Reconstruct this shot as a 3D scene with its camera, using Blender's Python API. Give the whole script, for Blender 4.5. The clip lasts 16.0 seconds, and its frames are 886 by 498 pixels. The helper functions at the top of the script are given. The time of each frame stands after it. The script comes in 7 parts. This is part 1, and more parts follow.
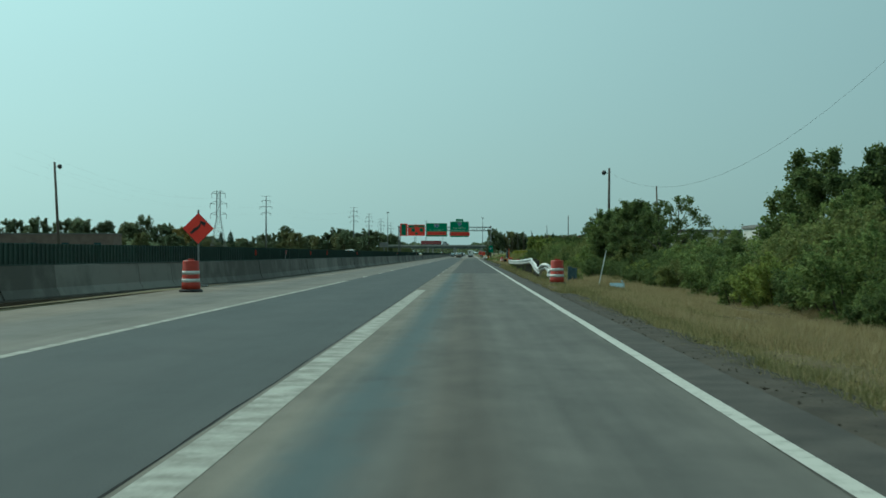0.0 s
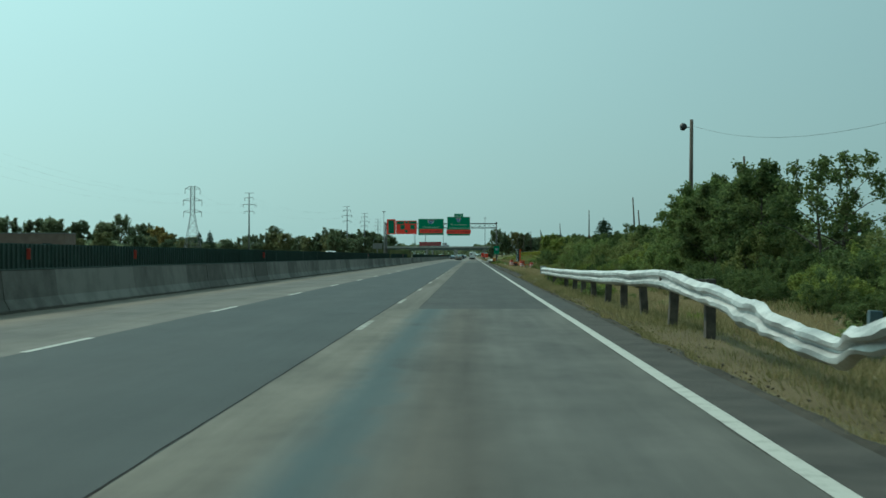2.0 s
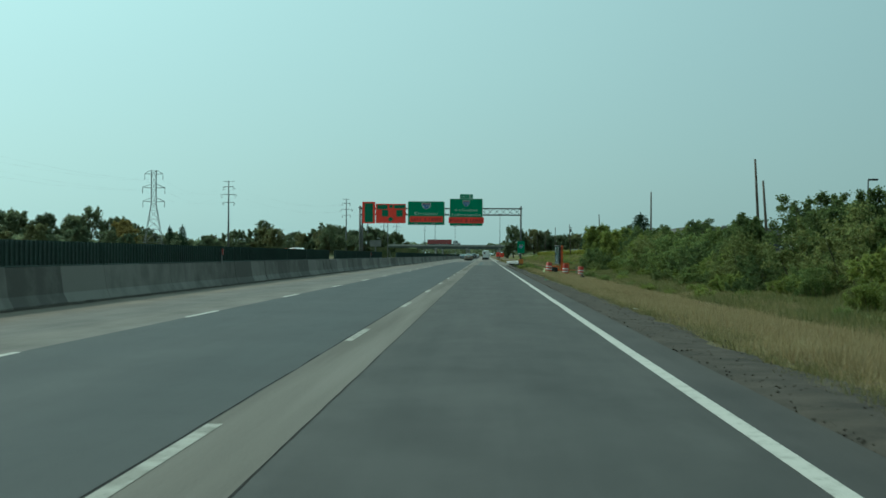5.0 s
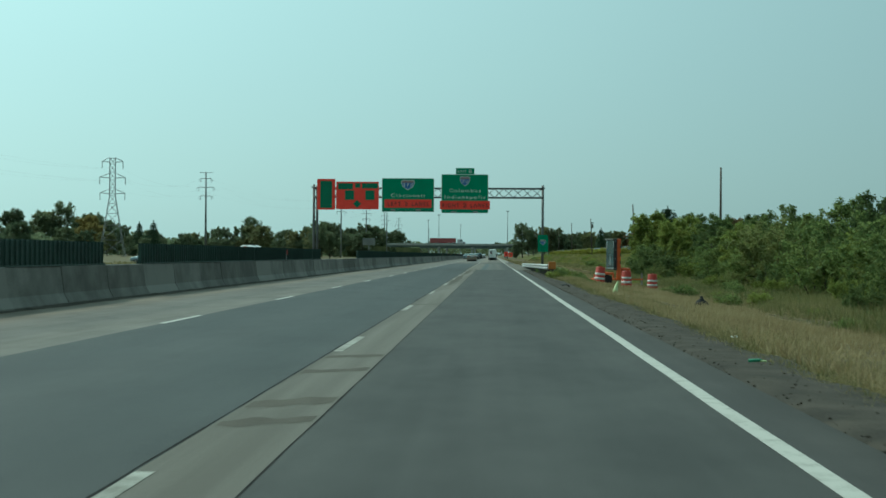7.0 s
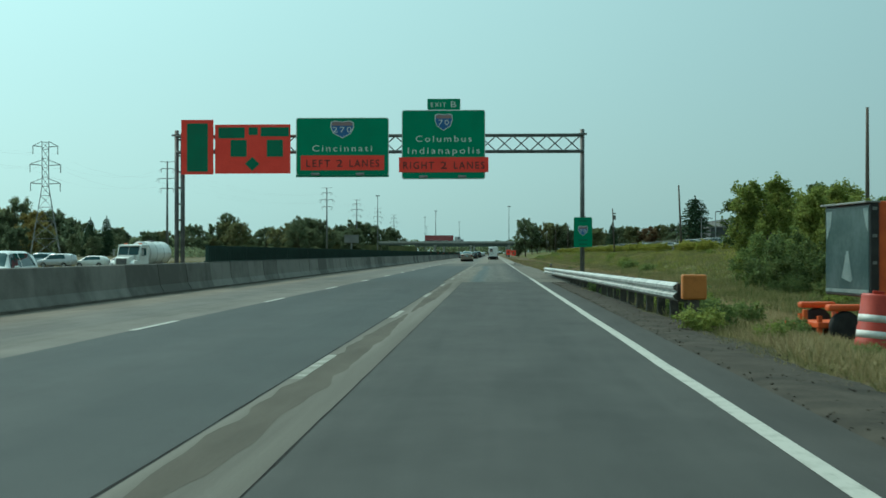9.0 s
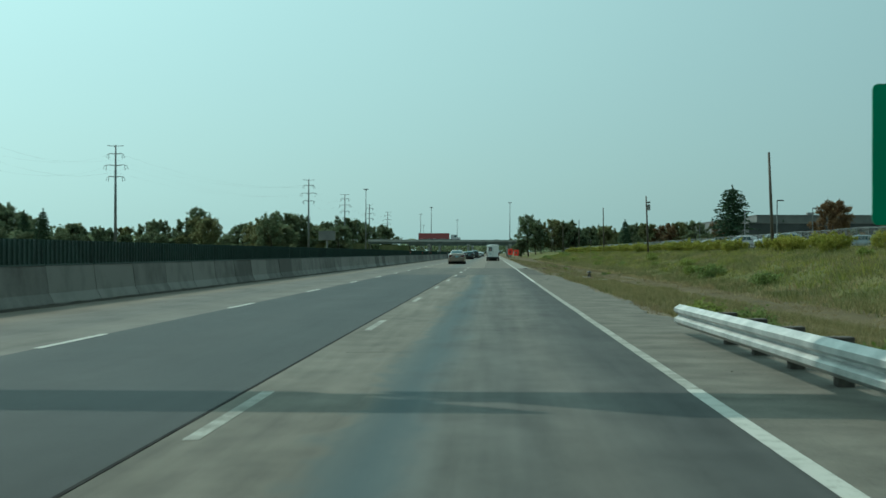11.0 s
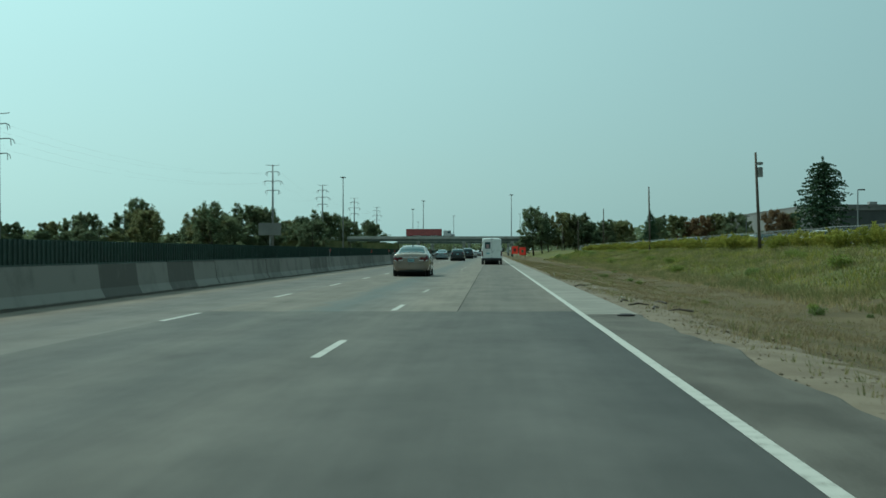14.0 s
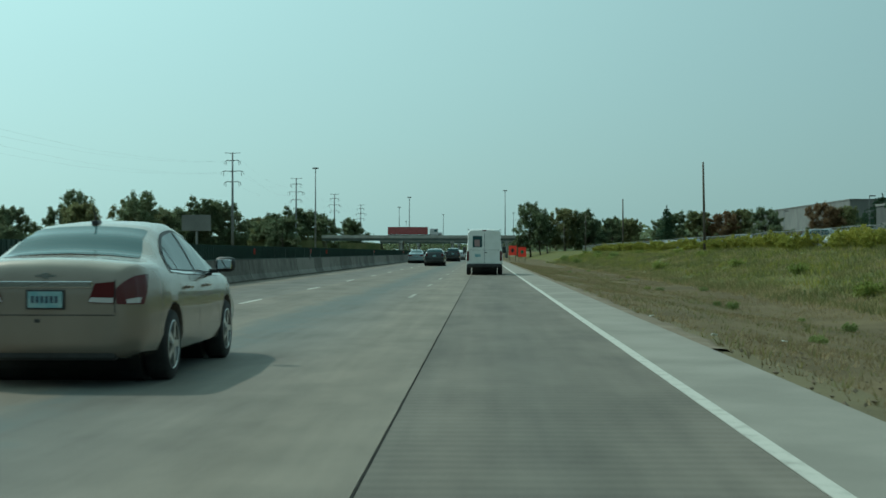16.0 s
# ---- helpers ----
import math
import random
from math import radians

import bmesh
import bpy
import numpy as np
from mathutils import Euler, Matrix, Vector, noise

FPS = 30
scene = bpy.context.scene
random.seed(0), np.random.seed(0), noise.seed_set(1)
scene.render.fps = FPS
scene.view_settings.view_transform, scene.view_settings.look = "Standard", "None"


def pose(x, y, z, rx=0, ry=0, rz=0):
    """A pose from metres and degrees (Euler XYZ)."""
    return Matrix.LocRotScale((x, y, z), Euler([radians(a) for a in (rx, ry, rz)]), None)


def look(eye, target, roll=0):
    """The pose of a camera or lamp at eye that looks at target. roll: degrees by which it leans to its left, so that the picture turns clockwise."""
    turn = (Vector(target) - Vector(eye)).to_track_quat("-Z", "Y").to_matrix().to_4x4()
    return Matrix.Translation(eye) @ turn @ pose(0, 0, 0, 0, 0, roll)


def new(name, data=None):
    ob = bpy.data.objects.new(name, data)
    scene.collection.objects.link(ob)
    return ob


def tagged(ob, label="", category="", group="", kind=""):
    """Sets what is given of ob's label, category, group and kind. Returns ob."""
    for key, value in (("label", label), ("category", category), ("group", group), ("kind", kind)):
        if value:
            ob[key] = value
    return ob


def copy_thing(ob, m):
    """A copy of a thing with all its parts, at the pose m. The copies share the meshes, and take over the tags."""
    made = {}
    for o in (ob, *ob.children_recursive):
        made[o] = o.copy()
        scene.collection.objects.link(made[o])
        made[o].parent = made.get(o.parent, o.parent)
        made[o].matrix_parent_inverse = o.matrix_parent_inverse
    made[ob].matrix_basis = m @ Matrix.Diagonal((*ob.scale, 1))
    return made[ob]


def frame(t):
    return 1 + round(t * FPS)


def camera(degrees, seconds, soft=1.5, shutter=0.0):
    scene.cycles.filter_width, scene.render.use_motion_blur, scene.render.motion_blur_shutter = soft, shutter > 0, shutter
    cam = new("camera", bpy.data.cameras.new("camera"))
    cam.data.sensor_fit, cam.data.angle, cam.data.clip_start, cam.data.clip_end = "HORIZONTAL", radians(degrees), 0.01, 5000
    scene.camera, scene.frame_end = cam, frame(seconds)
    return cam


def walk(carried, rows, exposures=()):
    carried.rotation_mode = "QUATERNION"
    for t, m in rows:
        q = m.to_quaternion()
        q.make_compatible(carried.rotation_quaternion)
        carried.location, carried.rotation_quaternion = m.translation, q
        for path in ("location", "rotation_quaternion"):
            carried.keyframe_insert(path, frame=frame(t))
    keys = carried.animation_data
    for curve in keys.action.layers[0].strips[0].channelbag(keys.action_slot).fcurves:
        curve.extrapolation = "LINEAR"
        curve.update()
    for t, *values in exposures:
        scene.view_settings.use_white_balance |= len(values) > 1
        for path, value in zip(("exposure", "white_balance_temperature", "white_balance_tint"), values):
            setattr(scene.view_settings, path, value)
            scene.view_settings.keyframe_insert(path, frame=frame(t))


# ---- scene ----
# ---- camera ----
cam = camera(35.4, 16.0, soft=1.6, shutter=0.08)
EYE = 1.178
# seconds, x, y, yaw, pitch, lean
ROWS = [
    (0, -0.160, 0.000, 1.109, 0.196, 0.015),
    (0.5, -0.154, 13.117, 1.053, 0.258, -0.015),
    (1, -0.139, 26.277, 1.130, 0.226, -0.066),
    (1.5, -0.103, 39.523, 1.252, 0.231, -0.033),
    (2, -0.061, 52.677, 1.186, 0.280, -0.018),
    (2.5, -0.020, 65.741, 1.334, 0.315, -0.030),
    (3, 0.019, 78.719, 1.354, 0.224, 0.199),
    (3.5, 0.050, 91.604, 1.576, 0.261, 0.113),
    (4, 0.009, 104.465, 1.611, 0.265, 0.098),
    (6.5, -0.013, 168.731, 1.952, 0.216, 0.683),
    (7, -0.011, 181.769, 2.027, 0.235, 0.331),
    (7.5, 0.005, 194.935, 1.989, 0.247, 0.184),
    (8, 0.008, 208.214, 2.085, 0.165, 0.458),
    (8.5, 0.012, 221.638, 2.106, 0.190, 0.210),
    (9, -0.022, 235.075, 2.045, 0.180, -0.014),
    (11.5, 0.041, 302.300, 2.030, 0.160, 0.165),
    (12, 0.059, 315.642, 2.035, 0.322, 0.105),
    (12.5, 0.043, 328.962, 2.015, 0.379, 0.023),
    (13, 0.067, 342.248, 2.061, 0.301, -0.006),
    (13.5, 0.097, 355.527, 1.971, 0.242, 0.077),
    (14, 0.098, 368.840, 2.013, 0.111, -0.054),
    (14.5, 0.087, 382.207, 1.877, 0.170, -0.194),
    (15, 0.079, 395.622, 1.781, 0.123, -0.078),
    (15.5, 0.071, 409.050, 1.727, 0.158, 0.017),
    (16, 0.054, 422.486, 1.674, 0.144, 0.038),
]
walk(cam, [(t, pose(x, y, EYE, 90 + p, -r, w)) for t, x, y, w, p, r in ROWS],
     exposures=[(t, e, 5750, -9) for t, e in ((0, -0.12), (0.5, -0.12), (2, -0.06), (3.5, -0.04), (7, 0.0), (8.5, 0.07), (9, 0.1), (9.5, 0.08),
                                              (11.3, 0.0), (12.5, -0.04), (14, -0.03), (16, -0.07))])

# ---- sky and sun ----
SUN_DIR = Vector((-0.72, 0.52, 1.0)).normalized()
world = bpy.data.worlds.new("sky")
scene.world = world
world.use_nodes = True
wn = world.node_tree.nodes
sky = wn.new("ShaderNodeTexSky")
sky.sky_type = "NISHITA"
sky.sun_disc = False
sky.sun_elevation = math.asin(SUN_DIR.z)
sky.sun_rotation = math.atan2(SUN_DIR.x, SUN_DIR.y)
sky.air_density, sky.dust_density, sky.ozone_density = 1.0, 2.2, 1.0
# a thick bright summer haze lies over the clear sky, brighter towards the sun
glow = wn.new("ShaderNodeTexGradient")
glow.gradient_type = "QUADRATIC"
side = SUN_DIR.cross(Vector((0, 0, 1))).normalized()
glow.texture_mapping.vector_type = "POINT"
glow.texture_mapping.rotation = Matrix((SUN_DIR, side, SUN_DIR.cross(side))).to_euler("XYZ")
tone = wn.new("ShaderNodeMix")
tone.data_type = "RGBA"
tone.inputs[6].default_value, tone.inputs[7].default_value = (2.75, 3.8, 3.75, 1), (11.0, 15.2, 14.4, 1)
haze = wn.new("ShaderNodeMix")
haze.data_type = "RGBA"
haze.inputs[0].default_value = 0.84
thin = wn.new("ShaderNodeTexNoise")
thin.inputs["Scale"].default_value, thin.inputs["Detail"].default_value = 3.5, 5
thin.texture_mapping.scale = (1, 1, 3)
veil = wn.new("ShaderNodeMapRange")
veil.inputs[1].default_value, veil.inputs[2].default_value = 0.3, 0.75
veil.inputs[3].default_value, veil.inputs[4].default_value = 0.81, 0.89
world.node_tree.links.new(thin.outputs[0], veil.inputs[0])
world.node_tree.links.new(veil.outputs[0], haze.inputs[0])
world.node_tree.links.new(glow.outputs[1], tone.inputs[0])
world.node_tree.links.new(tone.outputs[2], haze.inputs[7])
world.node_tree.links.new(sky.outputs[0], haze.inputs[6])
world.node_tree.links.new(haze.outputs[2], wn["Background"].inputs[0])
wn["Background"].inputs[1].default_value = 0.1
sun = new("sun", bpy.data.lights.new("sun", "SUN"))
sun.data.energy, sun.data.angle, sun.data.color = 2.2, radians(0.6), (1.0, 0.88, 0.76)
sun.matrix_world = look(SUN_DIR * 100, (0, 0, 0))

# ---- materials ----
def mat(name, a, b, scale=3.0, fine=40.0, rough=0.7, metal=0.0, bump=0.15, stretch=(1, 1, 1), world_space=True,
        island=0.0, per_object=0.0, translucent=0.0, spread=(0.35, 0.65), coat=0.0, spec=0.5):
    m = bpy.data.materials.new(name)
    m.use_nodes = True
    n, l = m.node_tree.nodes, m.node_tree.links
    bsdf = n["Principled BSDF"]
    bsdf.inputs["Roughness"].default_value = rough
    bsdf.inputs["Metallic"].default_value = metal
    bsdf.inputs["Coat Weight"].default_value = coat
    bsdf.inputs["Specular IOR Level"].default_value = spec
    if world_space:
        src = n.new("ShaderNodeNewGeometry").outputs["Position"]
    else:
        src = n.new("ShaderNodeTexCoord").outputs["Object"]
    mp = n.new("ShaderNodeMapping")
    mp.inputs["Scale"].default_value = stretch
    l.new(src, mp.inputs[0])
    n1, n2 = n.new("ShaderNodeTexNoise"), n.new("ShaderNodeTexNoise")
    n1.inputs["Scale"].default_value, n1.inputs["Detail"].default_value = scale, 5
    n2.inputs["Scale"].default_value, n2.inputs["Detail"].default_value = fine, 3
    l.new(mp.outputs[0], n1.inputs[0])
    l.new(src, n2.inputs[0])
    add = n.new("ShaderNodeMath")
    add.operation = "MULTIPLY_ADD"
    add.inputs[1].default_value = 0.4
    l.new(n2.outputs[0], add.inputs[0])
    l.new(n1.outputs[0], add.inputs[2])
    last = add.outputs[0]
    shift = 0.2
    for amount, sock in ((island, n.new("ShaderNodeNewGeometry").outputs["Random Per Island"]),
                         (per_object, n.new("ShaderNodeObjectInfo").outputs["Random"])):
        if amount:
            k = n.new("ShaderNodeMath")
            k.operation = "MULTIPLY_ADD"
            k.inputs[1].default_value = amount
            l.new(sock, k.inputs[0])
            l.new(last, k.inputs[2])
            last = k.outputs[0]
            shift += amount / 2
    ramp = n.new("ShaderNodeMapRange")
    ramp.inputs[1].default_value, ramp.inputs[2].default_value = spread[0] + shift, spread[1] + shift
    l.new(last, ramp.inputs[0])
    mix = n.new("ShaderNodeMix")
    mix.data_type = "RGBA"
    mix.inputs[6].default_value, mix.inputs[7].default_value = (*a, 1), (*b, 1)
    l.new(ramp.outputs[0], mix.inputs[0])
    l.new(mix.outputs[2], bsdf.inputs["Base Color"])
    if bump:
        bp = n.new("ShaderNodeBump")
        bp.inputs["Strength"].default_value, bp.inputs["Distance"].default_value = bump, 0.01
        l.new(n2.outputs[0], bp.inputs["Height"])
        l.new(bp.outputs[0], bsdf.inputs["Normal"])
    if translucent:
        tr = n.new("ShaderNodeBsdfTranslucent")
        l.new(mix.outputs[2], tr.inputs[0])
        ms = n.new("ShaderNodeMixShader")
        ms.inputs[0].default_value = translucent
        l.new(bsdf.outputs[0], ms.inputs[1])
        l.new(tr.outputs[0], ms.inputs[2])
        l.new(ms.outputs[0], n["Material Output"].inputs[0])
    return m


def glass(name, tint, rough=0.03):
    m = bpy.data.materials.new(name)
    m.use_nodes = True
    b = m.node_tree.nodes["Principled BSDF"]
    b.inputs["Base Color"].default_value = (*tint, 1)
    b.inputs["Roughness"].default_value = rough
    b.inputs["Specular IOR Level"].default_value = 0.5
    return m


STREAK = (2.2, 0.05, 1)
M_CONC_OLD = mat("old_concrete", (0.101, 0.0924, 0.0775), (0.16, 0.149, 0.128), 1.0, 60, 0.85, bump=0.3, stretch=STREAK, spec=0.2)
M_CONC_SHOULDER = mat("shoulder_concrete", (0.182, 0.173, 0.149), (0.243, 0.231, 0.2), 0.7, 60, 0.85, bump=0.3, spec=0.2)
M_CONC_BROKEN = mat("broken_concrete", (0.078, 0.072, 0.06), (0.175, 0.16, 0.133), 1.5, 30, 0.9, bump=0.8, spec=0.2, spread=(0.25, 0.75))
M_ASPH2 = mat("grey_asphalt", (0.0386, 0.0381, 0.0355), (0.0568, 0.0554, 0.0509), 1.1, 90, 0.65, bump=0.35, stretch=(1.5, 0.04, 1), spec=0.2)
M_ASPH_SH = mat("shoulder_asphalt", (0.0422, 0.0387, 0.0338), (0.0704, 0.0634, 0.0549), 1.5, 60, 0.85, bump=0.6, spec=0.2)


def lane_mat(name, stops, wobble=0.35, rough=0.75, ribs=0.0, mottle=0.5, stain=None):
    """A lane surface with wheel tracks and stains that run along it; stops are (x, colour)."""
    m = bpy.data.materials.new(name)
    m.use_nodes = True
    n, l = m.node_tree.nodes, m.node_tree.links
    bsdf = n["Principled BSDF"]
    bsdf.inputs["Roughness"].default_value = rough
    bsdf.inputs["Specular IOR Level"].default_value = 0.2
    pos = n.new("ShaderNodeNewGeometry").outputs["Position"]
    cut = n.new("ShaderNodeSeparateXYZ")
    l.new(pos, cut.inputs[0])
    noises = []
    for scale, detail, stretch in ((1.0, 5, (0.8, 0.07, 1)), (1.0, 5, (0.9, 0.35, 1)), (70, 3, (1, 1, 1)), (1.0, 6, (5.0, 0.16, 1)), (2.6, 6, (1, 0.55, 1))):
        mp = n.new("ShaderNodeMapping")
        mp.inputs["Scale"].default_value = stretch
        l.new(pos, mp.inputs[0])
        t = n.new("ShaderNodeTexNoise")
        t.inputs["Scale"].default_value, t.inputs["Detail"].default_value = scale, detail
        l.new(mp.outputs[0], t.inputs[0])
        noises.append(t.outputs[0])

    def sums(a, k, b):
        f = n.new("ShaderNodeMath")
        f.operation = "MULTIPLY_ADD"
        l.new(a, f.inputs[0])
        f.inputs[1].default_value = k
        if isinstance(b, float):
            f.inputs[2].default_value = b
        else:
            l.new(b, f.inputs[2])
        return f.outputs[0]

    x = sums(noises[0], wobble * 2, cut.outputs[0])
    lo, hi = stops[0][0], stops[-1][0]
    rng_ = n.new("ShaderNodeMapRange")
    rng_.inputs[1].default_value, rng_.inputs[2].default_value = lo + wobble, hi + wobble
    l.new(x, rng_.inputs[0])
    ramp = n.new("ShaderNodeValToRGB")
    el = ramp.color_ramp.elements
    el[0].color, el[1].color = (*stops[0][1], 1), (*stops[-1][1], 1)
    for sx, c in stops[1:-1]:
        el.new((sx - lo) / (hi - lo)).color = (*c, 1)
    l.new(rng_.outputs[0], ramp.inputs[0])
    k = sums(noises[1], 1.1, 0.45)
    k = sums(noises[2], 0.35, sums(k, 1.0, -0.17))
    k = sums(noises[3], mottle, sums(k, 1.0, -mottle / 2))
    k = sums(noises[4], mottle * 0.8, sums(k, 1.0, -mottle * 0.4))
    if ribs:
        w = n.new("ShaderNodeTexWave")
        w.bands_direction = "Y"
        w.inputs["Scale"].default_value, w.inputs["Distortion"].default_value, w.inputs["Detail"].default_value = 1.45, 1.2, 2
        l.new(pos, w.inputs[0])
        k = sums(w.outputs[1], ribs, sums(k, 1.0, -ribs / 2))
    mul = n.new("ShaderNodeMix")
    mul.data_type, mul.blend_type = "RGBA", "MULTIPLY"
    mul.inputs[0].default_value = 1.0
    l.new(ramp.outputs[0], mul.inputs[6])
    l.new(k, mul.inputs[7])
    colour = mul.outputs[2]
    if stain:
        # a ragged stain along one wheel track: middle, half width, colour
        away = n.new("ShaderNodeMath")
        near = n.new("ShaderNodeMapRange")
        gap = sums(x, 1.0, -stain[0] - wobble)
        away.operation = "ABSOLUTE"
        l.new(gap, away.inputs[0])
        near.inputs[1].default_value, near.inputs[2].default_value = 0.0, stain[1]
        near.inputs[3].default_value, near.inputs[4].default_value = 0.34, 0.0
        l.new(away.outputs[0], near.inputs[0])
        patchy = n.new("ShaderNodeMapRange")
        patchy.inputs[1].default_value, patchy.inputs[2].default_value = 0.69, 0.82
        patchy.inputs[4].default_value = 0.65
        both = n.new("ShaderNodeMath")
        l.new(near.outputs[0], both.inputs[0])
        l.new(sums(noises[4], 0.5, sums(noises[1], 0.5, 0.0)), both.inputs[1])
        l.new(both.outputs[0], patchy.inputs[0])
        tint = n.new("ShaderNodeMix")
        tint.data_type = "RGBA"
        l.new(patchy.outputs[0], tint.inputs[0])
        l.new(colour, tint.inputs[6])
        tint.inputs[7].default_value = (*stain[2], 1)
        colour = tint.outputs[2]
    l.new(colour, bsdf.inputs["Base Color"])
    bp = n.new("ShaderNodeBump")
    bp.inputs["Strength"].default_value, bp.inputs["Distance"].default_value = 0.3, 0.01
    l.new(noises[2], bp.inputs["Height"])
    l.new(bp.outputs[0], bsdf.inputs["Normal"])
    return m


TAN, GREY_TAN = (0.132, 0.119, 0.096), (0.098, 0.092, 0.08)
M_LANE_CRACKED = lane_mat("stained_concrete_lane", [(-2.07, TAN), (-0.95, TAN), (-0.62, (0.066, 0.084, 0.088)), (-0.2, (0.1, 0.098, 0.086)), (0.2, (0.08, 0.078, 0.07)),
                                                    (0.6, GREY_TAN), (0.95, (0.075, 0.073, 0.066)), (1.3, (0.05, 0.05, 0.047)), (1.75, (0.046, 0.046, 0.043))], 0.3, mottle=0.95, stain=(-0.72, 0.75, (0.058, 0.078, 0.08)))
M_LANE_GREY = lane_mat("worn_grey_lane", [(-5.53, GREY_TAN), (-4.7, (0.08, 0.077, 0.068)), (-3.8, (0.1, 0.094, 0.081)), (-2.9, (0.08, 0.077, 0.068)), (-1.93, (0.1, 0.093, 0.079)), (-1.0, (0.085, 0.08, 0.07)),
                                          (-0.2, (0.074, 0.07, 0.062)), (0.5, (0.08, 0.076, 0.068)), (1.2, (0.06, 0.058, 0.053)), (1.75, (0.05, 0.049, 0.046))], 0.25)
M_LANE_ASPH = lane_mat("resurfaced_asphalt_lane", [(-1.24, (0.053, 0.052, 0.048)), (-0.75, (0.045, 0.045, 0.042)), (0.0, (0.051, 0.05, 0.047)), (0.75, (0.044, 0.044, 0.041)), (1.5, (0.05, 0.049, 0.045)),
                                                   (1.95, (0.045, 0.042, 0.038)), (2.35, (0.04, 0.036, 0.031))], 0.12)
M_LANE_FIRST = lane_mat("streaked_concrete_lane", [(-1.93, TAN), (-1.4, TAN), (-1.0, (0.062, 0.08, 0.082)), (-0.7, (0.084, 0.084, 0.076)), (-0.4, (0.082, 0.071, 0.058)), (-0.1, (0.068, 0.059, 0.049)),
                                                   (0.25, (0.088, 0.083, 0.073)), (0.9, (0.08, 0.076, 0.068)), (1.7, (0.092, 0.086, 0.074))], 0.16, mottle=0.7, stain=(-0.95, 0.5, (0.056, 0.077, 0.079)))
M_LANE_LEFT = lane_mat("old_pale_concrete_lane", [(-9.3, (0.15, 0.127, 0.098)), (-8.3, (0.152, 0.13, 0.102)), (-7.8, (0.124, 0.114, 0.098)), (-6.9, (0.108, 0.102, 0.09)), (-6.2, (0.128, 0.118, 0.1)), (-5.53, (0.14, 0.13, 0.112))], 0.25)
M_LANE_PALE = lane_mat("pale_streaked_concrete_lane", [(-5.53, (0.1562, 0.1372, 0.1102)), (-4.7, (0.1298, 0.1156, 0.0946)), (-3.8, (0.1573, 0.1382, 0.1102)), (-3.0, (0.1144, 0.1145, 0.1019)), (-2.2, (0.1408, 0.1296, 0.1102)),
                                                       (-1.4, (0.1628, 0.1436, 0.1154)), (-0.59, (0.1562, 0.1382, 0.1113))], 0.4, stain=(-3.3, 1.3, (0.0880, 0.1048, 0.1019)))
M_LANE_TINED = lane_mat("tined_concrete_lane", [(-0.57, (0.1053, 0.0951, 0.0795)), (-0.2, (0.1240, 0.1102, 0.0907)), (0.4, (0.1030, 0.0940, 0.0784)), (1.0, (0.1111, 0.0998, 0.0818)), (1.72, (0.1310, 0.1160, 0.0952))], 0.14, ribs=0.16)
M_LANE_MIDDLE = lane_mat("dark_asphalt_lane", [(-5.53, (0.0344, 0.0353, 0.0335)), (-4.7, (0.0288, 0.0307, 0.0298)), (-3.8, (0.0363, 0.0372, 0.0353)), (-2.8, (0.0288, 0.0307, 0.0298)), (-1.93, (0.0335, 0.0344, 0.0326))], 0.2, 0.62)
M_WORN_STRIP = mat("worn_brown_strip", (0.065, 0.056, 0.043), (0.095, 0.083, 0.065), 1.5, 40, 0.85, bump=0.4, stretch=(1.5, 0.3, 1), spec=0.2)
M_SHOULDER_GREY = mat("gravelly_grey_shoulder", (0.062, 0.057, 0.048), (0.115, 0.106, 0.09), 1.3, 40, 0.9, bump=0.7, stretch=(1, 0.35, 1), spec=0.2)
M_PAINT = mat("worn_road_paint", (0.22, 0.212, 0.18), (0.43, 0.42, 0.375), 5.0, 40, 0.6, bump=0.2, spread=(0.2, 0.5), spec=0.2)
M_PAINT_OLD = mat("old_road_paint", (0.182, 0.175, 0.147), (0.35, 0.343, 0.301), 3.0, 30, 0.7, bump=0.2, spec=0.2)
M_TAR = mat("tar_joint", (0.016, 0.016, 0.015), (0.032, 0.03, 0.027), 6, 50, 0.95, spec=0.1)
M_GROUND = mat("dry_soil_and_turf", (0.098, 0.084, 0.045), (0.134, 0.116, 0.06), 0.35, 12, 0.95, bump=0.8, spec=0.2)
M_GRAVEL = mat("gravel_verge", (0.034, 0.029, 0.022), (0.066, 0.056, 0.043), 1.8, 45, 0.95, bump=0.7, spec=0.2)
M_DIRT = mat("bare_dirt", (0.133, 0.105, 0.0718), (0.188, 0.155, 0.111), 1.2, 30, 0.95, bump=0.9, spec=0.2)
M_BARRIER = mat("barrier_concrete", (0.105, 0.099, 0.086), (0.225, 0.212, 0.188), 1.3, 25, 0.85, bump=0.3, per_object=0.65, spec=0.2, spread=(0.25, 0.75))
M_SCREEN = mat("green_screen_plastic", (0.01, 0.032, 0.022), (0.018, 0.048, 0.034), 2, 20, 0.6, per_object=0.2)
M_GALV = mat("galvanised_steel", (0.3, 0.31, 0.3), (0.5, 0.5, 0.48), 2.2, 30, 0.55, metal=0.6, bump=0.2)
M_STEEL = mat("weathered_steel", (0.2, 0.2, 0.19), (0.32, 0.31, 0.3), 3, 30, 0.55, metal=0.5, bump=0.1)
M_GANTRY = mat("dark_weathered_steel", (0.1, 0.103, 0.1), (0.17, 0.17, 0.163), 2, 25, 0.6, metal=0.35, bump=0.1)
M_TOWER = mat("tower_steel", (0.16, 0.17, 0.17), (0.24, 0.25, 0.25), 1, 10, 0.7, metal=0.2)
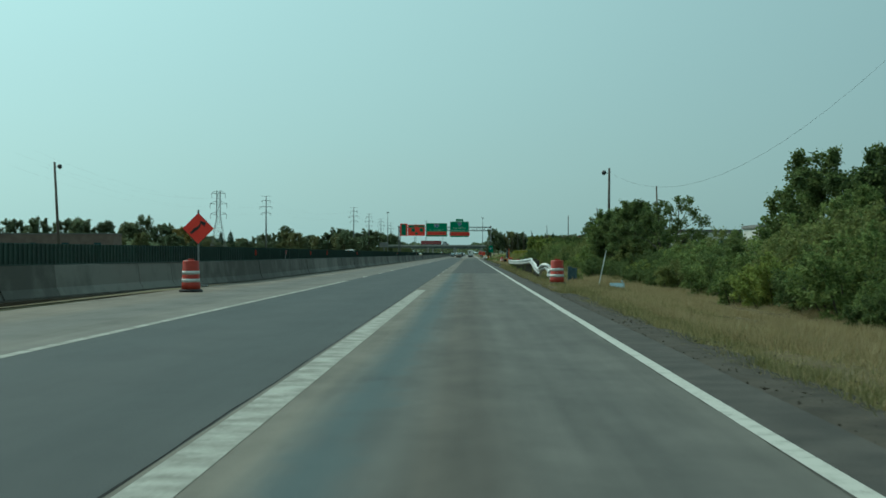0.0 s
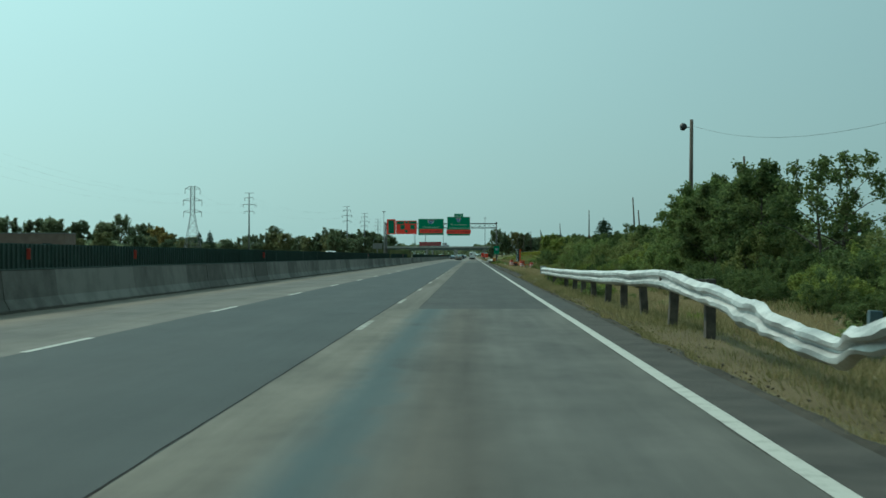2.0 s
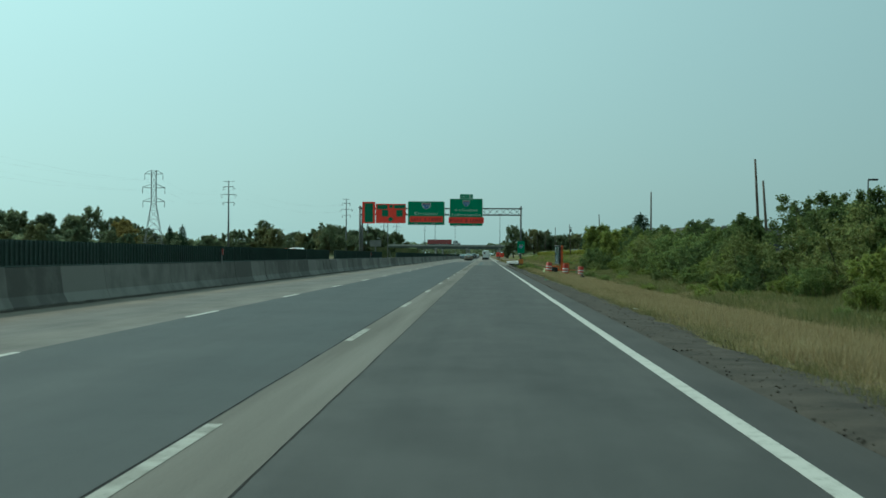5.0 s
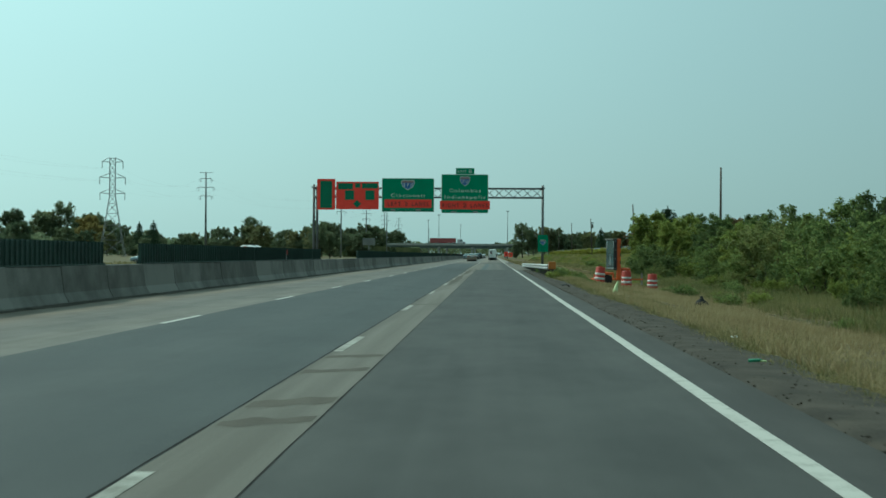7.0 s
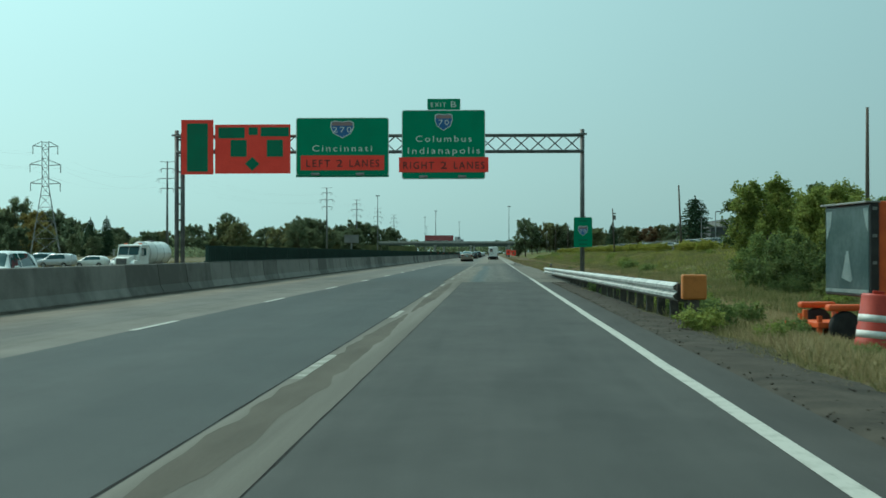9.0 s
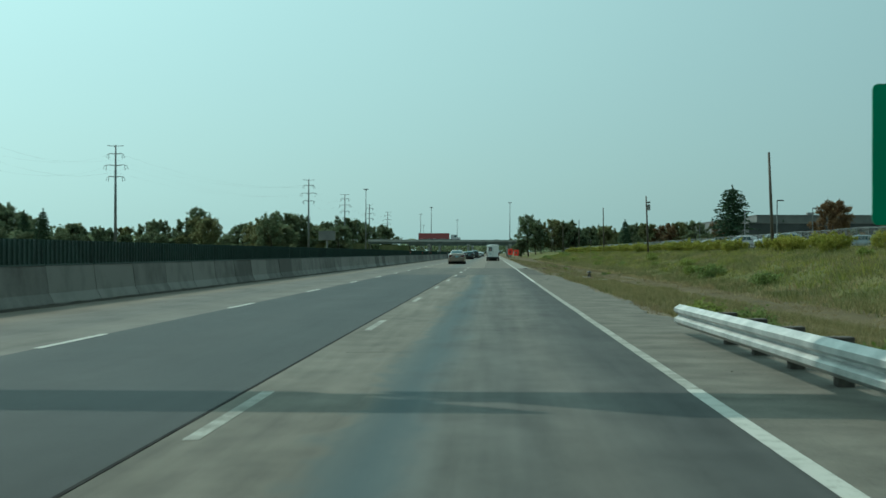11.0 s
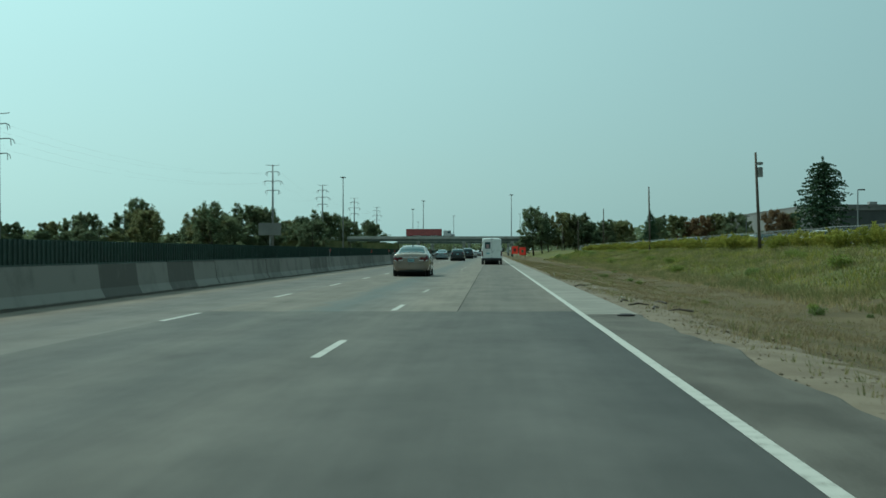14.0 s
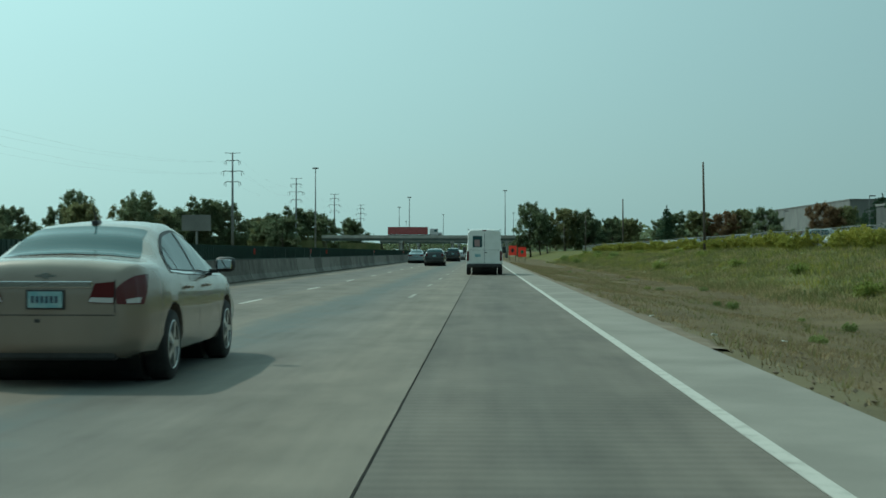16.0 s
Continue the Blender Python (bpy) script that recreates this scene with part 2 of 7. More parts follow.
M_BLUE_POST = mat("blue_grey_post", (0.045, 0.085, 0.1), (0.085, 0.13, 0.145), 4, 25, 0.6, metal=0.2)
M_PINK = mat("faded_pink_plastic", (0.4, 0.17, 0.14), (0.5, 0.24, 0.2), 4, 25, 0.7)
M_WOODPOLE = mat("weathered_pole_wood", (0.07, 0.055, 0.044), (0.125, 0.102, 0.08), 4, 30, 0.9, stretch=(1, 1, 0.1), bump=0.5)
M_POST = mat("dark_timber", (0.05, 0.042, 0.034), (0.1, 0.085, 0.066), 6, 40, 0.9, bump=0.5)
M_ORANGE = mat("orange_plastic", (0.336, 0.0224, 0.0096), (0.432, 0.036, 0.0144), 4, 30, 0.5, bump=0.1, world_space=False)
M_ORANGE_SIGN = mat("orange_sheeting", (0.9, 0.042, 0.022), (0.97, 0.055, 0.03), 1.5, 12, 0.45, bump=0.0)
M_ORANGE_PAINT = mat("orange_machine_paint", (0.55, 0.08, 0.015), (0.7, 0.125, 0.022), 3, 25, 0.5, bump=0.1)
M_WHITE_BAND = mat("white_sheeting", (0.55, 0.53, 0.49), (0.72, 0.71, 0.68), 5, 30, 0.5, world_space=False)
M_GREEN_SIGN = mat("green_sheeting", (0.0, 0.22, 0.098), (0.002, 0.255, 0.115), 1.2, 12, 0.45, bump=0.0)
M_GREEN_PATCH = mat("green_cover_sheet", (0.0, 0.14, 0.066), (0.0, 0.165, 0.076), 1.2, 12, 0.5, bump=0.0)
M_LEGEND = mat("white_legend", (0.62, 0.64, 0.6), (0.75, 0.76, 0.72), 4, 30, 0.5, bump=0.0)
M_BLACK_LEGEND = mat("black_legend", (0.02, 0.015, 0.012), (0.04, 0.03, 0.025), 4, 30, 0.6, bump=0.0)
M_SHIELD_BLUE = mat("shield_blue", (0.03, 0.12, 0.32), (0.045, 0.15, 0.36), 4, 30, 0.5, bump=0.0)
M_SHIELD_RED = mat("shield_faded_red", (0.26, 0.17, 0.17), (0.32, 0.2, 0.19), 4, 30, 0.5, bump=0.0)
M_RUBBER = mat("tyre_rubber", (0.012, 0.012, 0.013), (0.028, 0.027, 0.026), 5, 60, 0.85, world_space=False)
M_BLACK = mat("black_trim", (0.012, 0.012, 0.012), (0.03, 0.03, 0.03), 4, 40, 0.5, world_space=False)
M_ALLOY = mat("alloy_rim", (0.45, 0.45, 0.44), (0.62, 0.62, 0.6), 4, 30, 0.3, metal=0.85, world_space=False)
M_GLASS = glass("dark_car_glass", (0.02, 0.06, 0.064), 0.04)
M_GLASS.node_tree.nodes["Principled BSDF"].inputs["Specular IOR Level"].default_value = 0.3
M_RED_LAMP = glass("red_lamp_lens", (0.075, 0.004, 0.006), 0.15)
M_CLEAR_LAMP = glass("clear_lamp_lens", (0.5, 0.48, 0.47), 0.15)
M_CHROME = mat("chrome_trim", (0.6, 0.62, 0.62), (0.7, 0.71, 0.7), 4, 30, 0.12, metal=1.0, bump=0.0, world_space=False)
M_MIRROR = mat("mirror_silver", (0.8, 0.82, 0.82), (0.85, 0.86, 0.86), 4, 30, 0.03, metal=1.0, bump=0.0, world_space=False)
M_PLATE = mat("plate_blue", (0.15, 0.32, 0.36), (0.3, 0.42, 0.42), 6, 30, 0.5, world_space=False)
M_PLATE_DARK = mat("plate_characters", (0.03, 0.05, 0.08), (0.05, 0.07, 0.1), 6, 30, 0.5, world_space=False)


def paint(name, a, b, metal=0.35):
    return mat(name, a, b, 2.0, 200, 0.26, metal=metal, bump=0.0, world_space=False, coat=0.6)


M_GOLD = paint("champagne_car_paint", (0.25, 0.205, 0.166), (0.28, 0.232, 0.19))
M_BLUECAR = paint("pale_blue_car_paint", (0.24, 0.31, 0.34), (0.28, 0.35, 0.37))
M_DARKCAR = paint("dark_car_paint", (0.02, 0.028, 0.028), (0.035, 0.04, 0.04))
M_WHITECAR = paint("white_vehicle_paint", (0.66, 0.66, 0.62), (0.74, 0.74, 0.71), 0.0)
M_SILVER = paint("silver_car_paint", (0.42, 0.43, 0.43), (0.5, 0.5, 0.5))
M_CUSHION = mat("dull_orange_plastic", (0.4, 0.13, 0.02), (0.5, 0.17, 0.03), 4, 25, 0.6)
M_MAROON = paint("maroon_trailer_paint", (0.2, 0.03, 0.03), (0.26, 0.04, 0.04), 0.0)


def leafmat(name, a, b, tr=0.42, vary=0.6):
    return mat(name, a, b, 0.7, 6, 0.7, spec=0.15, bump=0.0, island=vary, per_object=0.3, translucent=tr)


M_LEAF_DARK = leafmat("dark_leaves", (0.075, 0.108, 0.04), (0.15, 0.19, 0.066), 0.5)
M_LEAF_MID = leafmat("mid_green_leaves", (0.11, 0.155, 0.05), (0.22, 0.27, 0.088), 0.5)
M_LEAF_OLIVE = leafmat("olive_green_leaves", (0.13, 0.155, 0.05), (0.23, 0.25, 0.088), 0.5)
M_LEAF_YELLOW = leafmat("yellow_green_leaves", (0.145, 0.185, 0.045), (0.265, 0.3, 0.076), 0.5)
M_LEAF_GOLD = leafmat("yellow_vine_leaves", (0.2, 0.215, 0.04), (0.36, 0.34, 0.07), 0.5)
# next three: distance haze painted in, leaf colours paler and greyer than real foliage
M_LEAF_HAZED = leafmat("hazed_far_leaves", (0.13, 0.165, 0.09), (0.2, 0.235, 0.135), 0.6, 0.2)
M_LEAF_HAZED_DARK = leafmat("hazed_far_dark_leaves", (0.11, 0.148, 0.085), (0.17, 0.205, 0.12), 0.6, 0.2)
M_LEAF_HAZED_OLIVE = leafmat("hazed_far_olive_leaves", (0.155, 0.172, 0.08), (0.23, 0.235, 0.115), 0.6, 0.2)
M_LEAF_FAR_YELLOW = leafmat("far_yellow_leaves", (0.19, 0.16, 0.055), (0.28, 0.23, 0.08), 0.45)
M_LEAF_RUST = leafmat("rusty_leaves", (0.15, 0.105, 0.06), (0.23, 0.15, 0.08), 0.45, 0.4)
M_CONIFER = leafmat("conifer_needles", (0.03, 0.058, 0.034), (0.068, 0.108, 0.056), 0.2)
M_BARK = mat("bark", (0.04, 0.032, 0.024), (0.09, 0.072, 0.055), 6, 30, 0.95, stretch=(1, 1, 0.2), bump=0.6)
M_GRASS_DRY = mat("dry_grass", (0.259, 0.197, 0.0957), (0.405, 0.326, 0.168), 0.25, 3, 0.8, bump=0.0, island=0.6, translucent=0.3)
M_GRASS_BROWN = mat("brown_dry_grass", (0.19, 0.145, 0.074), (0.32, 0.25, 0.135), 0.25, 3, 0.8, bump=0.0, island=0.6, translucent=0.3)
M_GRASS_MIX = mat("mixed_grass", (0.14, 0.138, 0.045), (0.33, 0.27, 0.128), 0.25, 3, 0.8, bump=0.0, island=0.6, translucent=0.3)
M_GRASS_GREEN = mat("green_weeds", (0.115, 0.132, 0.042), (0.25, 0.222, 0.088), 0.12, 2, 0.8, bump=0.0, island=0.6, translucent=0.35)
M_GOLDENROD = mat("goldenrod_weeds", (0.15, 0.17, 0.035), (0.34, 0.31, 0.07), 0.12, 2, 0.8, bump=0.0, island=0.6, translucent=0.4)
M_BUILD_GREY = mat("grey_wall_panel", (0.13, 0.135, 0.13), (0.18, 0.182, 0.172), 0.3, 5, 0.8)
M_TURF_GREEN = mat("green_turf", (0.075, 0.084, 0.026), (0.125, 0.118, 0.042), 0.2, 5, 0.95, bump=0.8, spec=0.1)
M_TURF_DRY = mat("dry_thatch", (0.082, 0.066, 0.035), (0.132, 0.104, 0.056), 0.3, 7, 0.95, bump=0.9, spec=0.1)
M_BUILD_WHITE = mat("pale_wall_panel", (0.5, 0.5, 0.47), (0.6, 0.6, 0.56), 0.5, 6, 0.8)
M_BUILD_DARK = mat("dark_wall_panel", (0.05, 0.055, 0.056), (0.08, 0.085, 0.083), 0.3, 5, 0.8)
# brown brick lightened towards grey, with distance haze painted into the colour
M_BUILD_BROWN_HAZED = mat("haze_paled_brown_brick", (0.14, 0.1, 0.085), (0.19, 0.14, 0.115), 0.5, 8, 0.9)
M_ROOF = mat("flat_roof", (0.14, 0.14, 0.135), (0.2, 0.2, 0.19), 0.4, 6, 0.9)
M_BRIDGE = mat("bridge_concrete", (0.3, 0.3, 0.27), (0.42, 0.41, 0.38), 0.5, 6, 0.85)
M_BRIDGE_STEEL = mat("bridge_girder_paint", (0.1, 0.14, 0.13), (0.15, 0.19, 0.18), 0.5, 6, 0.6)

# ---- helpers of this scene ----
def obj(name, bm, material, parent=None, label="", smooth=False):
    me = bpy.data.meshes.new(name)
    bm.to_mesh(me)
    bm.free()
    return mesh_obj(name, me, material, parent, label, smooth)


def mesh_obj(name, me, material, parent=None, label="", smooth=False):
    if not me.materials:
        me.materials.append(material)
    if smooth:
        me.polygons.foreach_set("use_smooth", [True] * len(me.polygons))
    ob = new(name, me)
    if parent is not None:
        ob.parent = parent
    if label:
        ob["label"] = label
    return ob


part = obj


def thing(name, label, category, group="", kind="", at=None):
    ob = new(name)
    ob.empty_display_size = 0.2
    if at is not None:
        ob.matrix_basis = at
    return tagged(ob, label, category, group, kind)


def box(bm, x0, x1, y0, y1, z0, z1, m=None, bevel=0.0):
    vs = [bm.verts.new(p) for p in ((x0, y0, z0), (x1, y0, z0), (x1, y1, z0), (x0, y1, z0),
                                    (x0, y0, z1), (x1, y0, z1), (x1, y1, z1), (x0, y1, z1))]
    fs = [bm.faces.new([vs[i] for i in q]) for q in ((3, 2, 1, 0), (4, 5, 6, 7), (0, 1, 5, 4), (1, 2, 6, 5), (2, 3, 7, 6), (3, 0, 4, 7))]
    if bevel:
        es = list({e for f in fs for e in f.edges})
        r = bmesh.ops.bevel(bm, geom=es, offset=bevel, segments=2, affect="EDGES", profile=0.5)
        vs = list({v for f in r["faces"] for v in f.verts} | {v for v in vs if v.is_valid})
    if m is not None:
        for v in vs:
            v.co = m @ v.co
    return bm


def bx(*a, **k):
    return box(bmesh.new(), *a, **k)


def tube(bm, pts, radii, sides=8, caps=True):
    """A tube along points, with a radius at each."""
    pts = [Vector(p) for p in pts]
    rings = []
    for i, p in enumerate(pts):
        d = (pts[min(i + 1, len(pts) - 1)] - pts[max(i - 1, 0)]).normalized()
        up = Vector((0, 0, 1)) if abs(d.z) < 0.9 else Vector((1, 0, 0))
        a = d.cross(up).normalized()
        b = d.cross(a).normalized()
        r = radii[i] if isinstance(radii, (list, tuple)) else radii
        rings.append([bm.verts.new(p + (a * math.cos(k * 2 * math.pi / sides) + b * math.sin(k * 2 * math.pi / sides)) * r) for k in range(sides)])
    for r0, r1 in zip(rings, rings[1:]):
        for k in range(sides):
            bm.faces.new((r0[k], r0[(k + 1) % sides], r1[(k + 1) % sides], r1[k]))
    if caps:
        bm.faces.new(rings[0][::-1])
        bm.faces.new(rings[-1])
    return bm


def tb(pts, radii, sides=8):
    return tube(bmesh.new(), pts, radii, sides)


def lathe(profile, sides=24, m=None, caps=True):
    """A turned shape: (radius, z) pairs about the z axis."""
    bm = bmesh.new()
    rings = [[bm.verts.new((r * math.cos(k * 2 * math.pi / sides), r * math.sin(k * 2 * math.pi / sides), z)) for k in range(sides)] for r, z in profile]
    for r0, r1 in zip(rings, rings[1:]):
        for k in range(sides):
            bm.faces.new((r0[k], r0[(k + 1) % sides], r1[(k + 1) % sides], r1[k]))
    if caps:
        bm.faces.new(rings[0][::-1])
        bm.faces.new(rings[-1])
    if m is not None:
        bm.transform(m)
    return bm


def prism(poly, y0, y1):
    """An x-z outline drawn out along y."""
    bm = bmesh.new()
    a = [bm.verts.new((x, y0, z)) for x, z in poly]
    b = [bm.verts.new((x, y1, z)) for x, z in poly]
    n = len(poly)
    bm.faces.new(a)
    bm.faces.new(b[::-1])
    for k in range(n):
        bm.faces.new((a[k], b[k], b[(k + 1) % n], a[(k + 1) % n]))
    bmesh.ops.recalc_face_normals(bm, faces=bm.faces)
    return bm


def letters(name, text, size, width, x, y, z, material, parent, extrude=0.006):
    """Writing in the built-in font, facing -y, centred on x with its foot at z, fitted to a width: an object for each word."""
    words = text.split(" ")
    if len(words) > 1:
        unit = width / (len(text))
        at = 0
        for w in words:
            letters(name, w, size, unit * len(w) * 0.96, x - width / 2 + (at + len(w) / 2) * unit, y, z, material, parent, extrude)
            at += len(w) + 1
        return None
    cu = bpy.data.curves.new(name, "FONT")
    cu.body, cu.size, cu.align_x, cu.extrude = text, size, "CENTER", extrude
    cu.resolution_u = 3
    cu.space_character = 1.3
    tmp = new(name + "_tmp", cu)
    me = bpy.data.meshes.new_from_object(tmp.evaluated_get(bpy.context.evaluated_depsgraph_get()))
    bpy.data.objects.remove(tmp)
    xs = [v.co.x for v in me.vertices]
    w = max(xs) - min(xs)
    me.transform(Matrix.Translation((x, y, z)) @ Matrix.Rotation(radians(90), 4, "X") @ Matrix.Diagonal((width / w, 1, 1, 1)))
    # one object for each character: gather the pieces that share a stretch of x
    bm = bmesh.new()
    bm.from_mesh(me)
    left, pieces = set(bm.verts), []
    while left:
        todo, got = [left.pop()], []
        while todo:
            v = todo.pop()
            got.append(v)
            for e in v.link_edges:
                o = e.other_vert(v)
                if o in left:
                    left.remove(o)
                    todo.append(o)
        pieces.append((min(v.co.x for v in got), max(v.co.x for v in got), got))
    pieces.sort(key=lambda p: p[0])
    chars = []
    for lo, hi, got in pieces:
        if chars and lo < chars[-1][1] - 0.002:
            chars[-1][1] = max(hi, chars[-1][1])
            chars[-1][2].extend(got)
        else:
            chars.append([lo, hi, list(got)])
    for lo, hi, got in chars:
        out = bmesh.new()
        ids = {v: out.verts.new(v.co) for v in got}
        for f in {f for v in got for f in v.link_faces}:
            out.faces.new([ids[v] for v in f.verts])
        obj(name, out, material, parent)
    bm.free()
    return None


# ---- ground ----
PROFILE = [(-3000, -0.5), (-400, 0.0), (-120, 0.3), (-80, 0.0), (-40, -0.9), (-26, -1.1), (-17, -0.5), (-11, -0.12), (-9.75, -0.1), (2.1, -0.1),
           (2.45, -0.05), (3.0, -0.06), (4.2, -0.14), (6.0, -0.42), (9, -0.8), (14, -0.65), (22, 0.0), (35, 0.9), (60, 1.4), (200, 2.0), (900, 1.0), (3000, -0.5)]


def ground_z(x, y=0.0):
    for (xa, za), (xb, zb) in zip(PROFILE, PROFILE[1:]):
        if x <= xb:
            k = (x - xa) / (xb - xa)
            z = za + (zb - za) * k
            break
    else:
        z = -0.5
    if x > 13 and y > 300:
        # a low bank rises beyond the field
        k = min(1.0, (y - 300) / 35)
        bank = ((13, 0.0), (18, 0.85), (22, 1.3), (28, 1.2), (60, 0.6), (200, 0.3), (900, 0.0), (3001, 0.0))
        for (xa, za), (xb, zb) in zip(bank, bank[1:]):
            if x <= xb:
                z += k * k * (3 - 2 * k) * (za + (zb - za) * (x - xa) / (xb - xa))
                break
    if x > 3.2:
        z += 0.09 * noise.noise((x * 0.3, y * 0.12, 0)) * min(1, (x - 3.2) / 2)
    return z


def terrain():
    xs = [-3000, -1500, -800, -400, -200, -120, -80, -60, -40, -32, -26, -21, -17, -13, -11, -9.75, 2.1, 2.45, 2.7] + [3.0 + 0.5 * i for i in range(24)] \
        + [15 + 1.5 * i for i in range(15)] + [40, 50, 60, 80, 110, 160, 240, 400, 900, 1500, 3000]
    ys = [-600, -300, -120] + [-60 + 2.5 * i for i in range(260)] + [600 + 25 * i for i in range(24)] + [1250, 1400, 1700, 2200, 3000, 4000]
    co = [(x, y, ground_z(x, y)) for y in ys for x in xs]
    n = len(xs)
    fa = [(j * n + i, j * n + i + 1, (j + 1) * n + i + 1, (j + 1) * n + i) for j in range(len(ys) - 1) for i in range(n - 1)]
    me = bpy.data.meshes.new("ground")
    me.from_pydata(co, [], fa)
    tagged(mesh_obj("ground", me, M_GROUND, smooth=True), "dry grassy ground beside the motorway", "ground", kind="structure")


terrain()


def verge(name, label, material, x0, x1, y0, y1, rag=0.35, step=0.6):
    """A ragged strip that follows the ground, a little above it."""
    bm = bmesh.new()
    rows = []
    n = int((y1 - y0) / step)
    for j in range(n + 1):
        y = y0 + (y1 - y0) * j / n
        a = x0
        b = x1 + rag * noise.noise((y * 0.45, x1, 3.0)) + 0.5 * rag * noise.noise((y * 1.7, x1, 7.0))
        row = []
        for i in range(6):
            x = a + (b - a) * i / 5
            row.append(bm.verts.new((x, y, ground_z(x, y) + (0.035 if 0 < i < 5 else (0.02 if i == 0 else -0.03)) + 0.02 * noise.noise((x * 3, y * 3, 1)))))
        rows.append(row)
    for r0, r1 in zip(rows, rows[1:]):
        for i in range(5):
            bm.faces.new((r0[i], r0[i + 1], r1[i + 1], r1[i]))
    return tagged(obj(name, bm, material, smooth=True), label, "verge", kind="structure")


verge("gravel_verge", "dark gravel verge at the road's edge", M_GRAVEL, 2.28, 3.2, -40, 42)
verge("gravel_verge", "dark gravel verge at the road's edge", M_GRAVEL, 2.28, 2.6, 42, 132, 0.2)
verge("gravel_verge", "dark gravel verge at the road's edge", M_GRAVEL, 2.28, 3.6, 132, 300, 0.5)
verge("dirt_verge", "bare brown dirt verge beside the road", M_DIRT, 2.75, 4.4, 360, 430, 0.9)
verge("dirt_verge", "sandy dirt at the shoulder's edge", M_DIRT, 2.95, 3.8, 300, 360)
verge("dirt_verge", "brown dirt at the shoulder's edge", M_DIRT, 2.8, 3.3, 440, 800)


def turf(name, label, material, x0, x1, y0, y1, rag=0.8, step=2.0, lift=0.03):
    """A wide sheet of turf laid on the ground, with ragged sides that dip into it."""
    nx = max(6, int((x1 - x0) / 1.0))
    ny = int((y1 - y0) / step)
    bm = bmesh.new()
    rows = []
    for j in range(ny + 1):
        y = y0 + (y1 - y0) * j / ny
        a = x0 + rag * noise.noise((y * 0.11, x0, 1.0)) + 0.4 * rag * noise.noise((y * 0.6, x0, 2.0))
        row = []
        for i in range(nx + 1):
            x = a + (x1 - a) * i / nx
            edge = i in (0, nx) or j in (0, ny)
            row.append(bm.verts.new((x, y, ground_z(x, y) + (-0.05 if edge else lift + 0.03 * noise.noise((x * 0.9, y * 0.9, 5))))))
        rows.append(row)
    for r0, r1 in zip(rows, rows[1:]):
        for i in range(nx):
            bm.faces.new((r0[i], r0[i + 1], r1[i + 1], r1[i]))
    return tagged(obj(name, bm, material, smooth=True), label, "turf", kind="structure")


turf("dry_turf", "straw-coloured thatch of dry grass", M_TURF_DRY, 2.95, 15.0, -40, 1000, 0.3)
turf("dry_turf", "straw-coloured thatch of dry grass", M_TURF_DRY, 2.5, 4.5, 43, 131, 0.1, lift=0.045)
turf("green_turf", "rough green turf of the roadside field", M_TURF_GREEN, 13.0, 30.0, 318, 1000, 1.6, lift=0.075)
turf("green_turf", "rough green turf under roadside shrubs", M_TURF_GREEN, 10.8, 30.0, -40, 316, 1.2, lift=0.075)

# ---- road ----
def slab(name, label, x0, x1, y0, y1, material, top=0.0):
    bm = bx(x0, x1, y0, y1, -0.16, top)
    return tagged(obj(name, bm, material), label, "road", kind="structure")


END = 1600
slab("road_left_lane", "old pale concrete left lane and shoulder", -9.75, -5.53, -60, END, M_LANE_LEFT)
slab("road_middle_lane", "dark asphalt middle lane", -5.53, -1.93, -60, 292, M_LANE_MIDDLE)
slab("road_middle_lane", "dark asphalt middle lane", -5.53, -2.07, 292.004, 364, M_LANE_MIDDLE)
slab("road_middle_lane", "worn grey concrete middle lane", -5.53, -1.93, 364.004, 396.2, M_LANE_GREY)
slab("road_middle_lane", "pale concrete middle lane", -5.53, -0.59, 396.204, END, M_LANE_PALE)
slab("road_right_lane", "worn concrete right lane with tyre streaks", -1.93, 1.7, -60, 83.5, M_LANE_FIRST)
slab("road_strip", "old concrete strip along the lane's edge", -1.93, -1.24, 83.504, 292, M_CONC_OLD)
slab("road_right_lane", "resurfaced dark asphalt right lane", -1.24, 2.35, 83.504, 292, M_LANE_ASPH)
slab("shoulder", "rough brown asphalt shoulder", 1.7, 2.35, -60, 83.5, M_ASPH_SH)
slab("road_right_lane", "cracked stained concrete right lane", -2.07, 1.72, 292.004, 364, M_LANE_CRACKED)
slab("road_right_lane", "worn grey right lane surface", -1.93, 1.72, 364.004, 396.2, M_LANE_GREY)


def ragged_slab(name, label, x0, x1, y0, y1, material, rag=0.2, top=0.0):
    """A shoulder slab whose outer edge has broken away unevenly."""
    bm = bmesh.new()
    rows = []
    n = int((y1 - y0) / 0.5)
    for j in range(n + 1):
        y = y0 + (y1 - y0) * j / n
        e = x1 + rag * noise.noise((y * 0.25, x1, 2.0)) + 0.5 * rag * noise.noise((y * 0.9, x1, 6.0))
        rows.append([bm.verts.new(c) for c in ((x0, y, -0.16), (x0, y, top), (e - 0.06, y, top - 0.004), (e, y, top - 0.035), (e + 0.03, y, -0.16))])
    for p, q in zip(rows, rows[1:]):
        for i in range(4):
            bm.faces.new((p[i], q[i], q[i + 1], p[i + 1]))
    bm.faces.new(rows[0]), bm.faces.new(rows[-1][::-1])
    bmesh.ops.recalc_face_normals(bm, faces=bm.faces)
    return tagged(obj(name, bm, material), label, "road", kind="structure")


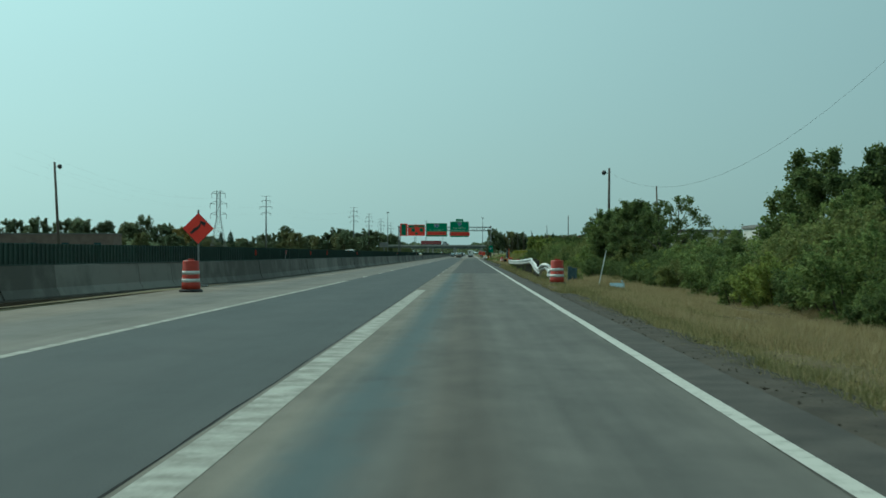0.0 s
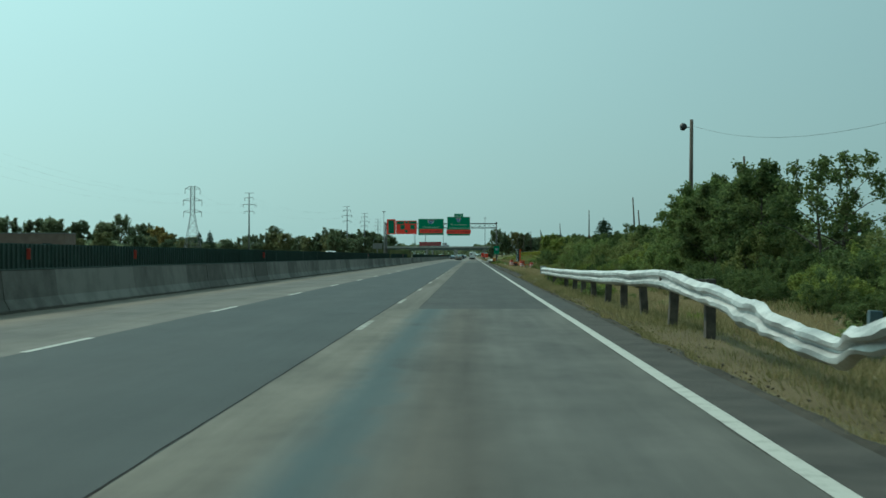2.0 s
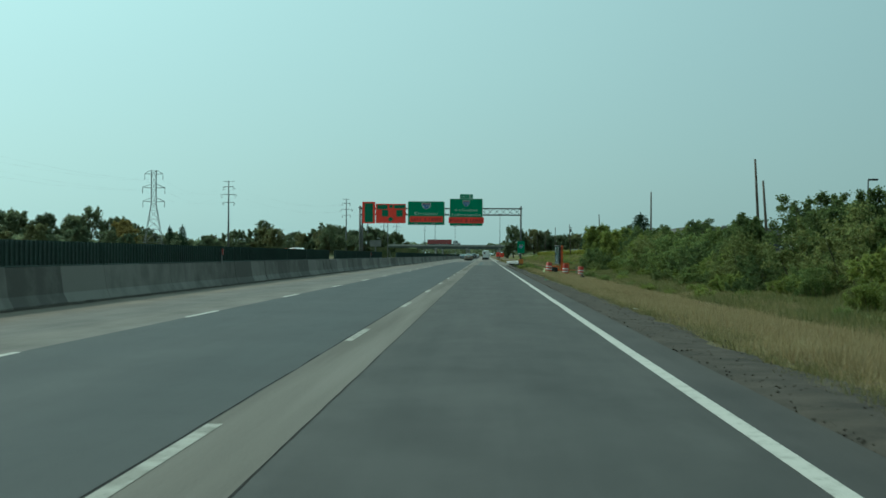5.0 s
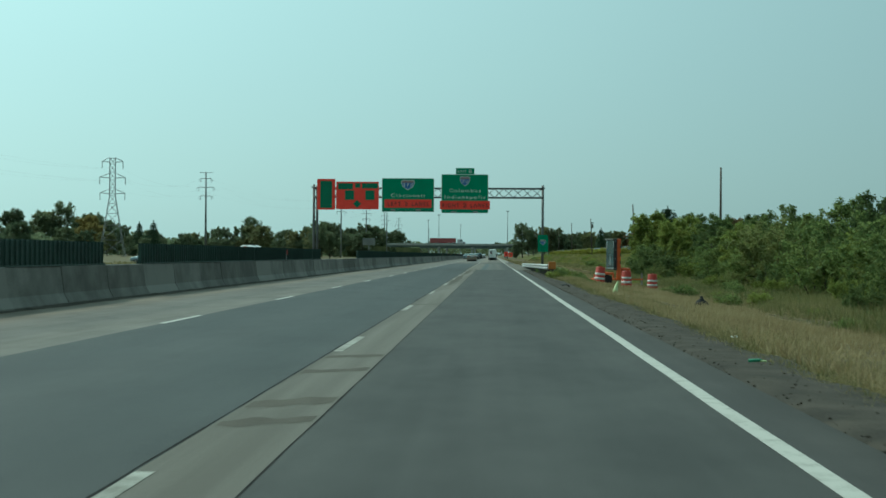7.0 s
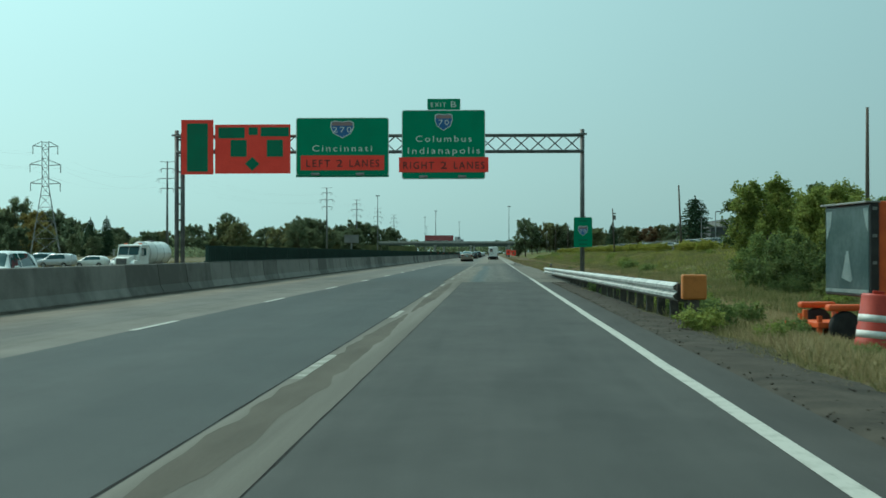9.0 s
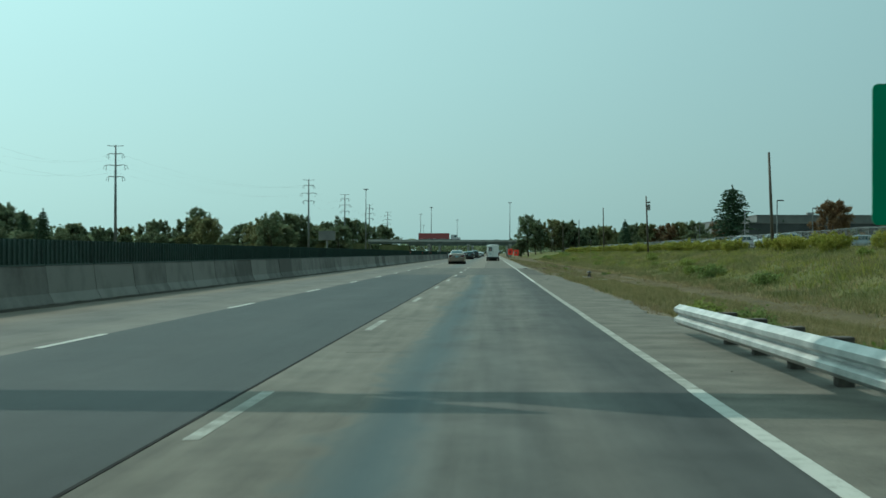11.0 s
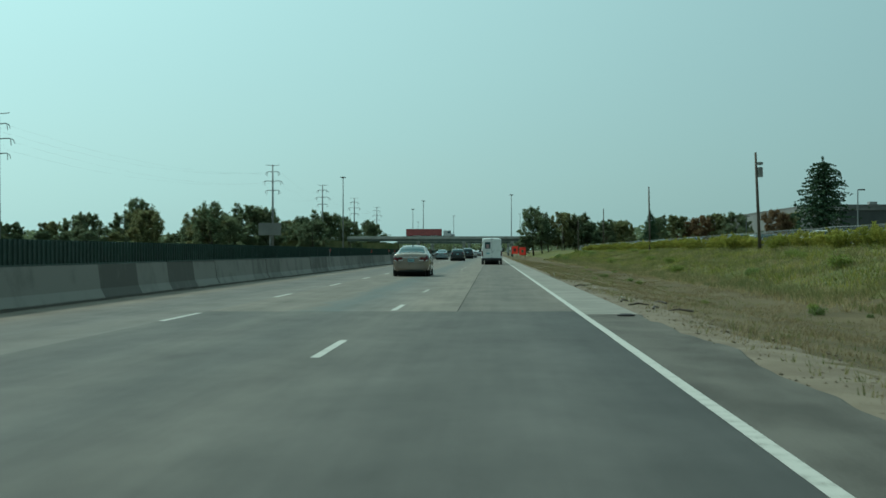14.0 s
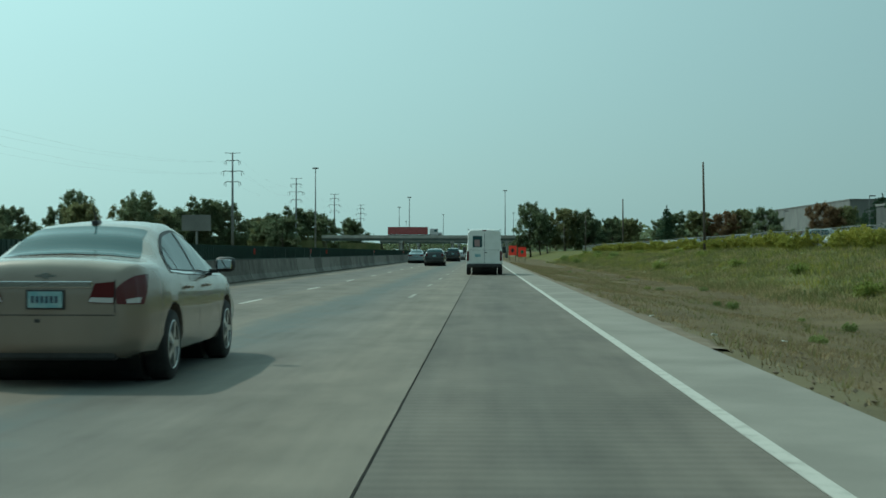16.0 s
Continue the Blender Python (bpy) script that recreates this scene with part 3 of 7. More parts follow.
ragged_slab("shoulder", "broken pale concrete shoulder", 1.724, 3.35, 292.004, 363, M_CONC_BROKEN, 0.3)
ragged_slab("shoulder", "gravelly grey asphalt shoulder", 1.724, 2.95, 363.004, 395, M_SHOULDER_GREY, 0.25)
slab("road_right_lane", "grey tined concrete right lane slab", -0.57, 1.72, 396.204, END, M_LANE_TINED)
slab("shoulder", "pale concrete shoulder", 1.724, 2.85, 395.004, END, M_CONC_SHOULDER)
tagged(obj("joint", bx(-0.589, -0.571, 396.3, END, -0.1, -0.006), M_TAR), "black sealed joint between concrete slabs", "joint", kind="structure")
tagged(obj("opposite_road", prism([(-12.2, -0.1), (-27, -0.98), (-27, -1.25), (-12.2, -0.4)], -60, END), M_CONC_OLD), "old concrete opposite carriageway", "road", kind="structure")
tagged(obj("tar_seam", bx(-2.085, -2.055, 293, 364, -0.01, 0.004), M_TAR), "black tar seam along the lane", "joint", kind="structure")


def stripe(name, label, x, w, y0, y1, material):
    bm = bmesh.new()
    n = max(1, int((y1 - y0) / 3))
    ring = []
    for j in range(n + 1):
        y = y0 + (y1 - y0) * j / n
        c = x if isinstance(x, float) else x(y)
        c += 0.012 * noise.noise((y * 0.5, w * 40, 0))
        ring.append((bm.verts.new((c - w / 2, y, 0.003)), bm.verts.new((c + w / 2, y, 0.003))))
    for a, b in zip(ring, ring[1:]):
        bm.faces.new((a[0], a[1], b[1], b[0]))
    return tagged(obj(name, bm, material), label, "road marking", kind="structure")


def edge_x(y):
    """The painted edge line wanders a little along the road."""
    pts = ((-60, 1.78), (100, 1.77), (240, 1.78), (300, 1.77), (325, 1.73), (355, 1.74), (390, 1.79), (2000, 1.79))
    for (ya, xa), (yb, xb) in zip(pts, pts[1:]):
        if y <= yb:
            return xa + (xb - xa) * (y - ya) / (yb - ya)
    return 1.79


stripe("edge_line", "solid white edge line on the road", edge_x, 0.14, -60, 301, M_PAINT)
stripe("edge_line", "faded white edge line on the road", edge_x, 0.12, 301, 345, M_PAINT_OLD)
stripe("edge_line", "solid white edge line on the road", edge_x, 0.12, 345, END, M_PAINT)
stripe("wide_line", "worn wide white line beside the lane", -1.74, 0.3, -60, 45, M_PAINT_OLD)
stripe("left_line", "worn solid line on the left lane's edge", -5.5, 0.16, -60, 60, M_PAINT_OLD)


def dash_line(name, label, x, first, last, start, period=12.38):
    base = bpy.data.objects.get(name) or thing(name, label, "road marking", kind="structure")
    me = bpy.data.meshes.new("dash")
    me.from_pydata([(-0.055, 0, 0.003), (0.055, 0, 0.003), (0.055, 3.05, 0.003), (-0.055, 3.05, 0.003)], [], [(0, 1, 2, 3)])
    me_old = me.copy()
    me.materials.append(M_PAINT)
    me_old.materials.append(M_PAINT_OLD)
    y = start + period * math.ceil((first - start) / period)
    while y < last:
        if x > -4 and 415 < y < 455:
            y += period
            continue
        ob = mesh_obj("dash", me if 340 < y < 405 or x < -4 else me_old, M_PAINT, base)
        ob.location = (x, y, 0)
        y += period


dash_line("lane_line_1", "dashed white lane line", -1.87, 72, 900, 74.7)
dash_line("lane_line_2", "dashed white lane line", -5.53, 60, 247, 131.0, 12.3)
dash_line("lane_line_2", "dashed white lane line", -5.53, 250, 900, 454.2)


def blotch(name, label, material, x0, x1, y0, y1, skew=0.0, seed=0, z=0.004):
    """A thin ragged patch on the road."""
    bm = bmesh.new()
    if y1 - y0 > 3:
        rows = []
        m = int((y1 - y0) / 0.4)
        for j in range(m + 1):
            y = y0 + (y1 - y0) * j / m
            w = (x1 - x0) * min(1, 0.15 + 3.0 * min(j, m - j) / m)
            c = (x0 + x1) / 2 + 0.25 * w * noise.noise((y * 0.3, seed, 4))
            rows.append((bm.verts.new((c - w * (0.5 + 0.3 * noise.noise((y * 0.9, seed, 1))), y, z)), bm.verts.new((c + w * (0.5 + 0.3 * noise.noise((y * 0.9, seed, 8))), y, z))))
        for a, b in zip(rows, rows[1:]):
            bm.faces.new((a[0], a[1], b[1], b[0]))
        return tagged(obj(name, bm, material), label, "road patch", kind="structure")
    n = 12
    top, bot = [], []
    for i in range(n + 1):
        x = x0 + (x1 - x0) * i / n
        d = skew * i / n
        top.append(bm.verts.new((x, y1 + d + (y1 - y0) * 0.45 * noise.noise((x * 5, seed, 1)), z)))
        bot.append(bm.verts.new((x, y0 + d + (y1 - y0) * 0.45 * noise.noise((x * 5, seed, 9)), z)))
    for i in range(n):
        bm.faces.new((bot[i], bot[i + 1], top[i + 1], top[i]))
    return tagged(obj(name, bm, material), label, "road patch", kind="structure")


for k, (x0, x1, y0, y1) in enumerate(((-0.2, 0.55, 319.1, 319.2), (0.0, 0.25, 319.6, 319.68), (0.2, 0.7, 313.5, 313.62), (0.85, 1.1, 334.7, 335.0), (-0.1, 0.04, 326.7, 326.85), (0.5, 0.6, 330.4, 330.6), (1.2, 1.6, 327.4, 327.7))):
    blotch("road_crack", "dark ragged crack in the concrete lane", M_ASPH_SH, x0, x1, y0, y1, 0.2, k, 0.0015)
for k, (x0, x1, y0, y1) in enumerate(((-1.84, -1.52, 236, 262), (-1.8, -1.5, 263, 290))):
    blotch("worn_patch", "worn brown patch along the concrete strip", M_WORN_STRIP, x0, x1, y0, y1, 0, 25 + k, 0.0012)
tagged(obj("asphalt_patch", prism([(-1.84, 0.0015), (-1.3, 0.0015), (-1.3, -0.02), (-1.84, -0.02)], 355.2, 362.6), M_ASPH2), "grey patch beside the lane line", "road patch", kind="structure")
for k, (x0, x1, y0, y1) in enumerate(((1.95, 2.7, 346.0, 346.06), (2.3, 2.9, 351.2, 351.3), (2.4, 2.7, 355.0, 355.14), (2.1, 2.5, 340.5, 340.58), (2.0, 2.8, 333.0, 333.1))):
    blotch("shoulder_crack", "dark ragged crack across the shoulder", M_ASPH_SH, x0, x1, y0, y1, 0.3, 70 + k, 0.0015)


def seam(label, material, x, w, y0, y1, seed, z=0.0025, step=0.5):
    """A narrow ragged line of tar or broken edge that runs along the road."""
    bm = bmesh.new()
    n = int((y1 - y0) / step)
    rows = []
    for j in range(n + 1):
        y = y0 + (y1 - y0) * j / n
        c = x + 0.6 * w * noise.noise((y * 0.35, seed, 2)) + 0.5 * w * noise.noise((y * 1.3, seed, 5))
        h = w * (0.5 + 0.45 * noise.noise((y * 0.8, seed, 9)))
        rows.append((bm.verts.new((c - h, y, z)), bm.verts.new((c + h, y, z))))
    for a, b in zip(rows, rows[1:]):
        bm.faces.new((a[0], a[1], b[1], b[0]))
    return tagged(obj("tar_seam", bm, material), label, "joint", kind="structure")


seam("dark ragged edge of the asphalt lane", M_TAR, -1.945, 0.018, -20, 292, 1)
seam("dark ragged edge of the resurfaced lane", M_TAR, -1.238, 0.014, 84, 292, 2)
seam("dark worn edge between lane and shoulder", M_ASPH_SH, 1.71, 0.04, -20, 83, 3)
for k, (y0, y1) in enumerate(((191.1, 191.5), (192.3, 192.85), (195.4, 195.8), (197.4, 197.8), (214.2, 214.6), (229.0, 229.3))):
    blotch("asphalt_smear", "dark asphalt smear across the concrete strip", M_WORN_STRIP, -1.9, -1.27, y0, y1, 0.35, 40 + k, 0.0018)
for k, (x0, x1, y0, y1) in enumerate(((-0.9, -0.1, 318.4, 318.46), (-0.6, 0.4, 331.2, 331.25), (0.2, 0.9, 337.4, 337.45), (-1.7, -0.9, 305.2, 305.25))):
    blotch("road_crack", "thin dark crack across the concrete lane", M_ASPH_SH, x0, x1, y0, y1, 0.15, 130 + k, 0.0016)


def debris_line():
    """Dirt and grit heaped along the barrier's foot."""
    bm = bmesh.new()
    rows = []
    for j in range(1900):
        y = 5 + j * 0.4
        x = barrier_x(y) + 0.28
        w = 0.1 + 0.12 * max(0, noise.noise((y * 0.3, 8.0, 0)) + 0.3) + 0.05 * noise.noise((y * 1.9, 4.0, 0))
        rows.append([bm.verts.new(c) for c in ((x - 0.02, y, 0.002), (x, y, 0.045 + 0.03 * noise.noise((y * 1.1, 1, 1))), (x + w * 0.5, y, 0.022), (x + w, y, 0.002))])
    for p, q in zip(rows, rows[1:]):
        for i in range(3):
            bm.faces.new((p[i], p[i + 1], q[i + 1], q[i]))
    bmesh.ops.recalc_face_normals(bm, faces=bm.faces)
    tagged(obj("grit", bm, M_GRAVEL), "dark grit heaped along the barrier's foot", "dirt", kind="structure")


def barrier_x(y):
    return -9.78 - max(0.0, 60 - y) * 0.07 - (0.4 if y < 30 else 0)


debris_line()
seam("dark ragged joint between the concrete lanes", M_TAR, -0.58, 0.014, 396.4, 620, 5, 0.002, 0.35)


def rubble(name, label, material, x0, x1, y0, y1, count, size, seed):
    """Many small angular stones lying on the ground."""
    r = np.random.RandomState(seed)
    x = x0 + (x1 - x0) * r.uniform(size=count) ** 1.3
    y = r.uniform(y0, y1, size=count)
    q = size * r.uniform(0.3, 1.0, size=count) ** 2
    z = np.array([ground_z(a, b) for a, b in zip(x, y)]) + 0.03 + q * 0.2
    c = np.stack([x, y, z], 1)
    base = np.array([(1, 0, 0), (-1, 0, 0), (0, 1, 0), (0, -1, 0), (0, 0, 0.7), (0, 0, -0.7)])
    v = c[:, None, :] + base[None] * q[:, None, None] * r.uniform(0.6, 1.3, size=(count, 6, 1)) + r.normal(size=(count, 6, 3)) * q[:, None, None] * 0.15
    f = np.array([(0, 2, 4), (2, 1, 4), (1, 3, 4), (3, 0, 4), (2, 0, 5), (1, 2, 5), (3, 1, 5), (0, 3, 5)])
    me = bpy.data.meshes.new(name)
    me.from_pydata(v.reshape(-1, 3).tolist(), [], (np.arange(count)[:, None, None] * 6 + f[None]).reshape(-1, 3).tolist())
    tagged(mesh_obj(name, me, material), label, "stones", kind="stuff")


rubble("gravel_stones", "loose stones on the gravel verge", M_GRAVEL, 2.4, 3.7, 5, 300, 9000, 0.022, 61)
rubble("dirt_clods", "dirt clods and stones along the shoulder", M_DIRT, 2.9, 4.8, 352, 440, 1700, 0.036, 62)
rubble("concrete_crumbs", "broken concrete crumbs on the shoulder", M_CONC_BROKEN, 2.4, 3.4, 295, 358, 1200, 0.035, 63)

# ---- median barrier and glare screen ----
SEG = 3.66
BAR = [(-0.29, 0.0), (0.29, 0.0), (0.29, 0.06), (0.175, 0.27), (0.1, 0.86), (0.08, 0.88), (-0.08, 0.88), (-0.1, 0.86), (-0.175, 0.27), (-0.29, 0.06)]


barrier = thing("median_barrier", "precast concrete median barrier with stained segments", "barrier", kind="structure")
seg_bm = prism(BAR, 0.004, SEG - 0.004)
seg_me = bpy.data.meshes.new("barrier_segment")
seg_bm.to_mesh(seg_me)
seg_bm.free()


def screen_panel():
    """A run of upright blades close together on a low foot."""
    bm = bx(-0.1, 0.1, 0.02, SEG - 0.02, 0, 0.04)
    box(bm, -0.045, 0.045, 0.03, SEG - 0.03, 0.04, 0.56, None, 0.006)
    for k in range(12):
        box(bm, -0.08, 0.08, -0.035, 0.035, 0.04, 0.572, Matrix.Translation((0, 0.16 + k * 0.303, 0)) @ Matrix.Rotation(radians(14), 4, "Z"), 0.0)
    me = bpy.data.meshes.new("screen_panel")
    bm.to_mesh(me)
    bm.free()
    return me


screen = thing("glare_screen", "dark green plastic glare screen on the barrier", "glare screen", kind="structure")
panel_me = screen_panel()
rng = random.Random(5)
y = 4.0
while y < 1000:
    x = barrier_x(y)
    turn = math.atan2(barrier_x(y + SEG) - x, SEG)
    ob = mesh_obj("barrier_segment", seg_me, M_BARRIER, barrier)
    ob.matrix_basis = Matrix.Translation((x, y, 0)) @ Matrix.Rotation(-turn + radians(rng.uniform(-0.35, 0.35)), 4, "Z")
    if not (215.5 < y < 217 or 257 < y < 280):
        ob = mesh_obj("screen_panel", panel_me, M_SCREEN, screen)
        ob.matrix_basis = Matrix.Translation((x, y, 0.876)) @ Matrix.Rotation(-turn + radians(rng.uniform(-0.3, 0.3)), 4, "Z")
    y += SEG
M_REFLECT = mat("orange_reflector", (0.34, 0.035, 0.02), (0.44, 0.05, 0.026), 4, 30, 0.4, bump=0.0)
for y in (71.2, 180.6, 246.5, 452, 500.0, 545, 590):
    t = thing("barrier_reflector", "small orange reflector on the green screen", "reflector", "barrier reflectors", at=Matrix.Translation((barrier_x(y) + 0.17, y, 1.12)))
    part("plate", bx(-0.02, 0.02, -0.06, 0.06, 0.02, 0.24, bevel=0.008), M_REFLECT, t)
    part("bracket", bx(-0.06, -0.02, -0.03, 0.03, -0.3, 0.2), M_STEEL, t)

# ---- guardrails ----
W = [(0.0, 0.31), (0.035, 0.29), (0.085, 0.255), (0.085, 0.205), (0.02, 0.165), (0.02, 0.145), (0.085, 0.105), (0.085, 0.055), (0.035, 0.02), (0.0, 0.0)]


def w_beam(path, twist=None):
    """A corrugated rail swept along points of its lower edge; it faces -x."""
    bm = bmesh.new()
    rows = []
    for i, p in enumerate(path):
        p = Vector(p)
        d = (Vector(path[min(i + 1, len(path) - 1)]) - Vector(path[max(i - 1, 0)])).normalized()
        side = Vector((-d.y, d.x, 0)).normalized()
        a = twist[i] if twist else 0.0
        up = Vector((0, 0, 1)) * math.cos(a) + side * math.sin(a)
        out = side * math.cos(a) - Vector((0, 0, 1)) * math.sin(a)
        rows.append([bm.verts.new(p + out * u + up * v) for u, v in W] + [bm.verts.new(p + out * (u - 0.008) + up * v) for u, v in reversed(W)])
    n = len(rows[0])
    for r0, r1 in zip(rows, rows[1:]):
        for k in range(n):
            bm.faces.new((r0[k], r0[(k + 1) % n], r1[(k + 1) % n], r1[k]))
    bm.faces.new(rows[0])
    bm.faces.new(rows[-1][::-1])
    bmesh.ops.recalc_face_normals(bm, faces=bm.faces)
    return bm


def guard_posts(t, xs_ys, top=0.62, h=1.1):
    for x, y, lean in xs_ys:
        z = ground_z(x + 0.2, y)
        p = part("post", bx(-0.075, 0.075, -0.1, 0.1, -0.35, top - z + 0.02, bevel=0.012), M_POST, t)
        p.matrix_basis = Matrix.Translation((x + 0.26, y, z)) @ Matrix.Rotation(lean, 4, "Y")
        q = part("block", bx(-0.14, 0.0, -0.07, 0.07, -0.3, 0.02, bevel=0.01), M_POST, t)
        q.matrix_basis = Matrix.Translation((x + 0.19, y, top)) @ Matrix.Rotation(lean, 4, "Y")


def lerp_height(y):
    for (a, za), (b, zb) in zip(HEIGHTS, HEIGHTS[1:]):
        if y <= b:
            k = (y - a) / (b - a)
            return za + (zb - za) * k * k * (3 - 2 * k)
    return HEIGHTS[-1][1]


g1 = thing("guardrail", "bent and crumpled galvanised steel guardrail on timber posts", "guardrail")
path, tw = [], []
HEIGHTS = [(57.0, -0.1), (58.2, -0.08), (59.3, -0.03), (60.6, 0.09), (62.0, 0.36), (63.1, 0.46), (64.0, 0.34), (64.8, 0.17), (66.5, 0.25), (68.4, 0.36), (71, 0.49), (74.4, 0.58), (77, 0.62), (81, 0.57), (87, 0.5), (95, 0.43), (105, 0.38), (115.5, 0.35)]
for i in range(240):
    s = (i / 239) ** 1.25
    y = 57.0 + (115.3 - 57.0) * s
    x = 3.14 + 0.1 * math.sin(y * 0.35) * (1 - s) + 0.35 * max(0, (66 - y) / 9)
    path.append((x, y, lerp_height(y)))
    tw.append(1.0 * math.exp(-((y - 61.8) / 2.6) ** 2) * math.sin(y * 1.9) + 0.2 * math.exp(-((y - 76) / 10) ** 2) * math.sin(y * 0.8))
bm = w_beam(path, tw)
for v in bm.verts:
    k = 0.006 + 0.045 * math.exp(-((v.co.y - 66) / 9) ** 2)
    u = Vector((0, v.co.y * 0.85, v.co.z * 2.5))
    v.co += Vector((noise.noise(u) * 1.2 + 0.6 * noise.noise(u * 2.7), 0, noise.noise(u + Vector((5, 0, 0))) + 0.5 * noise.noise(u * 3.1))) * k
part("rail", bm, M_GALV, g1, "crumpled galvanised rail")
part("terminal", bx(3.03, 3.3, 115.3, 115.38, 0.36, 0.71, bevel=0.02), M_GALV, g1)
for k in range(12):
    y = 73.0 + 3.81 * k
    guard_posts(g1, [(3.15, y, 0.07 * math.sin(k * 2.1))], lerp_height(y) + 0.27)
for k, (x, y, a) in enumerate(((4.2, 60.9, 0.03), (4.75, 65.9, -0.05), (5.2, 71.0, 0.04))):
    p = part("steel_post", bx(-0.085, 0.085, -0.07, 0.07, -0.3, 0.74, bevel=0.01), M_BLUE_POST, g1, "bare blue-grey steel post")
    p.matrix_basis = Matrix.Translation((x, y, ground_z(x, y))) @ Matrix.Rotation(a, 4, "Y")

g2 = thing("guardrail", "galvanised steel guardrail shielding the gantry leg", "guardrail")
part("rail", w_beam([(3.1 - 0.006 * (y - 259), y, 0.37 - 0.005 * (y - 259)) for y in [258.6 + 1.5 * k for k in range(35)]]), M_GALV, g2)
for k in range(26):
    guard_posts(g2, [(3.15 - 0.0114 * k, 259.5 + 1.905 * k, 0.0)], 0.63 - 0.0095 * k)
t = thing("crash_cushion", "orange and yellow guardrail end block", "crash cushion", at=Matrix.Translation((3.28, 258.0, ground_z(3.6, 257))))
part("block", bx(-0.2, 0.2, -0.1, 0.1, 0.52, 0.93, bevel=0.03), M_CUSHION, t)
part("stub", bx(-0.08, 0.08, -0.06, 0.06, -0.2, 0.54), M_POST, t)

# ---- traffic barrels ----
def barrel(label):
    t = thing("traffic_barrel", label, "barrel", "traffic barrels")
    rings = [(0.29, 0.05), (0.288, 0.25), (0.277, 0.265), (0.275, 0.47), (0.265, 0.485), (0.263, 0.7), (0.253, 0.715), (0.25, 0.93), (0.235, 0.965), (0.06, 0.97)]
    part("drum", lathe(rings, 28), M_ORANGE, t, "orange plastic drum", True)
    part("base", lathe([(0.36, 0.0), (0.36, 0.05), (0.31, 0.09), (0.28, 0.09)], 28), M_RUBBER, t, "black rubber base ring")
    for z0, z1, r0, r1 in ((0.3, 0.41, 0.279, 0.278), (0.54, 0.65, 0.267, 0.266)):
        part("band", lathe([(r0, z0), (r0 + 0.001, z1)], 28), M_WHITE_BAND, t, "dirty white reflective band", True)
    h = part("handle", bx(-0.1, 0.1, -0.015, 0.015, 0.965, 1.02, bevel=0.008), M_ORANGE, t)
    return t


b0 = barrel("dented orange traffic barrel with white bands")
b0.matrix_basis = Matrix.Translation((3.34, 55.8, ground_z(3.3, 55.8) + 0.03))
for x, y, a, tilt in ((-8.75, 42.6, 0, 0), (5.7, 256.2, 20, 6), (7.34, 258, 40, 0), (8.8, 258.5, 70, 0)):
    z = ground_z(x, y) - 0.03 if x > 0 else 0.0
    copy_thing(b0, Matrix.Translation((x, y, z)) @ Matrix.Rotation(radians(a), 4, "Z") @ Matrix.Rotation(radians(tilt), 4, "Y"))


# ---- signs ----
def plate(bm, x0, x1, z0, z1, y=0.0, d=0.02, r=0.08):
    """An upright plate with rounded corners, facing -y."""
    pts = []
    for cx, cz, a0 in ((x1 - r, z1 - r, 0), (x0 + r, z1 - r, 90), (x0 + r, z0 + r, 180), (x1 - r, z0 + r, 270)):
        for k in range(5):
            a = radians(a0 + 22.5 * k)
            pts.append((cx + r * math.cos(a), cz + r * math.sin(a)))
    f = [bm.verts.new((x, y - d, z)) for x, z in pts]
    b = [bm.verts.new((x, y, z)) for x, z in pts]
    bm.faces.new(f[::-1])
    bm.faces.new(b)
    n = len(pts)
    for k in range(n):
        bm.faces.new((f[k], f[(k + 1) % n], b[(k + 1) % n], b[k]))
    bmesh.ops.recalc_face_normals(bm, faces=bm.faces)
    return bm


def pl(*a, **k):
    return plate(bmesh.new(), *a, **k)


def outline(poly, y0, y1):
    bm = prism(poly, y0, y1)
    return bm


GY = 303.6          # the gantry's plane
SY = GY - 0.42      # the sign faces


def shield(t, x, z, s, text, wide=1.0):
    pts = [(u * wide, v) for u, v in [(-0.5, 0.42), (-0.3, 0.5), (0, 0.44), (0.3, 0.5), (0.5, 0.42), (0.52, 0.1), (0.4, -0.25), (0, -0.55), (-0.4, -0.25), (-0.52, 0.1)]]
    part("shield_border", outline([(x + u * s * 1.1, z + v * s * 1.1) for u, v in pts], SY - 0.006, SY), M_LEGEND, t, "white shield border")
    part("shield", outline([(x + u * s, z + v * s) for u, v in pts if True], SY - 0.012, SY - 0.006), M_SHIELD_BLUE, t, "blue route shield")
    part("shield_head", outline([(x + u * s * wide, z + v * s) for u, v in ((-0.49, 0.41), (-0.3, 0.49), (0, 0.43), (0.3, 0.49), (0.49, 0.41), (0.5, 0.22), (-0.5, 0.22))], SY - 0.016, SY - 0.012), M_SHIELD_RED, t, "faded red shield head")
    letters("digit", text, s * 0.52, wide * s * (0.9 if len(text) == 3 else 0.66), x, SY - 0.018, z - 0.22 * s, M_LEGEND, t)


def lamp_box(t, x, z):
    part("sign_lamp", bx(x - 0.2, x + 0.2, SY - 0.5, SY - 0.2, z, z + 0.12, bevel=0.03), M_STEEL, t, "grey sign lamp under the panel")


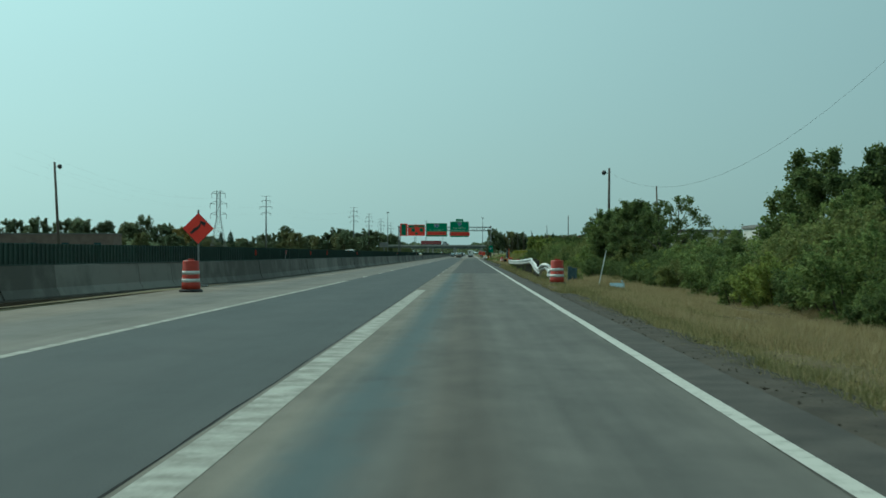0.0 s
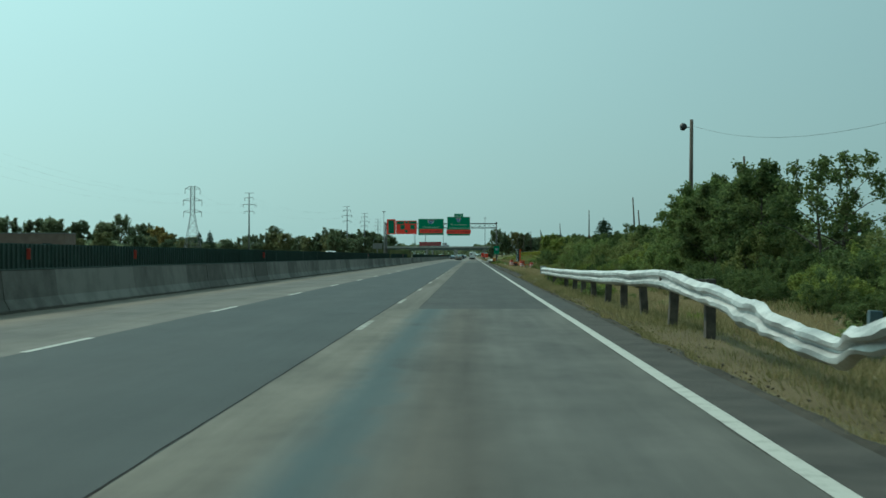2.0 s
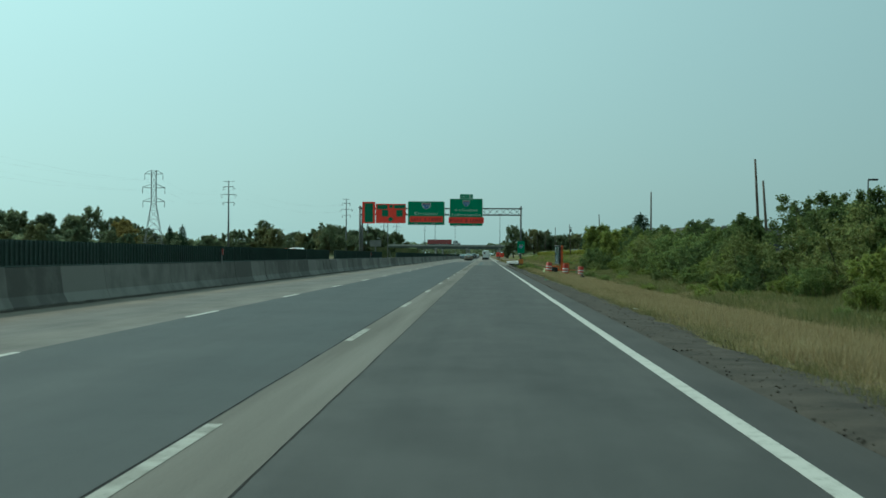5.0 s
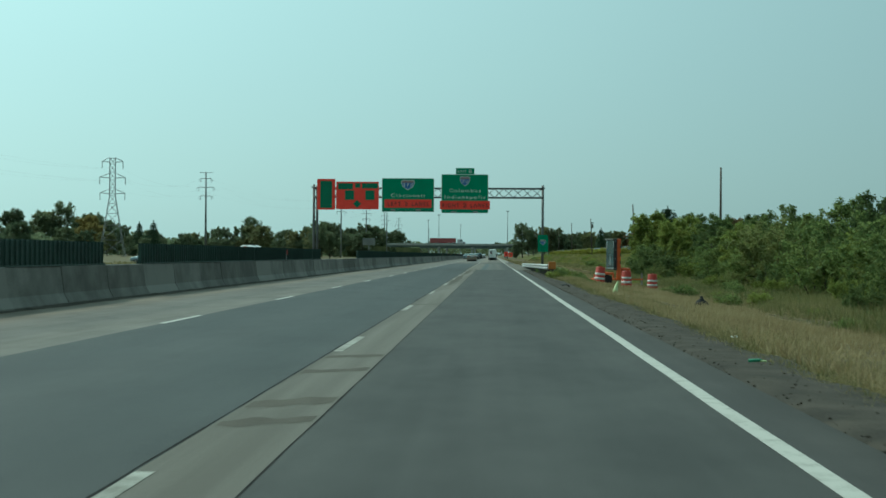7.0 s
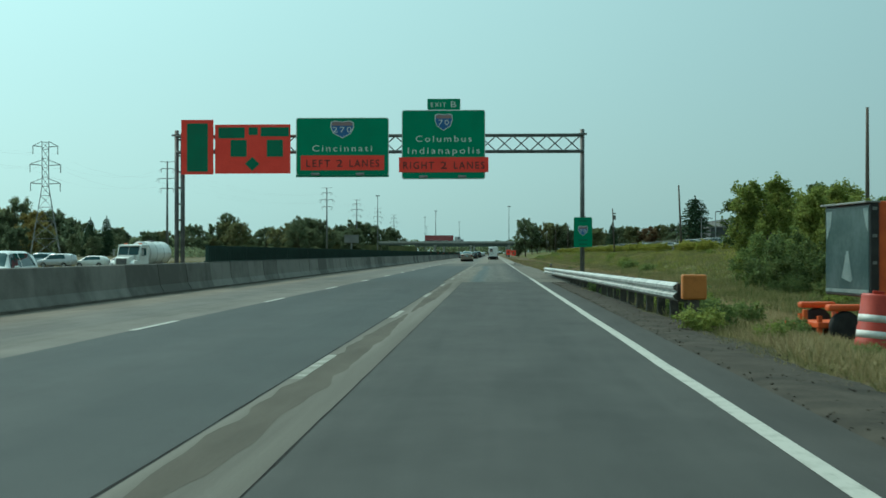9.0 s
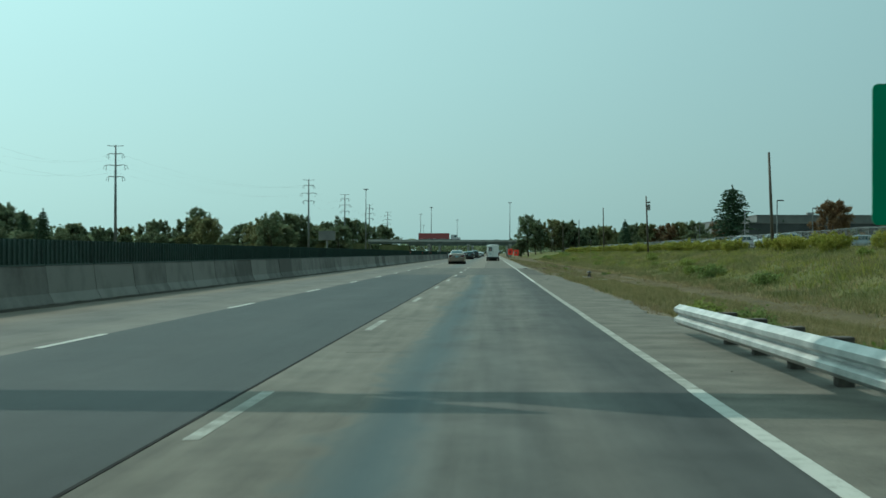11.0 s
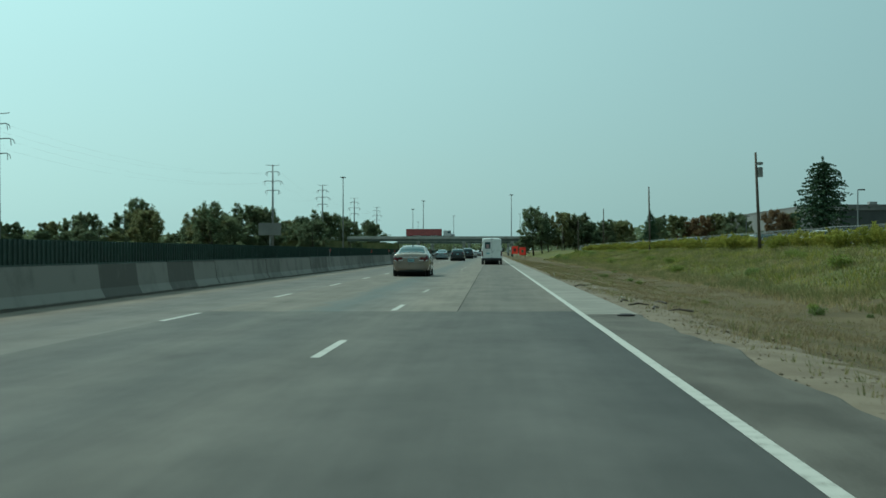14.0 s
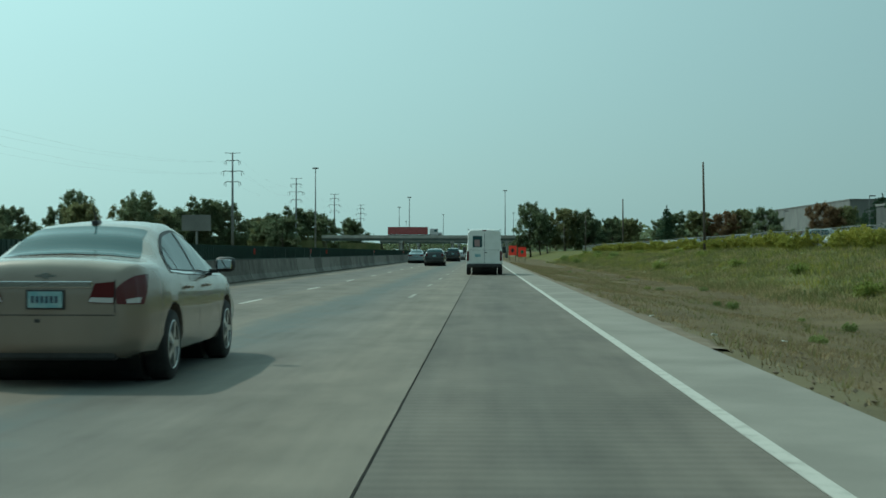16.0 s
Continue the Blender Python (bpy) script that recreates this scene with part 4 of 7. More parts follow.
def green_sign(label, x0, x1, z0, z1):
    t = thing("overhead_sign", label, "road sign", "signs on the gantry")
    part("border", pl(x0, x1, z0, z1, SY + 0.024, 0.02, 0.12), M_LEGEND, t, "thin white border")
    part("panel", pl(x0 + 0.035, x1 - 0.035, z0 + 0.035, z1 - 0.035, SY + 0.006, 0.006, 0.1), M_GREEN_SIGN, t)
    for x in (x0 + 0.5, x1 - 0.5):
        part("bracket", bx(x - 0.05, x + 0.05, SY + 0.026, GY - 0.1, 6.1, 7.1), M_STEEL, t)
    return t


s2 = green_sign("green overhead sign for Cincinnati with an orange lane panel", -9.7, -5.12, 5.02, 7.86)
shield(s2, -7.42, 7.3, 0.76, "270", 1.35)
letters("letter", "Cincinnati", 0.44, 2.95, -7.42, SY - 0.004, 6.2, M_LEGEND, s2)
part("lane_panel", pl(-9.47, -5.34, 5.27, 6.0, SY - 0.012, 0.008, 0.03), M_ORANGE_SIGN, s2, "orange lane panel")
letters("letter", "LEFT 2 LANES", 0.5, 3.65, -7.4, SY - 0.024, 5.44, M_BLACK_LEGEND, s2)
part("lower_edge", bx(-9.7, -5.12, SY - 0.03, SY + 0.02, 4.93, 5.05), M_GREEN_PATCH, s2)
lamp_box(s2, -8.7, 5.0), lamp_box(s2, -6.5, 5.0)

s3 = green_sign("green overhead sign for Columbus and Indianapolis with orange panel", -4.48, -0.38, 4.82, 8.22)
shield(s3, -2.42, 7.64, 0.74, "70", 1.05)
letters("letter", "Columbus", 0.44, 2.75, -2.42, SY - 0.004, 6.66, M_LEGEND, s3)
letters("letter", "Indianapolis", 0.44, 3.55, -2.42, SY - 0.004, 6.08, M_LEGEND, s3)
part("lane_panel", pl(-4.62, -0.22, 5.16, 5.9, SY - 0.012, 0.008, 0.03), M_ORANGE_SIGN, s3, "orange lane panel")
letters("letter", "RIGHT 2 LANES", 0.5, 4.05, -2.42, SY - 0.024, 5.33, M_BLACK_LEGEND, s3)
lamp_box(s3, -3.4, 4.86), lamp_box(s3, -1.5, 4.86)
part("exit_tab", pl(-3.22, -1.6, 8.23, 8.77, SY + 0.02, 0.02, 0.05), M_GREEN_SIGN, s3, "small green exit tab")
letters("letter", "EXIT", 0.3, 0.75, -2.68, SY - 0.004, 8.38, M_LEGEND, s3)
letters("letter", "B", 0.42, 0.26, -1.95, SY - 0.004, 8.35, M_LEGEND, s3)

s0 = thing("overhead_sign", "narrow orange overhead sign covered by a green sheet", "road sign", "signs on the gantry")
part("panel", pl(-15.4, -13.8, 5.08, 7.78, SY + 0.02, 0.02, 0.03), M_ORANGE_SIGN, s0)
part("cover", pl(-15.12, -14.08, 5.22, 7.6, SY - 0.002, 0.006, 0.05), M_GREEN_PATCH, s0, "dark green cover sheet")
s1 = thing("overhead_sign", "wide orange overhead sign with green cover patches", "road sign", "signs on the gantry")
part("panel", pl(-13.72, -9.98, 5.12, 7.54, SY + 0.02, 0.02, 0.03), M_ORANGE_SIGN, s1)
for x0, x1, z0, z1 in ((-13.55, -12.25, 6.86, 7.4), (-12.05, -11.6, 7.02, 7.4), (-11.45, -10.05, 6.95, 7.4), (-12.95, -12.15, 5.95, 6.78), (-11.15, -10.35, 5.95, 6.78)):
    part("cover", pl(x0, x1, z0, z1, SY - 0.002, 0.006, 0.04), M_GREEN_PATCH, s1, "dark green cover patch")
part("cover", outline([(-11.87 + u * 0.36, 5.6 + v * 0.34) for u, v in ((0, 1), (1, 0), (0, -1), (-1, 0))], SY - 0.008, SY - 0.002), M_GREEN_PATCH, s1, "green diamond patch")
for t, xs in ((s0, (-15.0, -14.2)), (s1, (-13.2, -10.5))):
    for x in xs:
        part("bracket", bx(x - 0.05, x + 0.05, SY + 0.022, GY - 0.1, 6.1, 7.1), M_STEEL, t)

gantry = thing("sign_gantry", "grey steel sign gantry spanning the carriageway", "gantry", kind="structure")
for z in (6.2, 7.0):
    part("chord", tb([(-15.75, GY, z), (4.42, GY, z)], 0.085, 10), M_GANTRY, gantry, smooth=True)
n = 24
for k in range(n):
    xa = -15.6 + k * (19.9 / n)
    xb = xa + 19.9 / n
    part("brace", tb([(xa, GY - 0.02, 6.22), (xb, GY - 0.02, 6.98)], 0.032, 6), M_GANTRY, gantry)
    part("brace", tb([(xa, GY + 0.05, 6.98), (xb, GY + 0.05, 6.22)], 0.032, 6), M_GANTRY, gantry)
for x, pair in ((4.4, 0.0), (-15.75, 0.3)):
    z0 = ground_z(x, GY)
    part("column", tb([(x, GY + 0.12, z0 - 0.2), (x, GY + 0.12, 7.3)], 0.11, 12), M_GANTRY, gantry, smooth=True)
    if pair:
        part("column", tb([(x + pair, GY + 0.12, z0 - 0.2), (x + pair, GY + 0.12, 7.2)], 0.11, 12), M_GANTRY, gantry, smooth=True)
        for k in range(9):
            part("tie", bx(x, x + pair, GY + 0.09, GY + 0.15, 0.4 + k * 0.8, 0.48 + k * 0.8), M_GANTRY, gantry)
    part("footing", bx(x - 0.45, x + 0.6, GY - 0.4, GY + 0.6, z0 - 0.3, z0 + 0.18, bevel=0.04), M_BRIDGE, gantry, "concrete footing")
    part("cap", bx(x - 0.22, x + 0.22, GY - 0.02, GY + 0.26, 7.02, 7.1), M_GANTRY, gantry)

ss = thing("route_sign", "green route sign on the gantry leg", "road sign")
SY = GY - 0.1
part("panel", pl(3.97, 4.87, 1.48, 2.95, SY + 0.02, 0.02, 0.06), M_GREEN_SIGN, ss)
shield(ss, 4.42, 2.3, 0.42, "70")
for z, w in ((2.72, 0.42), (1.78, 0.46), (1.58, 0.4)):
    part("legend_bar", bx(4.42 - w / 2, 4.42 + w / 2, SY - 0.006, SY - 0.001, z, z + 0.09), M_GREEN_PATCH, ss, "unreadable legend bar")


def diamond(label, at, side, stand, top):
    t = thing("warning_sign", label, "road sign", "orange warning signs", at=at)
    h = side * math.sqrt(0.5)
    part("panel", outline([(0, top + h), (h, top), (0, top - h), (-h, top)], -0.02, 0.0), M_ORANGE_SIGN, t)
    part("rim", outline([(0, top + h * 1.03), (h * 1.03, top), (0, top - h * 1.03), (-h * 1.03, top)], 0.001, 0.006), M_BLACK_LEGEND, t, "thin dark rim")
    part("arrow", outline([(u * h, top + v * h) for u, v in ((-0.55, -0.28), (-0.42, -0.36), (-0.05, -0.08), (0.08, 0.02), (0.2, 0.3), (0.42, 0.12), (0.5, 0.4), (0.1, 0.5), (0.14, 0.36), (0.0, 0.16), (-0.2, 0.05), (-0.3, -0.02))], -0.026, -0.02), M_BLACK_LEGEND, t, "black bent arrow")
    part("post", bx(-0.03, 0.03, 0.006, 0.06, stand, top + h + 0.12), M_STEEL, t)
    part("foot", bx(-0.35, 0.35, -0.12, 0.2, stand, stand + 0.06, bevel=0.02), M_STEEL, t)
    return t


diamond("orange diamond warning sign with a black arrow", pose(-9.9, 49.6, 0), 0.78, 0.0, 2.08)
for k, (x, y) in enumerate(((4.6, 640.0), (6.1, 640.5))):
    t = thing("work_zone_sign", "orange work zone sign on thin posts", "road sign", "orange roadside signs", at=pose(x, y, ground_z(x, y)))
    part("panel", pl(-0.62, 0.62, 0.95 - 0.5 * k * 0, 2.45, 0, 0.02, 0.05), M_ORANGE_SIGN, t)
    part("legend", outline([(0.25 * math.cos(a) * (1 + 0.0), 1.7 + 0.35 * math.sin(a)) for a in [radians(60 * i) for i in range(6)]], -0.026, -0.02), M_GREEN_PATCH if k else M_BLACK_LEGEND, t, "dark unreadable legend")
    for u in (-0.45, 0.45):
        part("post", bx(u - 0.03, u + 0.03, 0.001, 0.06, -0.3, 2.4), M_POST, t)


# ---- arrow board trailer ----
def arrow_trailer():
    x, y = 6.85, 262.0
    t = thing("message_board_trailer", "orange trailer with a dark message board", "trailer", at=pose(x, y, ground_z(x, y), 0, 0, -84))
    b = part("board", bx(-1.2, 1.2, -0.07, 0.1, 0.86, 2.6, bevel=0.02), M_BLACK, t, "black board case")
    # the lighter teal mottling paints the sky's reflection onto the glass
    sky_sheen = mat("board_face_sky_sheen", (0.05, 0.082, 0.084), (0.115, 0.155, 0.155), 1.2, 9, 0.12, bump=0.0, world_space=False, spread=(0.4, 0.8))
    part("face", bx(-1.15, 1.15, -0.082, -0.072, 0.91, 2.55), sky_sheen, b, "dark glass face with painted sky reflection")
    pale = mat("pale_smear", (0.1, 0.14, 0.14), (0.2, 0.25, 0.245), 3, 20, 0.4, bump=0.0, world_space=False)
    # pale shapes on the face: a streak, two top corners, a strip below
    for poly in ([(0.0, 1.72), (0.1, 1.72), (0.3, 1.18), (0.22, 1.12), (-0.25, 1.2)], [(-1.1, 2.5), (-0.78, 2.5), (-0.86, 2.2), (-1.1, 1.92)], [(0.86, 2.52), (1.12, 2.52), (1.12, 2.05), (1.0, 2.2)], [(-1.14, 0.92), (1.14, 0.92), (1.14, 1.0), (-1.14, 0.98)]):
        part("dust_smear", outline(poly, -0.0855, -0.0825), pale, b, "pale smear on the board face")
    part("hood", bx(-1.22, 1.22, -0.17, 0.12, 2.6, 2.64, bevel=0.01), M_STEEL, b)
    for z in (0.95, 1.5, 2.0, 2.5):
        part("latch", bx(1.2, 1.215, -0.03, 0.05, z - 0.03, z + 0.03), M_STEEL, b)
    part("mast", bx(0.9, 1.12, 0.11, 0.33, 0.3, 2.64, bevel=0.02), M_ORANGE_PAINT, t, "orange mast")
    for k in range(3):
        part("mast_stripe", bx(1.122, 1.128, 0.28, 0.325, 1.2 + k * 0.45, 1.4 + k * 0.45), M_BLACK, t)
    part("deck", bx(-0.62, 0.62, -0.85, 1.05, 0.27, 0.38, bevel=0.02), M_ORANGE_PAINT, t)
    part("engine_box", bx(-0.45, 0.55, 0.5, 1.0, 0.38, 0.98, bevel=0.05), M_ORANGE_PAINT, t)
    for k in range(5):
        part("vent_slat", bx(0.552, 0.562, 0.58, 0.92, 0.5 + k * 0.08, 0.53 + k * 0.08), M_BLACK, t)
    part("tongue", bx(-0.06, 0.06, 1.05, 1.85, 0.28, 0.36), M_ORANGE_PAINT, t)
    part("jack", bx(-0.04, 0.04, 1.74, 1.82, 0.0, 0.68), M_STEEL, t, "grey jack post")
    part("rear_bar", bx(-0.6, 0.6, -1.1, -1.04, 0.3, 0.36), M_ORANGE_PAINT, t)
    part("bar_arm", bx(-0.05, 0.05, -1.04, -0.85, 0.3, 0.36), M_ORANGE_PAINT, t)
    part("marker_light", bx(0.5, 0.6, -1.12, -1.04, 0.36, 0.62, bevel=0.01), M_ORANGE_PAINT, t)
    for s in (-1, 1):
        part("fender", bx(s * 0.78 - 0.13, s * 0.78 + 0.13, -0.75, -0.05, 0.6, 0.72, bevel=0.04), M_ORANGE_PAINT, t)
        part("fender_front", bx(s * 0.78 - 0.13, s * 0.78 + 0.13, -0.06, -0.0, 0.3, 0.68, bevel=0.02), M_ORANGE_PAINT, t)
        w = part("wheel", lathe([(0.16, -0.09), (0.27, -0.09), (0.3, -0.04), (0.3, 0.04), (0.27, 0.09), (0.16, 0.09)], 20, Matrix.Rotation(radians(90), 4, "Y")), M_RUBBER, t, smooth=True)
        w.location = (s * 0.78, -0.4, 0.3)
        part("hub", lathe([(0.15, -0.07), (0.15, 0.07)], 14, Matrix.Rotation(radians(90), 4, "Y")), M_WHITECAR, w)
    for u, v in ((0.55, -0.8), (0.55, 0.95), (-0.55, -0.8), (-0.55, 0.95)):
        part("outrigger", bx(u - 0.04, u + 0.04, v - 0.04, v + 0.04, 0.0, 0.5), M_ORANGE_PAINT, t)


arrow_trailer()
t = thing("leaning_cone", "leaning pale green roadside delineator", "delineator", at=Matrix.Translation((4.1, 228.6, ground_z(4.1, 228))) @ Matrix.Rotation(radians(14), 4, "Y"))
M_PALEGREEN = mat("faded_green_plastic", (0.4, 0.5, 0.2), (0.55, 0.62, 0.35), 5, 30, 0.6)
part("cone", lathe([(0.11, 0.0), (0.1, 0.03), (0.03, 0.46), (0.0, 0.47)], 14), M_PALEGREEN, t, smooth=True)
t = thing("leaning_marker", "thin white leaning marker stake", "marker", at=Matrix.Translation((5.7, 63.5, ground_z(5.7, 63.5))) @ Matrix.Rotation(radians(12), 4, "Y"))
part("stake", bx(-0.022, 0.022, -0.01, 0.01, -0.2, 1.75), M_LEGEND, t)
M_BLUE_SHEET = mat("pale_blue_metal", (0.25, 0.36, 0.4), (0.36, 0.46, 0.5), 3, 20, 0.5, metal=0.2)
t = thing("bent_sheet", "bent pale blue metal sheet on the grass", "debris", at=Matrix.Translation((6.5, 62.5, ground_z(6.5, 62.5) + 0.08)))
part("sheet", bx(-0.36, 0.3, -0.02, 0.01, 0.0, 0.34, Matrix.Rotation(radians(-38), 4, "X"), bevel=0.005), M_BLUE_SHEET, t)
part("fold", bx(0.28, 0.31, -0.02, 0.3, -0.1, 0.32, Matrix.Rotation(radians(-20), 4, "Y"), bevel=0.005), M_BLUE_SHEET, t)
part("flap", bx(-0.5, -0.3, -0.1, 0.2, 0.0, 0.03, Matrix.Rotation(radians(15), 4, "Y"), bevel=0.005), M_BLUE_SHEET, t)
t = thing("marker_post", "short dark pipe post with a domed cap", "post", at=pose(5.6, 369, ground_z(5.6, 369) + 0.05))
part("stem", tb([(-0.055, 0, -0.2), (-0.055, 0, 0.28)], 0.05, 10), M_POST, t)
part("stem", tb([(0.06, 0, -0.2), (0.06, 0, 0.28)], 0.05, 10), M_POST, t)
part("neck", tb([(0, 0, 0.1), (0, 0, 0.37)], 0.045, 10), M_POST, t)
part("cap", lathe([(0.15, 0.36), (0.145, 0.4), (0.08, 0.45), (0.0, 0.47)], 14), M_BLACK, t)
part("rod", tb([(0.03, 0, 0.1), (0.07, 0, 2.3)], 0.006, 6), M_STEEL, t)
for x, y, ln, turn, m, label in ((5.2, 368.9, 0.95, 4, M_BUILD_WHITE, "long thin white strip lying in the grass"), (6.1, 368.8, 0.9, -6, M_BUILD_WHITE, "long thin white strip lying in the grass"),
                                 (5.4, 368.5, 0.7, 2, M_PINK, "faded pink strip lying in the grass")):
    t = thing("strip", label, "debris", at=pose(x, y, ground_z(x, y) + 0.09, 0, 0, turn))
    part("body", bx(-ln / 2, ln / 2, -0.025, 0.025, 0, 0.03, bevel=0.008), m, t)
for y in (61.3, 82.5, 92.0, 116.5, 481.0, 508.0):
    t = thing("reflector", "small orange reflector on the green screen", "reflector", at=pose(-9.64, y, 1.22))
    part("plate", bx(-0.04, 0.04, -0.012, 0.012, -0.12, 0.12, bevel=0.004), M_REFLECT, t)
    part("bracket", bx(-0.02, 0.02, 0.012, 0.06, -0.06, 0.06), M_STEEL, t)

t = thing("tyre_shred", "black tyre shred on the gravel", "debris", at=pose(2.75, 233.0, ground_z(2.75, 233.0) + 0.04, 0, 0, 30))
bm = bmesh.new()
ring = []
for k in range(9):
    a = radians(20 + 14 * k)
    ring.append([bm.verts.new((0.19 * math.cos(a) - 0.1, w, 0.1 * math.sin(a) + h)) for w, h in ((-0.07, 0), (0.07, 0.02), (0.07, 0.045), (-0.07, 0.025))])
for a, b in zip(ring, ring[1:]):
    for i in range(4):
        bm.faces.new((a[i], a[(i + 1) % 4], b[(i + 1) % 4], b[i]))
bm.faces.new(ring[0]), bm.faces.new(ring[-1][::-1])
part("strip", bm, M_RUBBER, t)
for k, (x, y, n, a) in enumerate(((3.4, 400.2, 0.5, 20), (3.65, 399.0, 0.8, 75), (4.1, 398.4, 0.6, 140), (3.3, 402.5, 0.4, 60), (4.3, 403.5, 0.9, 100), (3.2, 417.0, 0.5, 30), (3.9, 367.5, 0.5, 80))):
    t = thing("broken_branch", "short dry broken branch on dirt", "branch", "broken branches", at=pose(x, y, ground_z(x, y) + 0.06, 0, 0, a))
    part("stick", tb([(-n / 2, 0, 0), (0, 0.05, 0.04), (n / 2, 0, 0.0)], [0.025, 0.022, 0.012], 6), M_BARK, t)
t = thing("rubber_scrap", "flat black rubber scrap on the shoulder", "debris", at=pose(2.55, 394.3, 0.0))
part("scrap", lathe([(0.13, 0.0), (0.14, 0.02), (0.08, 0.045)], 14, Matrix.Diagonal((1.2, 0.8, 1, 1))), M_RUBBER, t)
rg = random.Random(3)
for k in range(14):
    y = rg.choice((rg.uniform(44, 80), rg.uniform(120, 235), rg.uniform(395, 450)))
    x = rg.uniform(2.7, 4.5)
    t = thing("litter", "small pale scrap of litter on the verge", "litter", "litter scraps", at=pose(x, y, ground_z(x, y) + 0.07, rg.uniform(-20, 20), rg.uniform(-20, 20), rg.uniform(0, 180)))
    part("scrap", bx(-0.045, 0.045, -0.03, 0.03, 0, 0.012, bevel=0.004), M_LEGEND, t)

t = thing("litter", "crumpled green plastic scrap on the gravel", "litter", at=pose(2.95, 197.5, ground_z(2.95, 197.5) + 0.05, 0, 0, 25))
part("scrap", bx(-0.08, 0.08, -0.03, 0.03, 0, 0.035, bevel=0.012), mat("bright_green_plastic", (0.02, 0.16, 0.08), (0.04, 0.24, 0.12), 6, 30, 0.5), t)
part("flap", bx(0.05, 0.13, -0.05, 0.02, 0.0, 0.02, bevel=0.006), M_PALEGREEN, t)
t = thing("rubbish_bag", "black rubbish bag slumped in dry grass", "bag", at=pose(6.7, 226.5, ground_z(6.7, 226.5)))
part("bag", lathe([(0.05, -0.05), (0.2, 0.0), (0.22, 0.12), (0.13, 0.26), (0.04, 0.34), (0.05, 0.4), (0.0, 0.41)], 12, Matrix.Diagonal((1.15, 0.85, 1, 1))), M_RUBBER, t, smooth=True)

# ---- poles, towers and wires ----
def utility_pole(x, y, h, lean=0.0, gear=False):
    z = ground_z(x, y)
    t = thing("utility_pole", "leaning weathered wooden utility pole", "utility pole", "utility poles", at=Matrix.Translation((x, y, z)) @ Matrix.Rotation(radians(lean), 4, "Y"))
    part("pole", tb([(0, 0, -0.5), (0, 0, h * 0.5), (0, 0, h)], [0.14, 0.12, 0.085], 10), M_WOODPOLE, t, smooth=True)
    if gear:
        part("transformer", lathe([(0.05, -0.42), (0.22, -0.4), (0.22, 0.36), (0.06, 0.4)], 14, Matrix.Translation((0.3, 0, h * 0.8))), M_STEEL, t, "grey pole transformer")
        part("bracket", bx(0.0, 0.55, -0.04, 0.04, h * 0.87, h * 0.9), M_STEEL, t)
    return t


POLES = [(22.0, 50, 15.9, 0, False), (22.0, 84, 7.3, -1, False), (22.4, 166, 9.2, -2, False), (22.8, 246, 9.2, -3, False), (23.7, 247, 7.4, -4, False), (22.4, 319, 9.2, 0, False),
         (22.3, 400.0, 7.9, -2.5, False), (21.4, 480, 7.9, -2.5, True), (21.6, 558.5, 8.8, -1, False), (22.0, 642, 8.3, 0, False), (22, 722, 8.3, 0, False), (22, 802, 8.3, 0, False), (22, 882, 8.3, 0, False)]
for p in POLES:
    utility_pole(*p)


def flood_pole(x, y, h, side, lean):
    t = thing("flood_light_pole", "wooden pole with a dark floodlight on top", "lamp post", "floodlight poles", at=Matrix.Translation((x, y, ground_z(x, y))) @ Matrix.Rotation(radians(lean), 4, "Y"))
    part("pole", tb([(0, 0, -0.5), (0, 0, h * 0.5), (0, 0, h)], [0.16, 0.14, 0.11], 10), M_WOODPOLE, t, smooth=True)
    part("arm", tb([(0, 0, h - 0.5), (side * 0.4, 0, h - 0.52)], 0.03, 6), M_STEEL, t)
    part("lamp", lathe([(0.08, -0.2), (0.2, -0.12), (0.24, 0.12), (0.1, 0.22)], 14, Matrix.Translation((side * 0.55, -0.05, h - 0.5)) @ Matrix.Rotation(radians(70), 4, "X")), M_BLACK, t, "dark floodlight head", True)


flood_pole(14.0, 142.4, 10.6, -1, 0.6)
flood_pole(-42.0, 141.0, 11.4, 1, -3)


def wire(name, pts, r=0.02):
    bm = bmesh.new()
    tube(bm, pts, r, 4)
    return tagged(obj(name, bm, M_BLACK), "thin dark overhead wire", "wire")


def sag(a, b, s, n=14):
    a, b = Vector(a), Vector(b)
    return [a.lerp(b, k / n) - Vector((0, 0, s * 4 * (k / n) * (1 - k / n))) for k in range(n + 1)]


wire("overhead_wire", sag((14.0, 142.4, 9.6), (22.0, 50, 15.6), 5.6, 24), 0.008)


